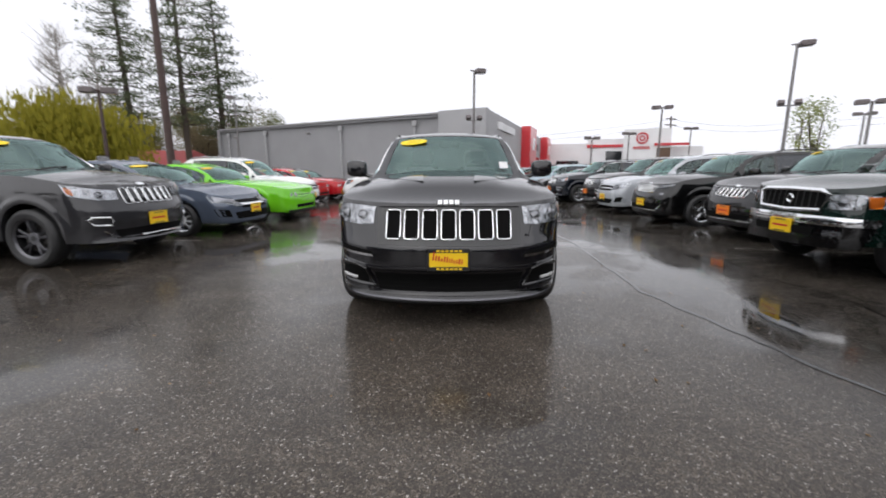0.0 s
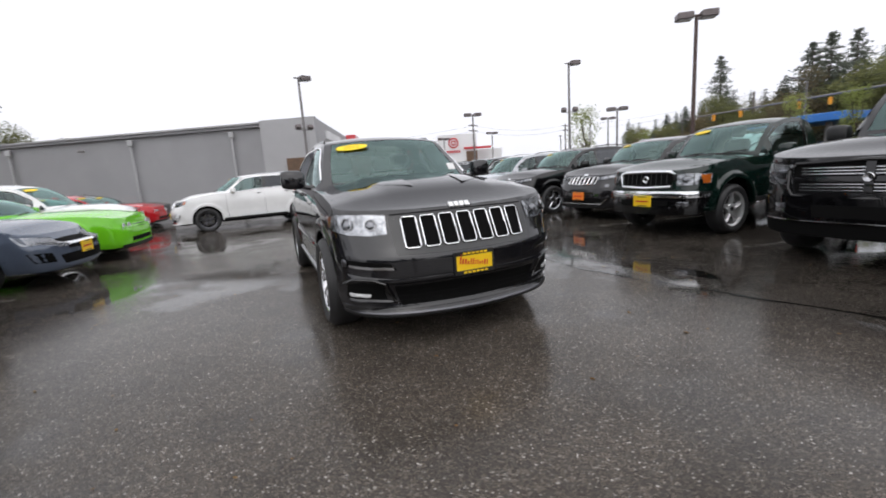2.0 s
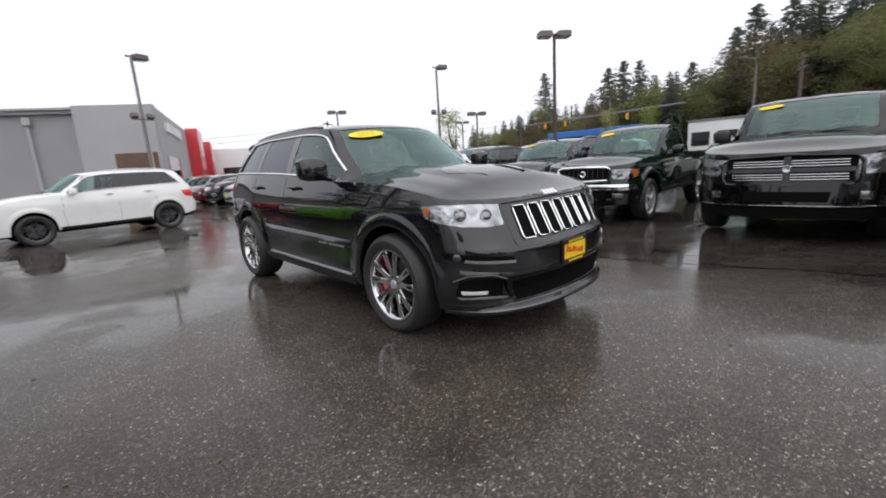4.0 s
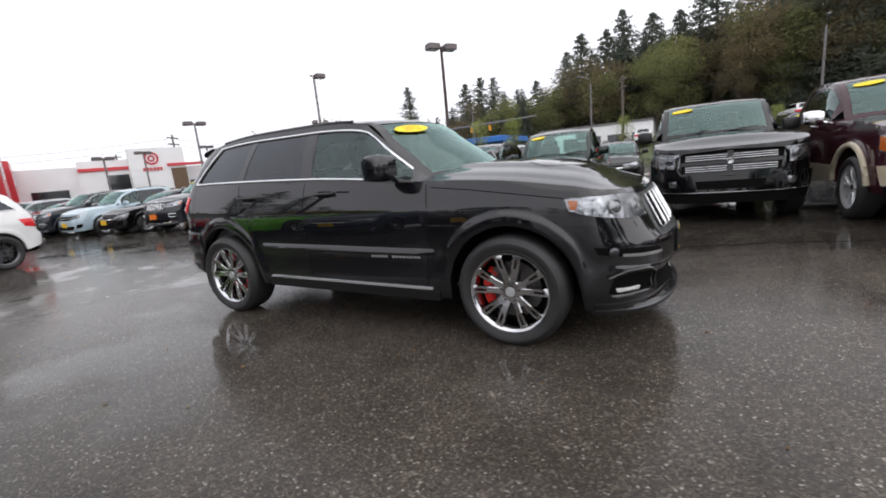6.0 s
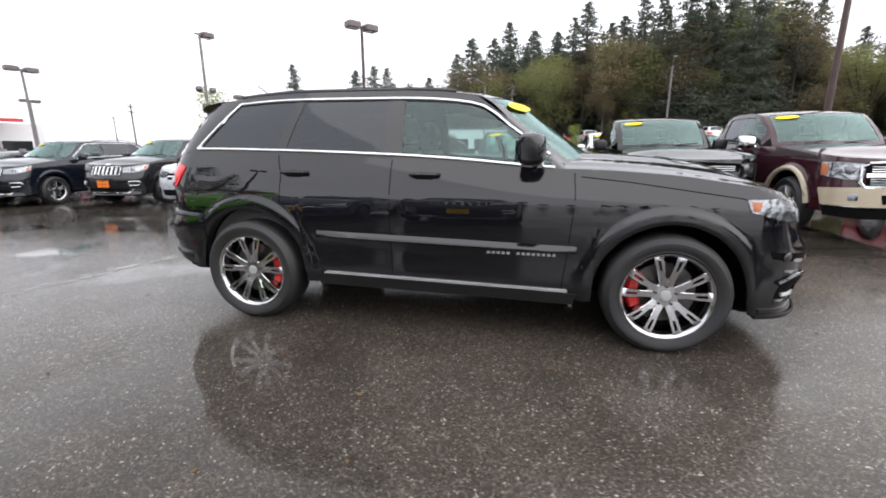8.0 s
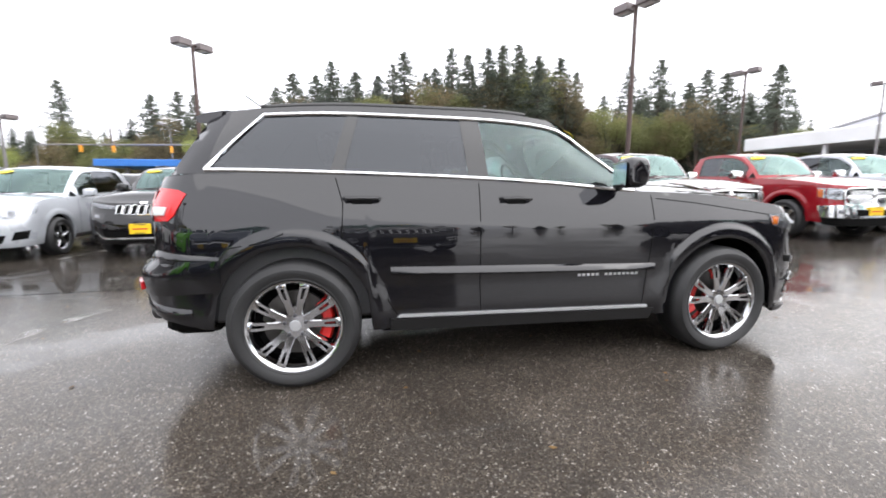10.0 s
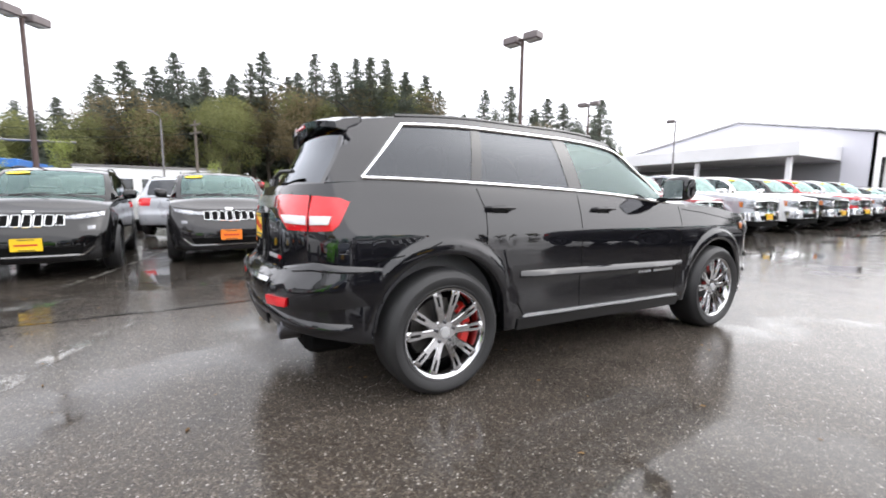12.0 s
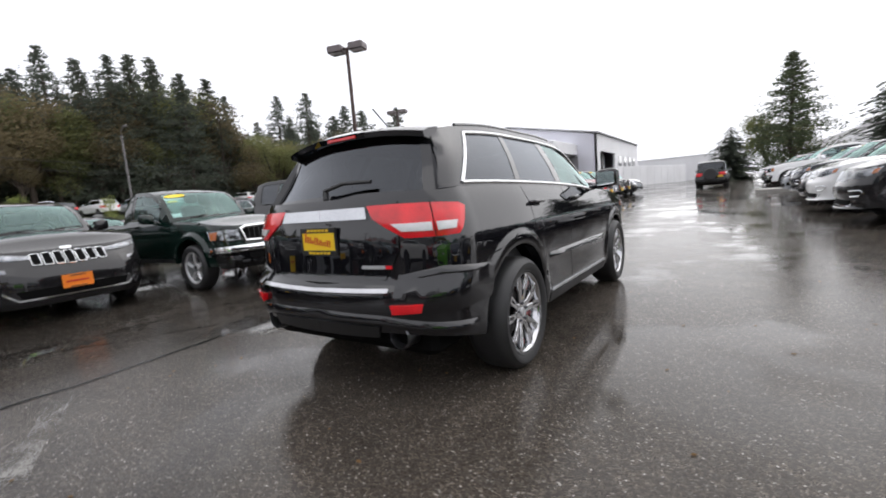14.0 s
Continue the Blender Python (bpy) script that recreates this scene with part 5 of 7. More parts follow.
    part("splitter_edge", line(sh, [(-1.1, .312), (-.7, .302), (0, .297), (.7, .302), (1.1, .312)], .007, .011, 1, 6), M["grey_alloy"], root)
    part("bumper_chin", patch(sh, [(-1.1, .322), (0, .317), (1.1, .322)], [(-1.1, .35), (0, .345), (1.1, .35)], .01, 1, 2, 0, 12), M["gloss_black"], root)
    for side in (-1, 1):
        part("bumper_shelf", moulding(sh, [(0, .56, .54, .515), (.6, .56, .54, .51), (.98, .60, .57, .54)], .009, side), pt, root)
        part("duct_fin", moulding(sh, [(.60, .40, .385, .37), (.80, .415, .39, .375), (1.0, .41, .395, .38)], .012, side), pt, root)
    for i in range(4):
        part("badge_bar", patch(sh, [(-.085 + .045 * i, 1.018), (-.05 + .045 * i, 1.018)], [(-.085 + .045 * i, 1.046), (-.05 + .045 * i, 1.046)], .012, 1, 1, .002, 2), M["white"], root)
    part("panel_gap", line(sh, [(-.56, 1.0), (-.3, 1.003), (0, 1.005), (.3, 1.003), (.56, 1.0)], .008, .003, 1, 4, .003), M["under"], root)
    number_plate(sh, root, .62, fine=True)
    # tailgate
    pe = sh.arc[-1]
    part("tailgate_trim", patch(sh, [(pe - .40, 1.11), (pe - .001, 1.11)], [(pe - .39, 1.178), (pe - .001, 1.178)], .012, 1, 2, 0, 8), M["alloy"], root, "wide chrome tailgate bar")
    part("tailgate_trim", patch(sh, [(pe - .40, 1.11), (pe - .001, 1.11)], [(pe - .39, 1.178), (pe - .001, 1.178)], .012, -1, 2, 0, 8), M["alloy"], root, "wide chrome tailgate bar")
    for side in (-1, 1):
        a = pe - 1.27
        part("bumper_cover", patch(sh, [(a, .60), (pe - .98, .58), (pe - .75, .57), (pe - .6, .57)], [(a, .775), (pe - .98, .80), (pe - .75, .805), (pe - .58, .77)], .012, side, 5, .014, 4, .03), pt, root)
        part("bumper_step", patch(sh, [(pe - .56, .700), (pe - .001, .694)], [(pe - .56, .713), (pe - .001, .707)], .022, side, 1, .003, 8), M["dark_alloy"], root)
        part("rear_diffuser", patch(sh, [(pe - .46, .44), (pe - .001, .43)], [(pe - .48, .505), (pe - .001, .51)], .012, side, 2, 0, 6), M["black"], root)
        part("bumper_shelf", moulding(sh, [(pe - 1.1, .50, .47, .43), (pe - .8, .53, .49, .45), (pe - .5, .575, .53, .50), (pe - .001, .585, .545, .515)], .014, side), pt, root)
        part("bumper_ledge", moulding(sh, [(pe - 1.27, .80, .78, .76), (pe - .85, .835, .80, .75), (pe - .58, .79, .765, .74)], .018, side, 14, .35), pt, root)
        part("tailgate_gap", line(sh, [(pe - .62, 1.2), (pe - .6, .93), (pe - .5, .76), (pe - .001, .735)], .008, .001, side, 6, .003), M["under"], root)
        part("plate_recess", patch(sh, [(pe - .36, .86), (pe - .001, .86)], [(pe - .40, 1.09), (pe - .001, 1.09)], -.001, side, 2, 0, 6, .002), M["gloss_black"], root)
    part("trim_badge", patch(sh, [(pe - .50, .825), (pe - .34, .825)], [(pe - .50, .845), (pe - .34, .845)], .006, -1, 1, 0, 3), M["silver"], root)
    part("trim_badge", patch(sh, [(pe - .545, .825), (pe - .505, .825)], [(pe - .545, .845), (pe - .505, .845)], .006, -1, 1, 0, 3), M["red_lens"], root)
    number_plate(sh, root, .99, True, fine=True)
    # rear spoiler with brake light
    rows = []
    for i in range(13):
        t = -1 + 2 * i / 12
        w = .62
        x = t * w
        y1 = 2.09 - .07 * t * t
        z = 1.665 - .05 * abs(t) ** 2.4
        rows.append([(x, 1.86, z + .03), (x, y1 - .06, z + .012), (x, y1, z - .012), (x, y1 - .01, z - .045), (x, y1 - .1, z - .06), (x, 1.9, z - .06)])
    v, f = grid(rows, True)
    f += [(0, 1, 2, 3, 4, 5), tuple(range(72, 78))]
    part("spoiler", (v, f), pt, root)
    part("brake_light", box(-.13, .13, 2.068, 2.087, 1.622, 1.645, .004), M["red_lens"], root, "high red brake light")
    part("wiper", join(tube([(0, 2.26, 1.24), (0.02, 2.24, 1.30)], .02, 6), tube([(.02, 2.25, 1.30), (-.14, 2.235, 1.335), (-.34, 2.2, 1.33)], .013, 6)), M["black"], root)
    part("aerial", tube([(-.1, 1.72, 1.74), (-.1, 1.86, 1.84)], .005, 5), M["black"], root)
    sticker(sh, root, t=-.60, text="2012")
    for x in (-.6, .05):
        part("wiper", tube([(x, -1.10 + .28 * (x / .8) ** 2 - .03, 1.20), (x + .28, -1.03 + .28 * ((x + .28) / .8) ** 2, 1.245), (x + .56, -.99 + .28 * ((x + .56) / .8) ** 2, 1.26)], .01, 5), M["black"], root)
    part("inspection_label", moved(box(-.05, .05, -.001, .001, -.04, .04), Matrix.Translation((.60, -.80, 1.33)) @ pose(0, 0, 0, -30, 0, 18)), M["white"], root)
    part("rear_view_mirror", box(-.12, .12, -.36, -.33, 1.53, 1.60, .02), M["black"], root)
    # the body sits a little nose-down on its springs
    sit = Matrix.Translation((0, 0, -.016)) @ Matrix.Rotation(.0078, 4, "X")
    for ob in root.children_recursive:
        if ob.type == "MESH" and not (ob.parent and ob.parent.name.startswith("wheel")):
            ob.data.transform(sit)
    return root


# ---- ground ----
def lot_height(x, y):
    """The lot falls gently to the north and rises a little towards the row on the east."""
    h = .03 * step(1.8, 5.0, x) + .04 * step(5, 25, x) + .03 * step(-1.8, -5, x) + .04 * step(-5, -12, x)
    if y > 2:
        h -= .012 * (min(y, 50) - 2)
    if y < -2:
        h += .012 * (-max(y, -60) - 2)
    return h


def spread(a, b, near, far):
    """Stations that lie close together near zero and wide apart far off."""
    out, v = [0.0], 0.0
    while v < b:
        v += near + far * v
        out.append(min(v, b))
    return [-o for o in out[:0:-1]] + out


def ground():
    st = spread(-1500, 1500, .35, .045)
    rows = [[(x, y, lot_height(x, y)) for x in st] for y in st]
    m = bpy.data.materials.new("wet_asphalt")
    m.use_nodes = True
    n, l = m.node_tree.nodes, m.node_tree.links
    b = n["Principled BSDF"]
    co = n.new("ShaderNodeNewGeometry")

    def noise_tex(scale, detail=4, rough=.5):
        t = n.new("ShaderNodeTexNoise")
        t.inputs["Scale"].default_value, t.inputs["Detail"].default_value, t.inputs["Roughness"].default_value = scale, detail, rough
        l.new(co.outputs["Position"], t.inputs["Vector"])
        return t

    def ramp(src, a, b_, c, d):
        r = n.new("ShaderNodeMapRange")
        for k, v in zip(("From Min", "From Max", "To Min", "To Max"), (a, b_, c, d)):
            r.inputs[k].default_value = v
        l.new(src, r.inputs["Value"])
        return r.outputs[0]

    def math_node(op, a, b_):
        q = n.new("ShaderNodeMath")
        q.operation = op
        for k, v in enumerate((a, b_)):
            if isinstance(v, float):
                q.inputs[k].default_value = v
            else:
                l.new(v, q.inputs[k])
        return q.outputs[0]
    def stones(scale, feature="F1"):
        t = n.new("ShaderNodeTexVoronoi")
        t.feature = feature
        t.inputs["Scale"].default_value = scale
        l.new(co.outputs["Position"], t.inputs["Vector"])
        return t

    def channel(src, k):
        q = n.new("ShaderNodeSeparateColor")
        l.new(src, q.inputs[0])
        return q.outputs[k]

    def mixed(fac, a, b_):
        q = n.new("ShaderNodeMix")
        q.data_type = "RGBA"
        for k, v in (("Factor", fac), ("A", a), ("B", b_)):
            if isinstance(v, tuple):
                q.inputs[k].default_value = v
            else:
                l.new(v, q.inputs[k])
        return q.outputs["Result"]
    chip, edge, big = stones(105), stones(105, "DISTANCE_TO_EDGE"), stones(50)
    pool = noise_tex(.5, 5, .6)
    drift = noise_tex(.9, 3, .5)
    wear = noise_tex(1.7, 5, .6)
    grit = noise_tex(260, 3, .6)
    axis = n.new("ShaderNodeSeparateXYZ")
    l.new(co.outputs["Position"], axis.inputs[0])
    seam = math_node("ADD", axis.outputs["X"], math_node("MULTIPLY", wear.outputs["Fac"], .12))
    old = ramp(seam, 2.12, 2.2, 0, 1)
    west = ramp(axis.outputs["X"], -2.2, -4.2, 0, 1)
    pooled = math_node("ADD", pool.outputs["Fac"], math_node("MULTIPLY", math_node("ADD", old, west), .025))
    wet = ramp(pooled, .5, .58, 0, 1)
    # chips of several greys and browns in dark binder; the few pale ones are light stones and painted wet glints
    hue = n.new("ShaderNodeValToRGB")
    hue.color_ramp.elements[0].color, hue.color_ramp.elements[1].color = (.058, .047, .037, 1), (.12, .099, .078, 1)
    hue.color_ramp.elements[0].position, hue.color_ramp.elements[1].position = .15, .62
    for at_, c in ((.9, (.17, .146, .12, 1)), (.965, (.24, .215, .185, 1)), (.985, (.44, .41, .37, 1))):
        e = hue.color_ramp.elements.new(at_)
        e.color = c
    l.new(channel(chip.outputs["Color"], 0), hue.inputs["Fac"])
    binder = ramp(edge.outputs["Distance"], .02, .11, 0, 1)
    base = mixed(binder, (.014, .012, .0105, 1), hue.outputs[0])
    pale = math_node("MULTIPLY", ramp(channel(big.outputs["Color"], 1), .965, .975, 0, 1), ramp(big.outputs["Distance"], .33, .27, 0, 1))
    base = mixed(math_node("MULTIPLY", pale, .6), base, (.19, .17, .145, 1))
    base = mixed(ramp(channel(big.outputs["Color"], 0), .35, .75, 0, .55), base, (.05, .044, .038, 1))
    sc = n.new("ShaderNodeVectorMath")
    sc.operation = "SCALE"
    l.new(base, sc.inputs[0])
    # base colour is darker away from the middle strip, and again east of the seam
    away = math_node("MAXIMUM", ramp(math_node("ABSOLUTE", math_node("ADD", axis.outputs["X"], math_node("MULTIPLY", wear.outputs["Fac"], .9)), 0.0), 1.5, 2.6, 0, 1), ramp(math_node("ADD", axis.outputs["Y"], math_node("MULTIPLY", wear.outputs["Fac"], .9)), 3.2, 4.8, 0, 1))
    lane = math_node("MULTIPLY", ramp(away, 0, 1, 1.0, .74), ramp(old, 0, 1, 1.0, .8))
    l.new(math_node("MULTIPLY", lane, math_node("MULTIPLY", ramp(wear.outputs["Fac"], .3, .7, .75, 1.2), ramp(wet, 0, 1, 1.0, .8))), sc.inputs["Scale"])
    l.new(sc.outputs[0], b.inputs["Base Color"])
    b.inputs["Roughness"].default_value = .55
    b.inputs["Specular IOR Level"].default_value = .04
    # the film of water: a smooth coat, thin and broken by chips on the crown, deep in the puddles
    b.inputs["Coat IOR"].default_value = 1.33
    l.new(ramp(wet, 0, 1, .7, 1.0), b.inputs["Coat Weight"])
    l.new(math_node("ADD", ramp(wet, 0, 1, .075, .015), ramp(drift.outputs["Fac"], .35, .65, -.02, .06)), b.inputs["Coat Roughness"])
    hgt = math_node("ADD", ramp(edge.outputs["Distance"], 0, .2, 0, 1), math_node("ADD", math_node("MULTIPLY", channel(chip.outputs["Color"], 1), .8), math_node("MULTIPLY", grit.outputs["Fac"], .5)))
    bp = n.new("ShaderNodeBump")
    bp.inputs["Distance"].default_value = .003
    bp.inputs["Strength"].default_value = .7
    l.new(hgt, bp.inputs["Height"])
    l.new(bp.outputs[0], b.inputs["Normal"])
    film = n.new("ShaderNodeBump")
    film.inputs["Distance"].default_value = .003
    l.new(ramp(wet, 0, 1, .055, .006), film.inputs["Strength"])
    l.new(hgt, film.inputs["Height"])
    l.new(film.outputs[0], b.inputs["Coat Normal"])
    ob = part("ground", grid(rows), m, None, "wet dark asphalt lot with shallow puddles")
    return tagged(ob, "", "ground", "", "structure")


ground()


def at_lot(x, y, heading, yf):
    """Pose of a vehicle whose nose stands over (x, y) and points along heading (degrees from +x)."""
    a = radians(heading)
    d = Vector((math.cos(a), math.sin(a)))
    cx, cy = x + d.x * yf, y + d.y * yf
    return pose(cx, cy, lot_height(cx, cy), 0, 0, heading + 90)


def parked(kind, name, coat, x, y, heading, label, **kw):
    return vehicle(kind, name, coat, at_lot(x, y, heading, KINDS[kind]["yf"]), label, **kw)


hero_car()


# ---- the row on the east, noses towards the aisle ----
EAST = 182
parked("pickup", "pickup_truck", "plum", 2.95, -5.45, EAST, "dark plum pickup truck with tan trim and chrome", category="truck", face="truck_chrome", style="twin", rim="bright_alloy", plate="")
parked("pickup", "pickup_truck", "black", 3.75, -3.1, EAST, "black pickup truck with a slatted black grille", category="truck", face="truck", style="five", rim="dark_alloy", plate="")
parked("compact_pickup", "pickup_truck", "darkgreen", 4.25, -.18, EAST, "dark green compact pickup with chrome grille and bumper", category="truck", face="compact", style="five", rim="bright_alloy")
parked("cherokee", "suv", "charcoal", 5.0, 2.22, EAST, "dark grey SUV with slim headlamps and an orange plate", face="thin", plate="orange_plate", style="five")
parked("cherokee", "suv", "black", 4.6, 4.71, EAST, "black SUV with slim headlamps and a yellow plate", face="thin", style="five")
parked("crossover", "suv", "silver", 4.6, 7.3, EAST, "silver crossover with a yellow plate", face="slot", style="five")
parked("gc", "suv", "charcoal", 4.9, 9.9, EAST, "charcoal SUV with an orange plate", face="seven", plate="orange_plate", style="five")
parked("gc", "suv", "navy", 4.3, 12.9, EAST + 3, "dark navy SUV with a chrome slotted grille", face="seven", plate="orange_plate", style="twin")
parked("sedan", "sedan", "black", 4.0, 15.6, EAST, "black sedan with a yellow plate", face="slot", style="ten")
parked("crossover", "hatchback", "lightblue", 3.8, 18.2, EAST, "pale blue hatchback with a yellow plate", face="slot", style="five")
# ---- the row on the west ----
WEST = -6
parked("gc", "suv", "grey", -4.2, .45, WEST, "granite grey SUV with chrome slotted grille", face="seven", style="twin", rim="grey_alloy")
parked("sedan", "sedan", "blue", -3.95, 3.0, WEST, "slate blue sedan with a yellow plate", face="slot", style="ten")
parked("coupe", "coupe", "green", -3.75, 5.5, WEST, "bright green muscle coupe with black grille", face="round", style="five", rim="dark_alloy", plate="")
parked("gc", "suv", "white", -4.08, 10.74, 190, "white SUV parked across the aisle", face="seven", style="twin", rim="grey_alloy")

# ---- more of the lot ----
parked("crossover", "suv", "white", -4.4, 8.2, WEST, "white crossover with a yellow plate", face="slot", style="five")
charcoal_coupe = parked("coupe", "coupe", "charcoal", -5.5, 10.3, WEST, "charcoal coupe with a black grille", face="round", style="five", rim="dark_alloy", plate="")
red_coupe = parked("coupe", "coupe", "red", -5.3, 12.4, WEST, "bright red muscle coupe in the row", face="round", style="five", rim="dark_alloy", plate="")
copy_thing(red_coupe, at_lot(-5.0, 14.8, WEST, KINDS["coupe"]["yf"]))
copy_thing(charcoal_coupe, at_lot(-5.2, 17.4, WEST, KINDS["coupe"]["yf"]))
# south end of the west row
parked("gc", "suv", "charcoal", -3.85, -7.2, 0, "dark grey SUV with chrome slotted grille", face="seven", style="twin", rim="grey_alloy", plate="")
white_suv = parked("gc", "suv", "white", -3.75, -9.95, 0, "white sport SUV with dark wheels", face="seven", style="twin", rim="grey_alloy", plate="")
dark_suv = parked("cherokee", "suv", "charcoal", -3.9, -12.6, 0, "charcoal SUV with slim headlamps", face="thin", style="five", plate="")
navy_suv = parked("gc", "suv", "navy", -3.9, -15.2, 0, "navy SUV with chrome slotted grille", face="seven", style="five", plate="")
silver_suv = parked("crossover", "suv", "silver", -3.9, -17.8, 0, "silver crossover SUV in the row", face="slot", style="five", plate="")
white_truck = parked("pickup", "pickup_truck", "white", -3.7, -24.0, 0, "white pickup truck with chrome grille", category="truck", face="truck_chrome", style="six", plate="")
red_sedan = parked("sedan", "sedan", "darkred", -4.0, -26.8, 0, "dark red sedan in the row", face="slot", style="ten", plate="")
copy_thing(silver_suv, at_lot(-4.0, -29.5, 0, KINDS["crossover"]["yf"]))
copy_thing(dark_suv, at_lot(-4.0, -32.2, 0, KINDS["cherokee"]["yf"]))
copy_thing(white_suv, at_lot(-4.0, -35.0, 0, KINDS["gc"]["yf"]))
parked("jeep", "off_roader", "black", -1.3, -34.0, 268, "black boxy off-roader with a spare wheel behind", face="round", style="five", rear_plate=True, stick=False)
# south end of the east row
parked("pickup", "pickup_truck", "ruby", 3.07, -8.9, EAST - 4, "deep red pickup truck with chrome grille", category="truck", face="truck_chrome", style="six", rim="chrome")
grey_truck = parked("pickup", "pickup_truck", "silver", 3.0, -11.9, EAST - 4, "silver grey pickup truck with chrome bumper", category="truck", face="truck_chrome", style="five")
copy_thing(white_truck, at_lot(3.0, -14.7, EAST - 4, KINDS["pickup"]["yf"]))
black_truck = parked("pickup", "pickup_truck", "black", 3.0, -17.4, EAST - 4, "black pickup truck with chrome grille", category="truck", face="truck_chrome", style="six", rim="chrome")
red_truck = parked("pickup", "pickup_truck", "red", 3.1, -20.1, EAST - 4, "red pickup truck with chrome grille", category="truck", face="truck_chrome", style="six")
copy_thing(grey_truck, at_lot(3.1, -22.8, EAST - 4, KINDS["pickup"]["yf"]))
copy_thing(black_truck, at_lot(3.2, -25.6, EAST - 4, KINDS["pickup"]["yf"]))
copy_thing(dark_suv, at_lot(3.2, -28.3, EAST - 4, KINDS["cherokee"]["yf"]))
copy_thing(silver_suv, at_lot(3.2, -30.8, EAST - 4, KINDS["crossover"]["yf"]))
# second row behind the east row
parked("sedan", "sedan", "charcoal", 11.0, -.6, EAST, "charcoal sedan with a yellow sticker", face="slot", style="ten", plate="")
copy_thing(navy_suv, at_lot(11.0, -6.2, EAST, KINDS["gc"]["yf"]))
copy_thing(white_truck, at_lot(11.2, -3.4, EAST, KINDS["pickup"]["yf"]))
back_suv = copy_thing(silver_suv, at_lot(15.2, 2.4, -12, KINDS["crossover"]["yf"]))
copy_thing(white_suv, at_lot(15.5, 5.0, -12, KINDS["gc"]["yf"]))
copy_thing(dark_suv, at_lot(15.5, 7.7, -12, KINDS["cherokee"]["yf"]))
copy_thing(white_suv, at_lot(11.0, 15.5, EAST, KINDS["gc"]["yf"]))
copy_thing(red_sedan, at_lot(14.5, 19.0, -12, KINDS["sedan"]["yf"]))
copy_thing(navy_suv, at_lot(3.6, 20.9, EAST, KINDS["gc"]["yf"]))
copy_thing(red_sedan, at_lot(3.4, 23.5, EAST, KINDS["sedan"]["yf"]))
copy_thing(silver_suv, at_lot(3.3, 26.2, EAST, KINDS["crossover"]["yf"]))
copy_thing(dark_suv, at_lot(3.2, 29.0, EAST, KINDS["cherokee"]["yf"]))
copy_thing(white_suv, at_lot(3.4, 32.0, EAST, KINDS["gc"]["yf"]))

# ---- buildings ----
WALL = material("grey_stucco", (0.29, 0.29, 0.3), 0.8, vary=.1, scale=.5, bump=.004, bump_scale=40)
WALL2 = material("light_grey_panel", (0.38, 0.38, 0.39), 0.7, vary=.08, scale=.6, bump=.002, bump_scale=30)
WHITE = material("white_cladding", (0.78, 0.78, 0.79), 0.65, vary=.08, scale=.4, bump=.003, bump_scale=25)
LILAC = material("pale_cladding", (0.7, 0.7, 0.76), 0.6, vary=.06, scale=.4, bump=.003, bump_scale=25)
RED = material("red_panel", (0.55, 0.02, 0.03), 0.35, coat=.4)
BROWN = material("brown_wood", (0.13, 0.08, 0.05), 0.7, vary=.3)
POLE = material("brown_steel", (0.07, 0.045, 0.04), 0.5, .3, .25)
GALV = material("grey_steel", (0.2, 0.19, 0.19), 0.5, .4, .2)
HEAD = material("lamp_housing", (0.14, 0.12, 0.12), 0.45, .3, .2)
DARKGLASS = material("dark_glazing", (0.02, 0.022, 0.025), 0.06, coat=1)
ROOFRED = material("red_roof", (0.36, 0.06, 0.06), 0.7, vary=.2)
BLUE = material("blue_canopy", (0.03, 0.16, 0.5), 0.4)
CONCRETE = material("concrete", (0.3, 0.29, 0.27), 0.8, vary=.2, scale=2, bump=.003)
TIMBER = material("grey_timber", (0.12, 0.1, 0.085), 0.8, vary=.3)


def slab(a, b, depth, z0, z1, name, mat, parent, label=""):
    """A wall from a to b on plan, depth metres thick to its left."""
    d = (Vector(b) - Vector(a)).normalized()
    n = Vector((-d.y, d.x)) * depth
    pts = [Vector(a), Vector(b), Vector(b) + n, Vector(a) + n]
    v = [(p.x, p.y, z) for z in (z0, z1) for p in pts]
    return part(name, (v, [(3, 2, 1, 0), (4, 5, 6, 7), (0, 1, 5, 4), (1, 2, 6, 5), (2, 3, 7, 6), (3, 0, 4, 7)]), mat, parent, label, 0)


def sign_bars(a, b, z, h, n, out_, mat, parent, seed=1):
    """A row of plain bars in place of lettering on a wall."""
    r = random.Random(seed)
    a, b = Vector(a), Vector(b)
    d = (b - a).normalized()
    L_ = (b - a).length
    for i in range(n):
        p, q = a + d * (L_ * i / n), a + d * (L_ * (i + .72) / n)
        slab(p, q, out_, z, z + h * r.uniform(.85, 1), "sign_bar", mat, parent)


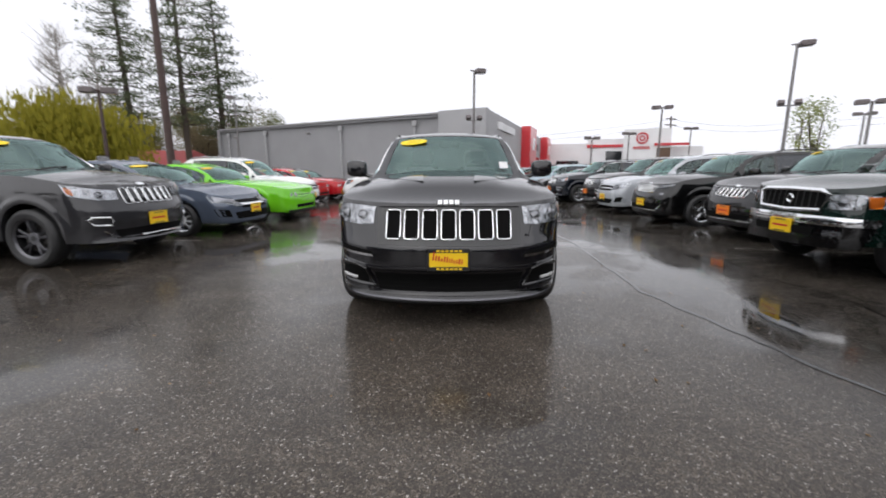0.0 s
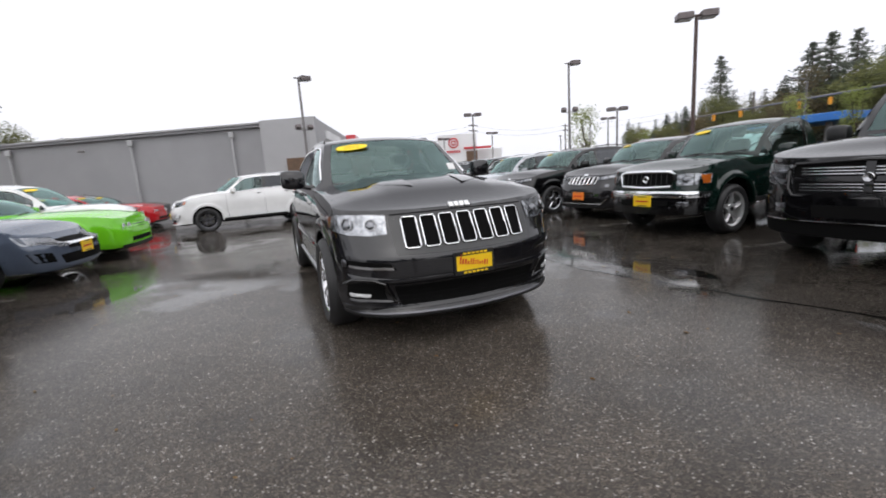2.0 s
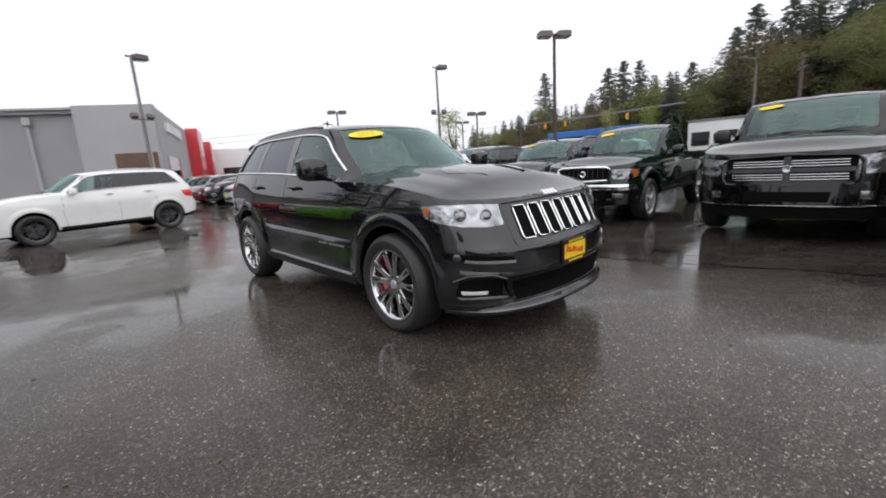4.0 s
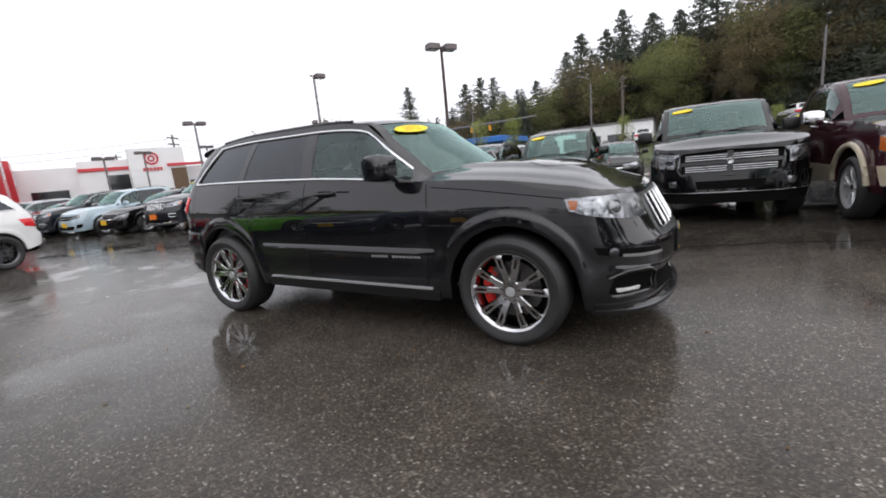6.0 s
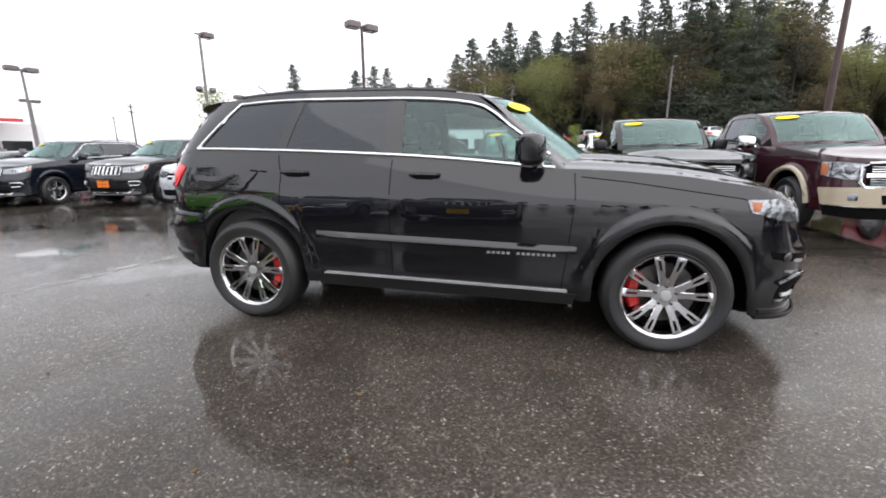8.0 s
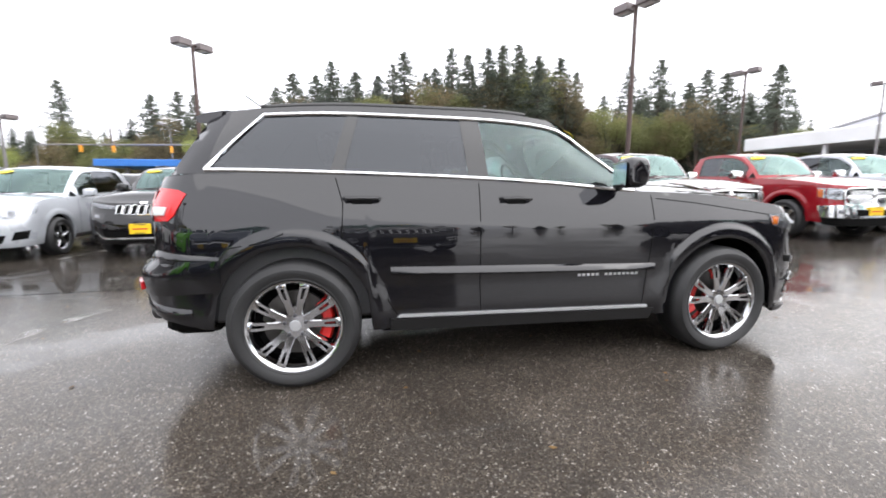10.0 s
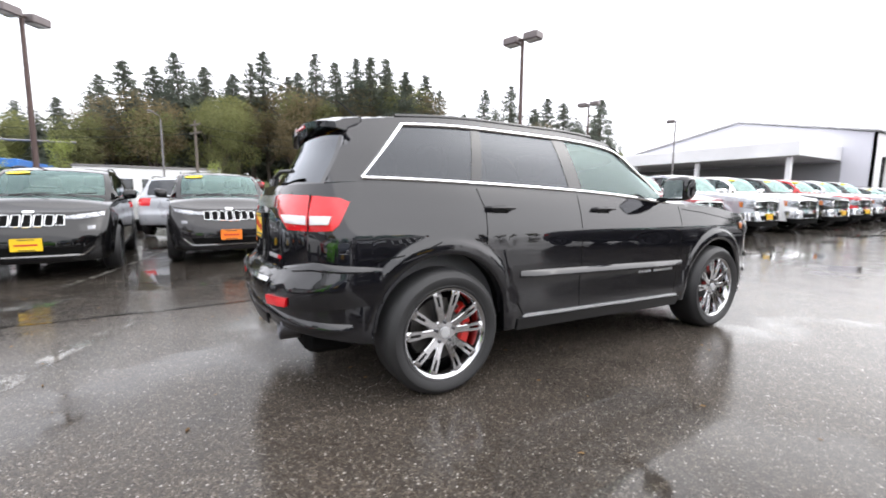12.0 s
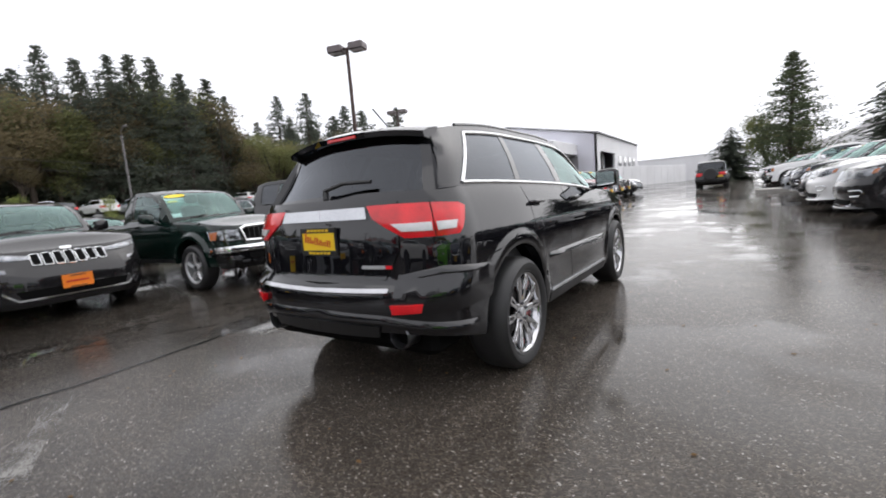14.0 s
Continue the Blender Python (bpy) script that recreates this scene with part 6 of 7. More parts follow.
def grey_building():
    root = tagged(new("showroom"), "long grey stucco showroom with red entrance panels", "building")
    c, s_, l_ = Vector((2.4, 23.5)), Vector((-.8, 25.25)), Vector((-23.2, 37.7))
    far = Vector((13.9, 57.7))
    f = (l_ - s_).normalized()
    inn = Vector((-f.y, f.x)) * -1
    slab(l_ + inn * .25, s_ + inn * .25, .4, -1, 4.82, "wall", WALL, root)
    slab(l_ + inn * .1 - f * .2, s_ + inn * .1, .6, 4.82, 4.92, "parapet", WALL2, root)
    slab(s_, c, .4, 1.9 + .55, 4.98, "wall", WALL2, root)
    slab(s_, s_.lerp(c, .42), .4, -1, 2.45, "wall", WALL2, root)
    slab(s_.lerp(c, .42), s_.lerp(c, .97) , -.06, -1, 2.5, "door_recess", BROWN, root)
    slab(s_.lerp(c, .97), c, .4, -1, 2.45, "wall", WALL2, root)
    slab(c, far, .4, -1.5, 4.95, "wall", WALL2, root)
    slab(far, far + Vector((-20, 12)), .4, -1.5, 4.95, "wall", WALL2, root)
    slab(l_, l_ + Vector((8, 16)), -.4, -1.5, 4.8, "wall", WALL, root)
    roof_pts = [l_, s_, c, far, far + Vector((-20, 12)), l_ + Vector((8, 16))]
    part("roof", ([(p.x, p.y, 4.6) for p in roof_pts], [tuple(range(6))]), GALV, root)
    d = (far - c).normalized()
    for s0, s1, out_, z1 in ((14.5, 19.0, -.9, 5.1), (30, 34.5, -.9, 5.1)):
        slab(c + d * s0, c + d * s1, out_, -1, z1, "entrance_panel", RED, root, "red entrance panel")
        slab(c + d * (s0 + 1.6), c + d * (s1 - 1.6), out_ - .05, 2.9, 4.1, "sign_shape", WHITE, root)
    sign_bars(c + d * 3.5, c + d * 10.5, 3.9, .6, 9, -.12, WHITE, root)
    sign_bars(c + d * 22, c + d * 27, 3.2, .8, 5, -.12, M["dark_ink"], root)
    slab(c + d * 2.5, c + d * 7.5, -.05, -.2, 2.4, "window", DARKGLASS, root)
    slab(c + d * 20.5, c + d * 29, -.05, -.4, 2.4, "window", DARKGLASS, root)
    for k in (.08, .36, .72, .93):
        p = s_.lerp(l_, k) + inn * .02
        part("downspout", join(box(p.x - .06, p.x + .06, p.y - .06, p.y + .06, -.9, 4.1, .02), box(p.x - .16, p.x + .16, p.y - .14, p.y + .1, 4.05, 4.45, .03)), WALL2, root)
    for k in (.12, .5):
        p = l_.lerp(s_, k)
        part("wall_lamp", box(p.x - .15, p.x + .15, p.y - .4, p.y, 3.9, 4.05, .03), GALV, root)
    root.matrix_world = Matrix.Translation((0, 0, .3))


def far_showroom():
    """The white dealership beyond the grey one."""
    root = tagged(new("dealership"), "white dealership with a red stripe and tower sign", "building")
    e, a = Vector((0, -5.6)), radians(21)
    o = e + Vector((math.sin(a), math.cos(a))) * 62
    r = Vector((math.cos(a), -math.sin(a)))

    def at(az):
        return o + r * math.tan(radians(az) - a) * 62
    n = -Vector((math.sin(a), math.cos(a)))
    for az0, az1, z1, z0, mat, name, out_ in ((10.5, 17.6, 4.7, -2, WHITE, "wall", 0), (17.5, 21.8, 5.2, -2, WHITE, "wall", .6), (21.6, 26.6, 6.25, -2, WHITE, "sign_tower", 1.6), (26.5, 30, 4.1, -2, WHITE, "wall", .2),
                                              (17.5, 21.6, 4.45, 4.1, RED, "stripe", .75), (24.9, 28.4, 4.45, 4.15, RED, "stripe", 1.8), (19.7, 21.5, 3.6, -1, DARKGLASS, "window", .7), (25.2, 26.6, 3.9, -1, BROWN, "entrance", 1.75),
                                              (13.8, 16.5, 2.4, .8, DARKGLASS, "window", .1), (27.0, 29, 2.4, .2, DARKGLASS, "window", .3)):
        p, q = at(az0) + n * out_, at(az1) + n * out_
        slab(p, q, .5 if out_ < .1 else .8, z0, z1, name, mat, root)
    p = at(23.6) + n * 1.68
    face = Matrix.Translation((p.x, p.y, 5.1)) @ pose(0, 0, 0, 90, 0, math.degrees(-a))
    part("sign_shape", moved(lathe([(.52, 0), (.56, .05), (.68, .05), (.72, 0)], 28, "z", False), face), RED, root, "red ring sign shape")
    part("sign_shape", moved(lathe([(.2, 0), (.23, .05), (.33, .05), (.36, 0)], 24, "z", False), face), RED, root)
    sign_bars(at(22.7) + n * 1.62, at(24.5) + n * 1.62, 3.75, .38, 6, -.08, RED, root, 3)


def service_building():
    """The pale gabled building at the south end with its canopy."""
    root = tagged(new("service_building"), "pale gabled metal building with a flat canopy", "building")
    x0, xm, x1, y0, y1 = 11.0, 22.5, 36.0, -50.0, -78.0
    g, za, zm, zb = .2, 6.9, 9.2, 6.6
    v = [(x0, y0, g), (x1, y0, g), (x1, y0, zb), (xm, y0, zm), (x0, y0, za)]
    v += [(x, y1, z) for x, y, z in v]
    part("wall", (v, [(0, 1, 2, 3, 4), (9, 8, 7, 6, 5), (1, 6, 7, 2)]), LILAC, root, "", 0)
    part("roof", ([(x0 - .3, y0 + .4, za + .0), (xm, y0 + .4, zm + .06), (x1 + .3, y0 + .4, zb), (x0 - .3, y1, za), (xm, y1, zm + .06), (x1 + .3, y1, zb), (x0 - .3, y0 + .4, za + .15), (xm, y0 + .4, zm + .22), (x1 + .3, y0 + .4, zb + .15), (x0 - .3, y1, za + .15), (xm, y1, zm + .22), (x1 + .3, y1, zb + .15)],
                  [(0, 1, 4, 3), (1, 2, 5, 4), (6, 9, 10, 7), (7, 10, 11, 8), (0, 6, 7, 1), (1, 7, 8, 2), (0, 3, 9, 6)]), WALL2, root, "", 0)
    # west flank with an open bay
    slab((x0, y0), (x0, -52), .3, g, za, "wall", WHITE, root)
    slab((x0, -52), (x0, -60), .3, 4.9, za, "wall", WHITE, root)
    slab((x0, -60), (x0, y1), .3, g, za, "wall", WHITE, root)
    slab((x0 + 1.5, -52), (x0 + 1.5, -60), .1, g, 4.9, "bay_wall", WHITE, root)
    slab((x0 + .05, -51.6), (x0 + .05, -52.4), -.1, g, 4.8, "bay_door", M["under"], root)
    for i in range(4):
        slab((x0 - .02, -62 - 3.6 * i), (x0 - .02, -64 - 3.6 * i), -.05, 3.2, 4.6, "window", DARKGLASS, root)
    part("canopy", box(13.3, 37, -49.9, -41.0, 4.5, 5.82, .06), WHITE, root, "flat white canopy")
    for x in (14.2, 22, 29, 36):
        part("column", box(x - .18, x + .18, -41.9, -41.5, g - .6, 4.51, .03), WHITE, root)
    # grey sheet before the pale wall: the canopy's shade put into its colour
    part("shade_wall", box(13.3, 37, -49.98, -49.9, g, 4.4), WALL, root)
    root.matrix_world = Matrix.Translation((0, 0, .55))
    fence = tagged(new("panel_fence"), "low white panel fence beside the service building", "fence")
    for i in range(9):
        part("fence_panel", moved(box(0, .1, -2.34, 0, .1, 3.4, .02), Matrix.Translation((9.2 - .62 * i, -56 - 2.3 * i, 0)) @ pose(0, 0, 0, 0, 0, -15)), WHITE, fence)


def plain_building(name, label, x0, x1, y0, y1, z0, z1, mat, trim=None, windows=0):
    root = tagged(new(name), label, "building")
    part("wall", box(x0, x1, y0, y1, z0, z1, .02), mat, root, "", 0)
    part("parapet", box(x0 - .1, x1 + .1, y0 - .1, y1 + .1, z1, z1 + .25, .02), trim or mat, root, "", 0)
    for i in range(windows):
        w = (y1 - y0) / windows
        part("window", box(x0 - .06, x0 - .02, y0 + w * (i + .15), y0 + w * (i + .85), z0 + 1.2, z0 + 2.8), DARKGLASS, root, "", 0)
    return root


grey_building()
far_showroom()
service_building()
plain_building("warehouse", "long white warehouse in the distance", 0.0, 26, -125, -100, .5, 5.6, WHITE)
plain_building("warehouse", "white flat-roofed building behind the row", -34, -15, -95, -60, .4, 5.4, WHITE)
plain_building("shop_building", "low pale grey shop building across the road", 56, 66, 0, 14, .2, 4.2, WHITE, GALV, 5)
canopy = tagged(new("station_canopy"), "blue filling station canopy across the road", "canopy")
part("fascia", box(44, 54, 15, 26, 3.3, 4.0, .05), BLUE, canopy, "blue fascia")
for x, y in ((46, 17), (52, 17), (46, 24), (52, 24)):
    part("column", box(x - .2, x + .2, y - .2, y + .2, .1, 3.31, .03), GALV, canopy)
house = tagged(new("house"), "small house with a red gabled roof", "house")
part("wall", box(-40, -26, 36, 44, -1, 1.6, .02), WHITE, house, "", 0)
part("roof", ([(-40.6, 35.4, 1.5), (-25.4, 35.4, 1.5), (-25.4, 44.6, 1.5), (-40.6, 44.6, 1.5), (-39, 40, 3.3), (-27, 40, 3.3)], [(0, 1, 5, 4), (2, 3, 4, 5), (1, 2, 5), (3, 0, 4), (0, 3, 2, 1)]), ROOFRED, house, "", 0)


# ---- lamps, poles and wires ----
def lot_lamp(x, y, top, heads=2, turn=0, steel=None, floods=False, r=.085):
    g = lot_height(x, y)
    name = "lamp_post"
    root = tagged(new(name), "tall steel lot lamp with %s box head%s" % (("two", "s") if heads == 2 else ("one", "")), "street lamp", "lot lamps")
    root.matrix_world = pose(x, y, g, 0, 0, turn)
    h = top - g
    part("base", join(lathe([(.3, 0), (.3, .55), (.26, .62)], 20, "z"), box(-.2, .2, -.2, .2, .6, .64, .01)), CONCRETE, root)
    part("pole", tube([(0, 0, .6), (0, 0, h * .5), (0, 0, h - .05)], r, 10, [r, r * .9, r * .75]), steel or POLE, root)
    ys = (-.72, .14) if heads == 2 else (.1,)
    for k in ys:
        hd = part("lamp_head", join(box(k, k + .58, -.24, .24, h - .16, h + .1, .03)), HEAD, root)
        part("lens_panel", box(k + .05, k + .53, -.19, .19, h - .172, h - .158, .004), M["clear_lens"], hd)
    part("arm", box(-.25, .25, -.04, .04, h - .07, h + .0, .01), steel or POLE, root)
    if floods:
        z = h * .62
        part("flood_arm", box(-.5, .5, -.03, .03, z - .12, z - .06, .01), steel or POLE, root)
        for k in (-.5, .22):
            part("flood_lamp", moved(box(0, .3, -.13, .13, -.12, .12, .03), Matrix.Translation((k, 0, z + .06)) @ pose(0, 0, 0, -25)), HEAD, root)
    return root


lot_lamp(1.45, 20.8, 6.98, 1, 20, GALV, True)
lot_lamp(16.95, 16.8, 7.27, 1, -20, GALV, True)
lot_lamp(14.95, 7.0, 6.53, 2, -35)
lot_lamp(9.55, -7.85, 6.98, 2, 17)
lot_lamp(17.6, -20.5, 7.6, 2, 17)
lot_lamp(19.1, -32.8, 7.9, 1, 40, GALV)
lot_lamp(15.8, 27.5, 5.8, 2, -15, GALV)
lot_lamp(23.1, 19.0, 4.9, 2, -30, GALV)
lot_lamp(-17.1, 29.4, 6.95, 1, 160, GALV)
lot_lamp(-10.9, 11.2, 8.2, 2, 60, None, False, .15)
lot_lamp(-16.2, 14.7, 4.9, 2, 20)
lot_lamp(26, 42, 5.6, 2, 0, GALV)
lot_lamp(19, 41, 5.0, 2, 10, GALV)
lot_lamp(13.5, 36, 4.2, 2, 0, GALV)
lot_lamp(33, 30, 5.6, 2, -30, GALV)


def utility_pole(x, y, h, arms=1):
    g = lot_height(x, y)
    root = tagged(new("utility_pole"), "grey wooden utility pole with a crossarm", "utility pole", "utility poles")
    root.matrix_world = pose(x, y, g, 0, 0, 25)
    part("pole", tube([(0, 0, 0), (0, 0, h)], .15, 8, [.17, .11]), TIMBER, root)
    for i in range(arms):
        part("crossarm", box(-1.1, 1.1, -.06, .06, h - .5 - .8 * i, h - .36 - .8 * i, .01), TIMBER, root)


POLES = [(30.5, 55.5, 9.0), (52, 60, 9.0), (47, 2.5, 8.6), (60, 32, 9.2), (75, 90, 9.5), (34, 78, 8.5)]
for x, y, h in POLES:
    utility_pole(x, y, h, 2)


def cable(a, b, sag, r=.018):
    a, b = Vector(a), Vector(b)
    pts = [a.lerp(b, i / 16) - Vector((0, 0, sag * 4 * (i / 16) * (1 - i / 16))) for i in range(17)]
    tagged(part("cable", tube(pts, r, 5), M["black"]), "thin dark overhead cable between poles", "cable", "overhead cables")


for dz in (0, -.8):
    cable((30.5, 55.5, 8.0 + dz), (52, 60, 8.2 + dz), .8)
    cable((52, 60, 8.2 + dz), (60, 32, 8.6 + dz), .8)
    cable((60, 32, 8.6 + dz), (47, 2.5, 8.2 + dz), .9)
    cable((30.5, 55.5, 8.0 + dz), (-5, 80, 7.4 + dz), 1.0)
    cable((47, 2.5, 8.2 + dz), (50, -40, 8.2 + dz), 1.2)


def street_light(x, y, h, turn):
    g = lot_height(x, y)
    root = tagged(new("street_lamp"), "grey curved-arm street lamp across the road", "street lamp")
    root.matrix_world = pose(x, y, g, 0, 0, turn)
    part("pole", tube([(0, 0, 0), (0, 0, h - .6), (.25, 0, h - .1), (1.6, 0, h)], .08, 8, [.11, .08, .06, .05]), GALV, root)
    part("lamp_head", box(1.5, 2.2, -.13, .13, h - .08, h + .06, .03), GALV, root)


street_light(44, 5.2, 8.4, 160)
street_light(44, -13, 9.6, 170)
street_light(52, 22, 8.4, 170)
signals = tagged(new("traffic_signal"), "mast arm with yellow traffic signals", "traffic light")
part("mast", tube([(48, 33, 0), (48, 33, 5.6), (48, 12, 5.9)], .09, 8), GALV, signals)
for y in (18, 20.5, 26, 29):
    part("signal_head", box(47.85, 48.15, y - .13, y + .13, 4.9, 5.6, .04), material("signal_yellow", (.75, .3, .02), .5), signals)


# ---- trees ----
def leaf_material(name, a, b):
    m = bpy.data.materials.new(name)
    m.use_nodes = True
    n, l = m.node_tree.nodes, m.node_tree.links
    bs = n["Principled BSDF"]
    geo, inf, rp, ad = n.new("ShaderNodeNewGeometry"), n.new("ShaderNodeObjectInfo"), n.new("ShaderNodeValToRGB"), n.new("ShaderNodeMath")
    ad.operation = "MULTIPLY_ADD"
    ad.inputs[1].default_value = .6
    sc = n.new("ShaderNodeMath")
    sc.operation = "MULTIPLY"
    sc.inputs[1].default_value = .4
    rp.color_ramp.elements[0].color, rp.color_ramp.elements[1].color = (*a, 1), (*b, 1)
    l.new(inf.outputs["Random"], sc.inputs[0])
    l.new(geo.outputs["Random Per Island"], ad.inputs[0])
    l.new(sc.outputs[0], ad.inputs[2])
    l.new(ad.outputs[0], rp.inputs["Fac"])
    l.new(rp.outputs[0], bs.inputs["Base Color"])
    bs.inputs["Roughness"].default_value = .7
    bs.inputs["Specular IOR Level"].default_value = .2
    tl, mx = n.new("ShaderNodeBsdfTranslucent"), n.new("ShaderNodeMixShader")
    mx.inputs[0].default_value = .45
    l.new(rp.outputs[0], tl.inputs["Color"])
    l.new(bs.outputs[0], mx.inputs[1])
    l.new(tl.outputs[0], mx.inputs[2])
    l.new(mx.outputs[0], n["Material Output"].inputs["Surface"])
    return m


FIR = leaf_material("fir_needles", (.07, .088, .072), (.145, .16, .125))
SPRING = leaf_material("spring_leaves", (.12, .13, .06), (.28, .29, .12))
BROWNLEAF = leaf_material("budding_twigs", (.11, .094, .06), (.25, .2, .11))
WILLOW = leaf_material("willow_leaves", (.17, .17, .02), (.36, .32, .04))
LIME = leaf_material("lime_leaves", (.16, .2, .05), (.4, .44, .16))
BARK = material("bark", (.06, .045, .035), .9, vary=.35, scale=3, bump=.01, bump_scale=20)
PALEBARK = material("pale_bark", (.3, .28, .26), .9, vary=.3, scale=3)


def conifer_mesh(seed, h=1.0, base=.08, width=.17, levels=34, gap=0.0):
    r = random.Random(seed)
    v, f = [], []
    for k in range(levels):
        t = (k + r.uniform(-.3, .3)) / levels
        z = h * (base + (1 - base) * t)
        rad = h * width * (1 - max(t, 0)) ** .62 * r.uniform(.75, 1.15) + .006 * h
        n = 12 if t < .8 else 6
        ph = r.uniform(0, 6.3)
        for j in range(n):
            if r.random() < gap:
                continue
            a = ph + 2 * math.pi * j / n + r.uniform(-.25, .25)
            L_ = rad * r.uniform(.65, 1.15)
            c, s_ = math.cos(a), math.sin(a)
            droop = L_ * r.uniform(.25, .55)
            for q in range(6):
                u = (q + 1) / 6
                w = L_ * .19 * (1.15 - u * .75) * r.uniform(.6, 1.3)
                px, py, pz = c * L_ * u, s_ * L_ * u, z - droop * u ** 1.5
                bx, by, bz = c * L_ * (u - .24), s_ * L_ * (u - .24), z - droop * max(u - .24, 0) ** 1.5
                for e in (-1, 1):
                    i = len(v)
                    lift = r.uniform(-.02, .05) * h * .3
                    v += [(bx, by, bz), (px, py, pz), (px - s_ * w * e - c * w * .3, py + c * w * e - s_ * w * .3, pz - w * r.uniform(.15, .5) + lift)]
                    f.append((i, i + 1, i + 2))
    return v, f


def crown_mesh(seed, h, rad, low, n, size, droop=0.0, lumps=9):
    """Leaf clumps in an uneven crown of several lobes."""
    r = random.Random(seed)
    lobes = [(Vector((r.uniform(-.6, .6) * rad, r.uniform(-.6, .6) * rad, low + (h - low) * r.uniform(.2, .85))), rad * r.uniform(.35, .6)) for _ in range(lumps)]
    v, f = [], []
    for _ in range(n):
        c, q = r.choice(lobes)
        d = Vector((r.gauss(0, 1), r.gauss(0, 1), r.gauss(0, 1))).normalized() * q * r.uniform(.45, 1.08)
        d.z *= .95
        p = c + d
        if droop:
            p.z -= droop * r.random() * (p - Vector((0, 0, p.z))).length / rad
        p.z = max(p.z, low * .3)
        a = Vector((r.gauss(0, 1), r.gauss(0, 1), r.gauss(0, .6))).normalized() * size * r.uniform(.5, 1.2)
        b = a.cross(Vector((r.gauss(0, 1), r.gauss(0, 1), r.gauss(0, 1)))).normalized() * size * r.uniform(.3, .7)
        if droop:
            a, b = Vector((0, 0, -size * r.uniform(.8, 2.2))), Vector((r.gauss(0, 1), r.gauss(0, 1), 0)).normalized() * size * .3
        i = len(v)
        v += [p - a * .5, p + b * .5, p + a * .5, p - b * .5]
        f.append((i, i + 1, i + 2, i + 3))
    return v, f, lobes


def conifer(seed, label, width=.17, base=.08, gap=.05, levels=34, mat=None):
    root = tagged(new("conifer"), label, "tree", "hillside trees")
    part("trunk", tube([(0, 0, 0), (0, 0, .5), (0, 0, .99)], .012, 7, [.016, .01, .002]), BARK, root)
    part("crown", conifer_mesh(seed, 1.0, base, width, levels, gap), mat or FIR, root, "", 0)
    return root


def broadleaf(seed, label, mat, n=2600, size=.028, droop=0.0, rad=.32, low=.22, bark=None, name="tree"):
    root = tagged(new(name), label, "tree", "hillside trees")
    v, f, lobes = crown_mesh(seed, .95, rad, low, n, size, droop)
    part("trunk", join(tube([(0, 0, 0), (.005, 0, low), (0, .01, .55)], .02, 7, [.022, .016, .008]),
                       *[tube([(0, 0, low * r_), c * .5 + Vector((0, 0, low * .45)), c], .008, 5, [.011, .007, .003]) for (c, q), r_ in zip(lobes, (.7, .8, .9, 1, 1.1, 1.2, 1.3, 1.4, 1.5))]), bark or BARK, root)
    part("crown", (v, f), mat, root, "", 0)
    return root


def pine_tree(seed, label, mat, name="pine", group="pines", count=64, low=.26, reach=.15, power=.55, sink=0.0, dense=900, size=1.0):
    """A needle tree: limbs round a straight trunk, each with a flat pad of needle tufts."""
    r = random.Random(seed)
    root = tagged(new(name), label, "tree", group)
    limbs = [tube([(0, 0, 0), (.006, 0, .4), (-.004, .004, .75), (0, 0, .99)], .012, 8, [.015, .011, .006, .001])]
    v, f = [], []
    for k in range(count):
        t = (k + r.random()) / count
        z = low + (.98 - low) * t
        L_ = (reach * (1 - t) ** power + .015) * r.uniform(.35, 1.3) * (.6 + .4 * min(t * 5, 1))
        a = k * 2.4 + r.uniform(-.5, .5)
        tip = Vector((math.cos(a) * L_, math.sin(a) * L_, z + L_ * (r.uniform(-.1, .3) - sink)))
        root_p = Vector((0, 0, z))
        limbs.append(tube([root_p, root_p.lerp(tip, .5) - Vector((0, 0, .006)), tip], .003, 4, [.0035, .002, .0008]))
        for q in range(int(26 + dense * L_)):
            c = root_p.lerp(tip, r.uniform(.3, 1.05) ** .8)
            w = L_ * .17 + .006
            p = c + Vector((r.gauss(0, w), r.gauss(0, w), r.gauss(0, w * .35) + .004))
            d = Vector((r.gauss(0, 1), r.gauss(0, 1), r.gauss(0, .7) + .3)).normalized() * r.uniform(.007, .017) * size
            e = d.cross(Vector((r.gauss(0, 1), r.gauss(0, 1), r.gauss(0, 1)))).normalized() * r.uniform(.002, .004) * size
            i = len(v)
            v += [p - e, p + e, p + d]
            f.append((i, i + 1, i + 2))
    part("trunk", join(*limbs), BARK, root)
    part("crown", (v, f), mat, root, "", 0)
    return root


def bare_tree(seed, label):
    root = tagged(new("bare_tree"), label, "tree")
    r = random.Random(seed)
    part("trunk", tube([(0, 0, 0), (.01, 0, .5), (0, .01, 1)], .012, 6, [.013, .008, .002]), PALEBARK, root)
    tw = []
    for i in range(70):
        z = r.uniform(.2, .95)
        a = r.uniform(0, 6.3)
        L_ = .26 * (1.1 - z)
        p = Vector((math.cos(a) * L_, math.sin(a) * L_, z + L_ * .9))
        tw.append(tube([(0, 0, z), p * .5 + Vector((0, 0, z * .5 - .01)), p], .003, 4, [.004, .0025, .001]))
        for k in range(4):
            q = Vector((0, 0, z)).lerp(p, r.uniform(.35, .95))
            tw.append(tube([q, q + Vector((r.uniform(-.06, .06), r.uniform(-.06, .06), r.uniform(.03, .1)))], .002, 3, [.0022, .0008]))
    part("branch", join(*tw), PALEBARK, root)
    return root


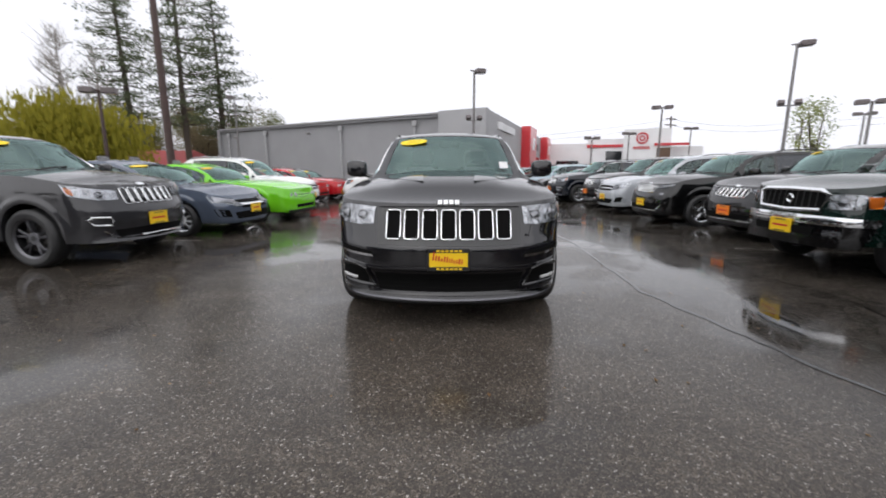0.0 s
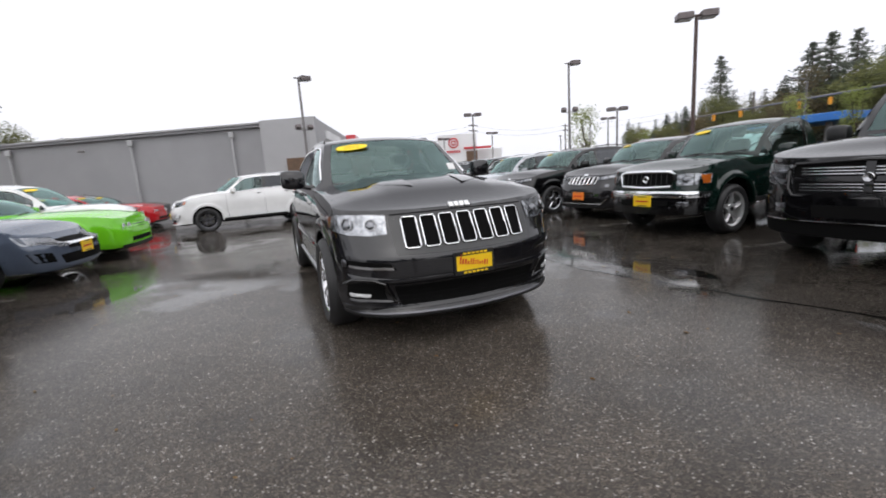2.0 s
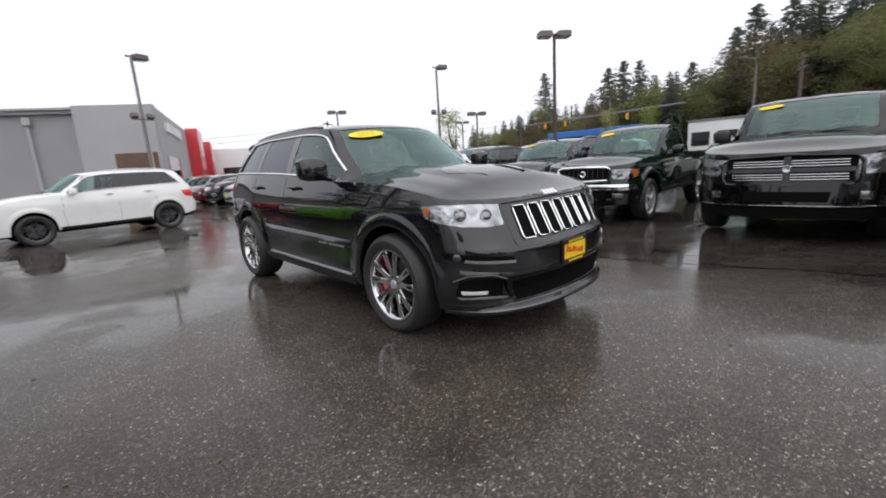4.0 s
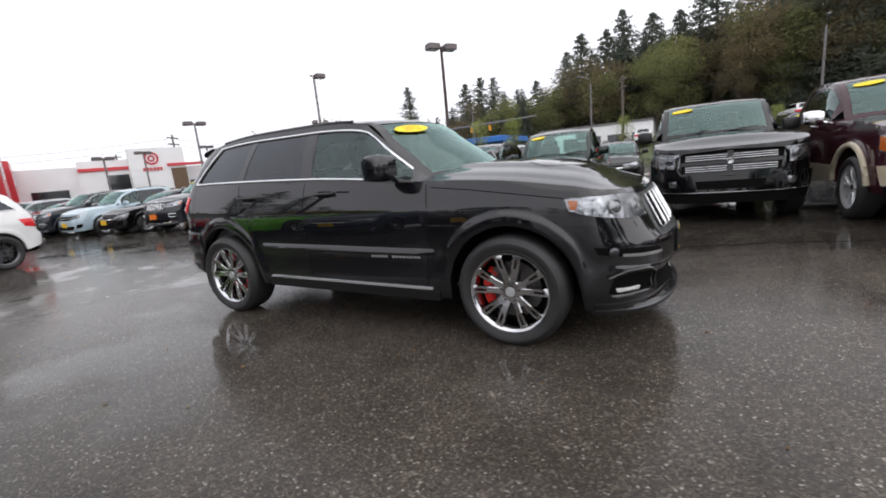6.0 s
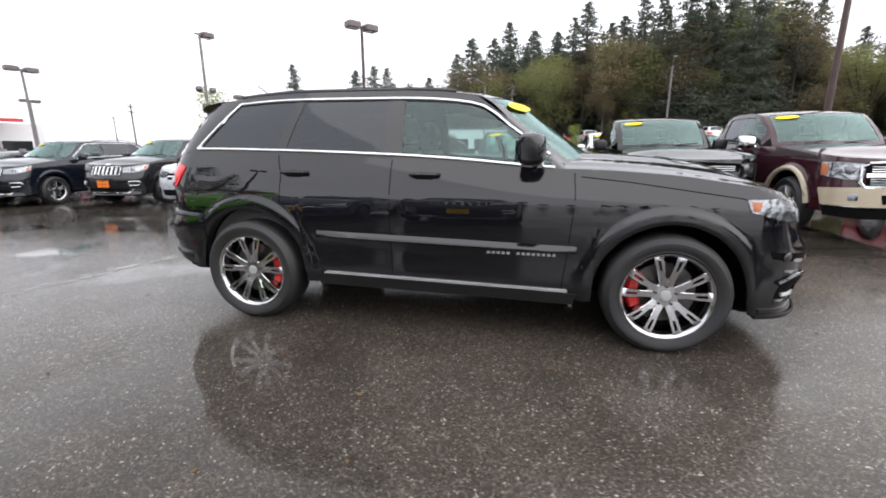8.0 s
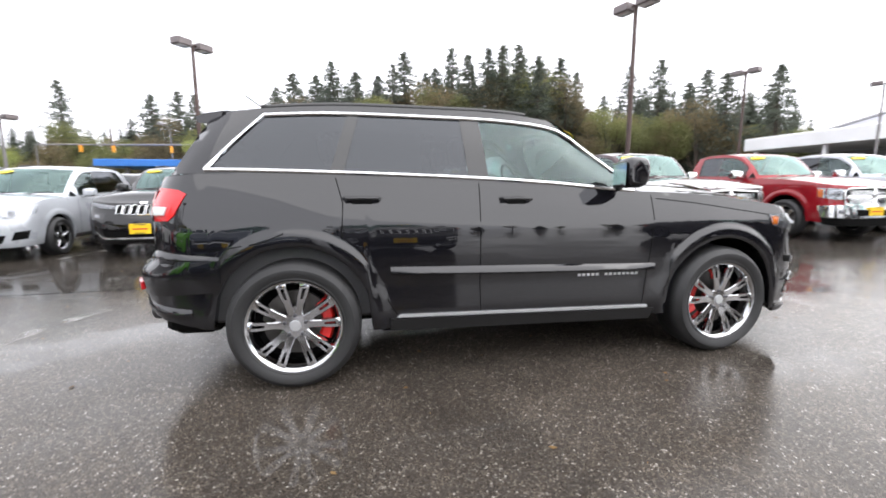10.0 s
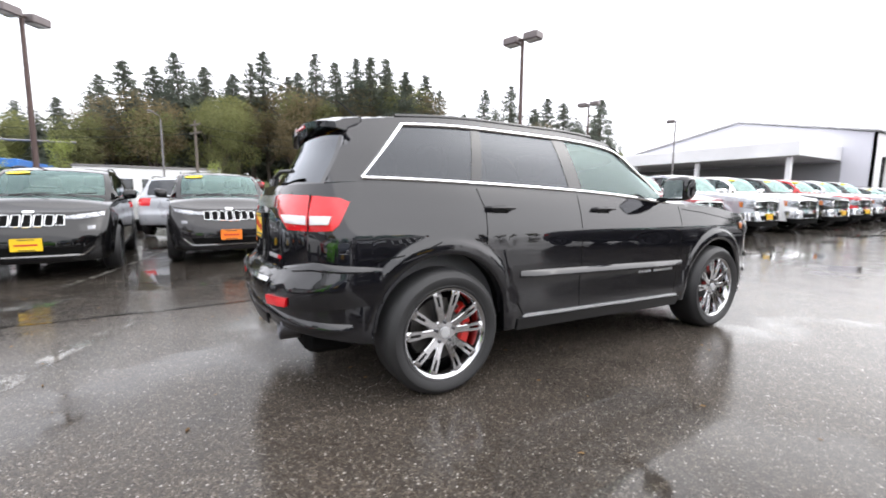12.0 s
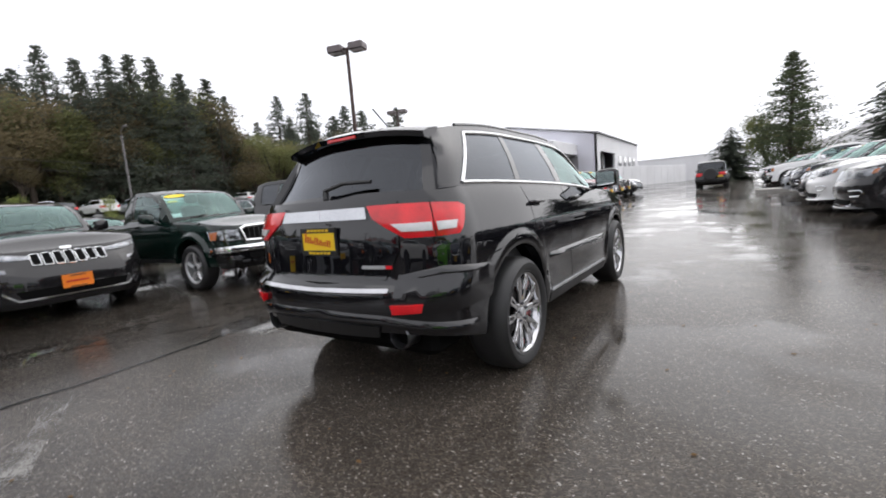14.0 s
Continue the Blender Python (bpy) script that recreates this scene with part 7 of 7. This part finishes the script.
def hill_height(x, y):
    return 3.2 * step(44, 60, x) * step(16, -8, y) + 7 * step(62, 115, x) * step(60, 10, y) + lot_height(min(x, 60), max(min(y, 60), -60))


def hillside():
    xs = [38 + 4 * i for i in range(40)]
    ys = [-130 + 5 * i for i in range(48)]
    rows = [[(x, y, hill_height(x, y) + (-.3 if x < 40 or y > 100 else .02 + .25 * noise.noise(Vector((x * .12, y * .12, 0))))) for x in xs] for y in ys]
    m = material("grass_bank", (.07, .085, .03), .9, vary=.45, scale=.25, bump=.03, bump_scale=6)
    tagged(part("hillside", grid(rows), m, None, "grassy bank rising to the woods"), "", "hillside", "", "structure")


hillside()
PROTO = [conifer(11, "tall dark green fir on the hillside", .26, .03, .02, 64), conifer(23, "broad dark fir with drooping boughs", .32, .03, .0, 70), conifer(37, "thin dark fir with open boughs", .17, .12, .1, 40),
         conifer(41, "tall ragged fir with a bare lower trunk", .2, .2, .08, 38)]
LEAFY = [broadleaf(3, "olive green tree in spring leaf", SPRING, 8000, .022), broadleaf(8, "brownish tree with opening buds", BROWNLEAF, 7600, .021), broadleaf(15, "yellow green tree in spring leaf", SPRING, 7000, .023, 0, .28), broadleaf(19, "rusty brown budding tree", BROWNLEAF, 7000, .022)]
NEARFIR = leaf_material("near_fir_needles", (.06, .077, .062), (.14, .155, .115))
NEAR = [pine_tree(91, "tall dense dark fir at the edge of the lot", NEARFIR, "conifer", "hillside trees", 130, .04, .29, .95, .4, 330, 1.6),
        pine_tree(97, "tall dark fir with ragged edges", NEARFIR, "conifer", "hillside trees", 110, .06, .27, .9, .35, 300, 1.6)]
SLIM = [pine_tree(131, "tall slim fir with open ragged boughs", FIR, "conifer", "hillside trees", 110, .05, .3, .9, .35, 190, 1.8),
        pine_tree(137, "tall thin fir with gaps between its boughs", FIR, "conifer", "hillside trees", 86, .12, .27, .8, .3, 170, 1.8)]
SKYLINE = curve([(45, 4), (52, 5.2), (60, 6.6), (66, 8), (72, 9.6), (77, 9), (80, 11), (84, 13), (90, 13.4), (96, 14), (104, 15.6), (110, 16.6), (115, 15.2), (118.5, 11.6), (121.5, 10.4), (126, 12), (131, 11), (138, 10.6), (141, 7.5), (152, 4)])
# the firs that stand out against the sky: bearing and height in degrees from the middle of the walk
FIRS = [(60.2, 10.5), (67.2, 10.1), (69.6, 10.7), (71.5, 10.5), (76.5, 9.5), (79.9, 12.2), (82.5, 13.8), (85, 13.8), (87.3, 15.5), (89.8, 14.5), (92.5, 14.2), (94.3, 15.4), (96.3, 16.9), (98.8, 14.7),
        (100.3, 15.1), (102.4, 17.3), (104.6, 16.6), (106.6, 17.2), (108.6, 17.7), (110.4, 17.5), (113, 16.3), (115.5, 15.8), (117.6, 14), (121, 11.2), (123.8, 14.1), (127, 14.6), (130, 11.8), (132.1, 12.9), (134.2, 12.5), (138.5, 12.5)]
rng = random.Random(77)
used = set()


def plant(kinds, az, dist, h):
    k = rng.randrange(len(kinds))
    x, y = -3.3 + dist * math.sin(radians(az)), .5 + dist * math.cos(radians(az))
    z = hill_height(x, y) if x > 38 and y < 100 else lot_height(x, y)
    m = Matrix.Translation((x, y, z - .1)) @ pose(0, 0, 0, rng.uniform(-2, 2), rng.uniform(-2, 2), rng.uniform(0, 360)) @ Matrix.Diagonal((h * rng.uniform(.9, 1.2),) * 2 + (h, 1))
    p = kinds[k]
    if (id(kinds), k) in used:
        o = copy_thing(p, Matrix.Identity(4))
        o.matrix_basis = m
    else:
        used.add((id(kinds), k))
        p.matrix_basis = m


def foot(az, d):
    x, y = -3.3 + d * math.sin(radians(az)), .5 + d * math.cos(radians(az))
    return hill_height(x, y) if x > 38 and y < 100 else lot_height(x, y)


for az, el in FIRS:
    d = 63 + 5 * rng.random() if 104 < az < 117 else rng.uniform(66, 84)
    plant(NEAR if 104 < az < 117 else SLIM, az, d, d * math.tan(radians(el)) + 1.2 - foot(az, d))
for i in range(90):
    az = 50 + 92 * (i + rng.uniform(-.6, .6)) / 90
    d = rng.uniform(78, 100)
    plant(PROTO, az, d, max(d * math.tan(radians(SKYLINE(az) * rng.uniform(.85, 1.02))) + 1.2 - foot(az, d), 5))
for i in range(130):
    az = 52 + 90 * (i + rng.uniform(-.6, .6)) / 130
    d = rng.uniform(64, 80)
    plant(LEAFY if rng.random() < .85 else PROTO, az, d, max(d * math.tan(radians(SKYLINE(az) * rng.uniform(.5, 1.0))) + 1.2 - foot(az, d), 3.5))

# single trees nearer by
lime = broadleaf(51, "young lime green street tree", LIME, 1500, .03, 0, .27, .3)
lime.matrix_basis = Matrix.Translation((20.0, 18.6, lot_height(20, 18.6))) @ Matrix.Diagonal((5.2, 5.2, 5.4, 1))
for x, y, h in ((35, 14.2, 5.4), (35, 10.3, 5.2), (36, 1.2, 4.0), (36, -3.5, 3.6), (34, 26, 4.4), (38, -9, 3.4)):
    o = copy_thing(lime, Matrix.Identity(4))
    o.matrix_basis = Matrix.Translation((x, y, lot_height(x, y))) @ pose(0, 0, 0, 0, 0, x * y * 7) @ Matrix.Diagonal((h * .8, h * .8, h, 1))
willow = broadleaf(61, "weeping willow with yellow green hanging twigs", WILLOW, 13000, .042, .6, .5, .3, None, "willow")
willow.matrix_basis = Matrix.Translation((-26.5, 24.0, -.7)) @ Matrix.Diagonal((11.5, 11.5, 7.6, 1))
PINE = leaf_material("pine_needles", (.045, .065, .04), (.14, .165, .09))
pine = pine_tree(71, "tall pine with open ragged boughs", PINE)
pine.matrix_basis = Matrix.Translation((-29.5, 34.5, -.8)) @ Matrix.Diagonal((22, 22, 20, 1))
for x, y, h, w in ((-25.8, 37.0, 23, 1.0), (-24.6, 41.5, 20, 1.2), (-44, 44, 12, 1), (-34, 78, 9.6, 1.2), (-22, 76, 10, 1.7), (-20.2, 80, 9.2, 1.5)):
    o = copy_thing(pine, Matrix.Identity(4))
    o.matrix_basis = Matrix.Translation((x, y, -.8)) @ pose(0, 0, 0, 0, 0, x * 31) @ Matrix.Diagonal((h * w, h * w, h, 1))
for x, y, h, k in ((-34, 42, 8, 0), (-29, 45, 8.5, 1), (-24, 46, 8, 0), (-36, 33, 6, 1), (-40, 30, 8, 0), (-47, 38, 9, 2), (-21, 44, 6, 1)):
    o = copy_thing(LEAFY[k], Matrix.Identity(4))
    o.matrix_basis = Matrix.Translation((x, y, -.8)) @ pose(0, 0, 0, 0, 0, x * 17) @ Matrix.Diagonal((h, h, h, 1))
for k, (x, y, h) in enumerate(((-46, 58, 12), (-41, 52, 11), (-37, 57, 12.5), (-33, 52, 11.5), (-29, 56, 12), (-25.5, 53, 10.5), (-22, 57, 9.5), (-51, 50, 11), (-44, 47, 10))):
    o = copy_thing(LEAFY[(1, 3, 0)[k % 3]], Matrix.Identity(4))
    o.matrix_basis = Matrix.Translation((x, y, -1)) @ pose(0, 0, 0, 0, 0, x * 23) @ Matrix.Diagonal((h, h, h, 1))
birch = bare_tree(5, "tall bare pale tree")
birch.matrix_basis = Matrix.Translation((-42, 42, -.8)) @ Matrix.Diagonal((17, 17, 17, 1))
o = copy_thing(birch, Matrix.Identity(4))
o.matrix_basis = Matrix.Translation((-38, 42, -.8)) @ pose(0, 0, 0, 0, 0, 70) @ Matrix.Diagonal((13, 13, 15, 1))
spruce = pine_tree(81, "tall spruce beside the parked row", PINE, "spruce", "trees behind the row", 170, .04, .27, .85, .3, 420, 1.5)
spruce.matrix_basis = Matrix.Translation((-6.5, -42, .5)) @ Matrix.Diagonal((13, 13, 10.3, 1))
cypress = conifer(83, "dense dark green cypress tree", .3, .02, 0, 54)
cypress.matrix_basis = Matrix.Translation((-2.4, -50, .5)) @ Matrix.Diagonal((11, 11, 5.6, 1))
o = copy_thing(LEAFY[2], Matrix.Identity(4))
o.matrix_basis = Matrix.Translation((-5.2, -46, .5)) @ Matrix.Diagonal((7, 7, 6.8, 1))
o = copy_thing(LEAFY[0], Matrix.Identity(4))
o.matrix_basis = Matrix.Translation((-8, -55, .5)) @ Matrix.Diagonal((8, 8, 6, 1))
o = copy_thing(cypress, Matrix.Identity(4))
o.matrix_basis = Matrix.Translation((-13.5, -42, .5)) @ Matrix.Diagonal((16, 16, 9.0, 1))

# cars parked on the bank across the road
for k, (src, y) in enumerate(((white_suv, 1), (red_sedan, -3.2), (silver_suv, -6.4), (dark_suv, -9.8), (white_suv, -13.2), (silver_suv, -16.4), (white_suv, -19.6), (red_sedan, -22.6), (silver_suv, -25.8), (white_suv, -29.2))):
    copy_thing(src, pose(53, y, hill_height(53, y) + .1, 0, 0, 96 + k))

# kerb island in the west row
isl = [(-9, -22.2), (-3.6, -22.0), (-3.2, -21.4), (-3.2, -20.4), (-3.6, -19.9), (-9, -19.8)]
z0 = lot_height(-4, -21)
v, f = grid([[(x, y, z0 - .1) for x, y in isl], [(x, y, z0 + .15) for x, y in isl]], True)
tagged(part("kerb_island", (v, f + [tuple(range(6, 12))]), CONCRETE, None, "low concrete kerb island"), "", "kerb", "", "structure")

# trees added out of view on the west and south, to darken reflections in the cars
for i in range(40):
    y = 26 - 125 * (i + rng.uniform(-.4, .4)) / 40
    x = -rng.uniform(46, 60) - max(0, y) * .3
    h = rng.uniform(3, 5)
    src = rng.choice(LEAFY + PROTO[:2])
    o = copy_thing(src, Matrix.Identity(4))
    o.matrix_basis = Matrix.Translation((x, y, lot_height(x, y) - .2)) @ pose(0, 0, 0, 0, 0, rng.uniform(0, 360)) @ Matrix.Diagonal((h, h, h, 1))


# ---- marks on the asphalt ----
CRACK = material("wet_crack", (.008, .0075, .007), .1, vary=.3)


def worn(name, color, cover):
    """Old road paint under a film of water, worn away in patches down to the asphalt."""
    m = material(name, color, .5, vary=.35, scale=7, bump=.001, bump_scale=90, coat=.8, spec=.05)
    n, l = m.node_tree.nodes, m.node_tree.links
    co, big, fine = n.new("ShaderNodeTexCoord"), n.new("ShaderNodeTexNoise"), n.new("ShaderNodeTexNoise")
    big.inputs["Scale"].default_value, big.inputs["Detail"].default_value = 3.5, 4
    fine.inputs["Scale"].default_value, fine.inputs["Detail"].default_value = 75, 2
    add, cut = n.new("ShaderNodeMath"), n.new("ShaderNodeMapRange")
    clear, mx = n.new("ShaderNodeBsdfTransparent"), n.new("ShaderNodeMixShader")
    for t in (big, fine):
        l.new(co.outputs["Object"], t.inputs["Vector"])
    l.new(big.outputs["Fac"], add.inputs[0])
    l.new(fine.outputs["Fac"], add.inputs[1])
    cut.inputs["From Min"].default_value, cut.inputs["From Max"].default_value = 1.22 - cover * .5, 1.3 - cover * .4
    l.new(add.outputs[0], cut.inputs["Value"])
    l.new(cut.outputs[0], mx.inputs[0])
    l.new(clear.outputs[0], mx.inputs[1])
    l.new(n["Principled BSDF"].outputs[0], mx.inputs[2])
    l.new(mx.outputs[0], n["Material Output"].inputs["Surface"])
    return m


LINE = worn("worn_white_line", (.2, .195, .18), .62)
FADED = worn("faded_line", (.15, .14, .125), .45)
STAIN = material("dark_wet_stain", (.006, .0055, .005), .05, vary=.3)


def ribbon(name, pts, width, mat, label, category, seed=1, rough=.5, lift=.004):
    """A flat strip that follows the ground, with uneven edges."""
    r = random.Random(seed)
    c = []
    for a, b in zip(pts, pts[1:]):
        a, b = Vector(a), Vector(b)
        n = max(int((b - a).length / .12), 2)
        c += [a.lerp(b, i / n) for i in range(n)]
    c.append(Vector(pts[-1]))
    rows = []
    off = 0.0
    for i, p in enumerate(c):
        d = (c[min(i + 1, len(c) - 1)] - c[max(i - 1, 0)]).normalized()
        q = Vector((-d.y, d.x))
        off = off * .8 + r.uniform(-1, 1) * width * rough
        w = width * (1 + rough * r.uniform(-.8, .8)) / 2
        rows.append([(p.x + q.x * (off + e * w), p.y + q.y * (off + e * w), lot_height(p.x, p.y) + lift) for e in (-1, 1)])
    return tagged(part(name, grid(rows), mat, None, label), "", category, "", "structure")


ribbon("seam", [(2.5, 16), (2.3, 9), (2.15, 4.6), (2.08, 3.1), (2.17, 1.4), (2.12, .5), (2.02, -1.3), (2.27, -2.5), (2.45, -3.5), (2.62, -4.6), (2.8, -5.3), (3.0, -8)], .035, CRACK, "dark wet seam between two layers of asphalt", "seam", 3, .5)
ribbon("crack", [(4.3, 5.2), (3.92, 3.8), (3.54, 2.07), (3.5, .3), (3.6, -.55), (3.85, -1.5), (3.7, -2.3)], .022, CRACK, "narrow dark crack in the asphalt", "crack", 5, .9)
ribbon("crack", [(2.27, 1.27), (3.08, 2.5), (3.65, 3.25), (5.2, 4.4)], .02, CRACK, "narrow dark crack in the asphalt", "crack", 7, .9)
ribbon("crack", [(-1.5, 7.2), (.2, 6.1), (1.6, 5.4), (2.1, 4.9)], .018, CRACK, "narrow dark crack in the asphalt", "crack", 9, .9)
ribbon("marking", [(-1.7, 4.17), (-.8, 4.08), (.45, 3.8), (1.1, 3.6), (1.87, 3.25)], .15, FADED, "faded white painted line on asphalt", "road marking", 4, .12)
ribbon("marking", [(4.0, 4.24), (4.9, 3.95), (8.5, 3.1)], .09, LINE, "faded white stall line on asphalt", "road marking", 6, .12)
for k, (x, y) in enumerate(((3.9, 1.05), (3.7, -1.75), (3.2, -4.35), (2.7, -7.2), (4.2, 6.1), (4.2, 8.8), (3.9, 11.4))):
    ribbon("marking", [(x + .6, y), (x + 4.8, y - .97)], .09, LINE, "faded white stall line on asphalt", "road marking", 11 + k, .12)
for k, (x, y) in enumerate(((-4.0, 1.75), (-3.9, 4.3), (-4.1, 6.9), (-3.9, -8.6), (-3.9, -11.3))):
    ribbon("marking", [(x - .4, y), (x - 4.8, y - .3)], .09, LINE, "faded white stall line on asphalt", "road marking", 31 + k, .12)


def stain(x, y, rx, ry, seed, turn=0.0):
    r = random.Random(seed)
    n = 26
    pts = []
    k = 1.0
    for i in range(n):
        a = 2 * math.pi * i / n
        k = k * .6 + .4 * r.uniform(.55, 1.35)
        px, py = rx * k * math.cos(a), ry * k * math.sin(a)
        pts.append((x + px * math.cos(turn) - py * math.sin(turn), y + px * math.sin(turn) + py * math.cos(turn)))
    v = [(x, y, lot_height(x, y) + .004)] + [(p, q, lot_height(p, q) + .003) for p, q in pts]
    f = [(0, i + 1, (i + 1) % n + 1) for i in range(n)]
    tagged(part("stain", (v, f), STAIN, None, "dark wet stain on the asphalt"), "", "stain", "", "structure")


stain(2.75, -2.2, .3, .12, 8, 1.4)
stain(2.05, -4.4, .06, .03, 9)

# fallen leaves and grit on the wet ground
LEAF = leaf_material("fallen_leaves", (.12, .06, .02), (.3, .2, .09))
r = random.Random(9)
v, f = [], []
for i in range(260):
    x, y = r.uniform(-5, 4), r.uniform(-6, 7)
    z = lot_height(x, y) + .004
    s_ = r.uniform(.004, .013)
    a = r.uniform(0, 6.3)
    k = len(v)
    v += [(x + s_ * math.cos(a + j * 1.57) * (1 if j % 2 else 1.8), y + s_ * math.sin(a + j * 1.57) * (1 if j % 2 else 1.8), z + r.uniform(0, .004)) for j in range(4)]
    f.append((k, k + 1, k + 2, k + 3))
tagged(part("fallen_leaves", (v, f), LEAF, None, "scattered small fallen leaves and grit", 0), "", "leaves", "", "stuff")
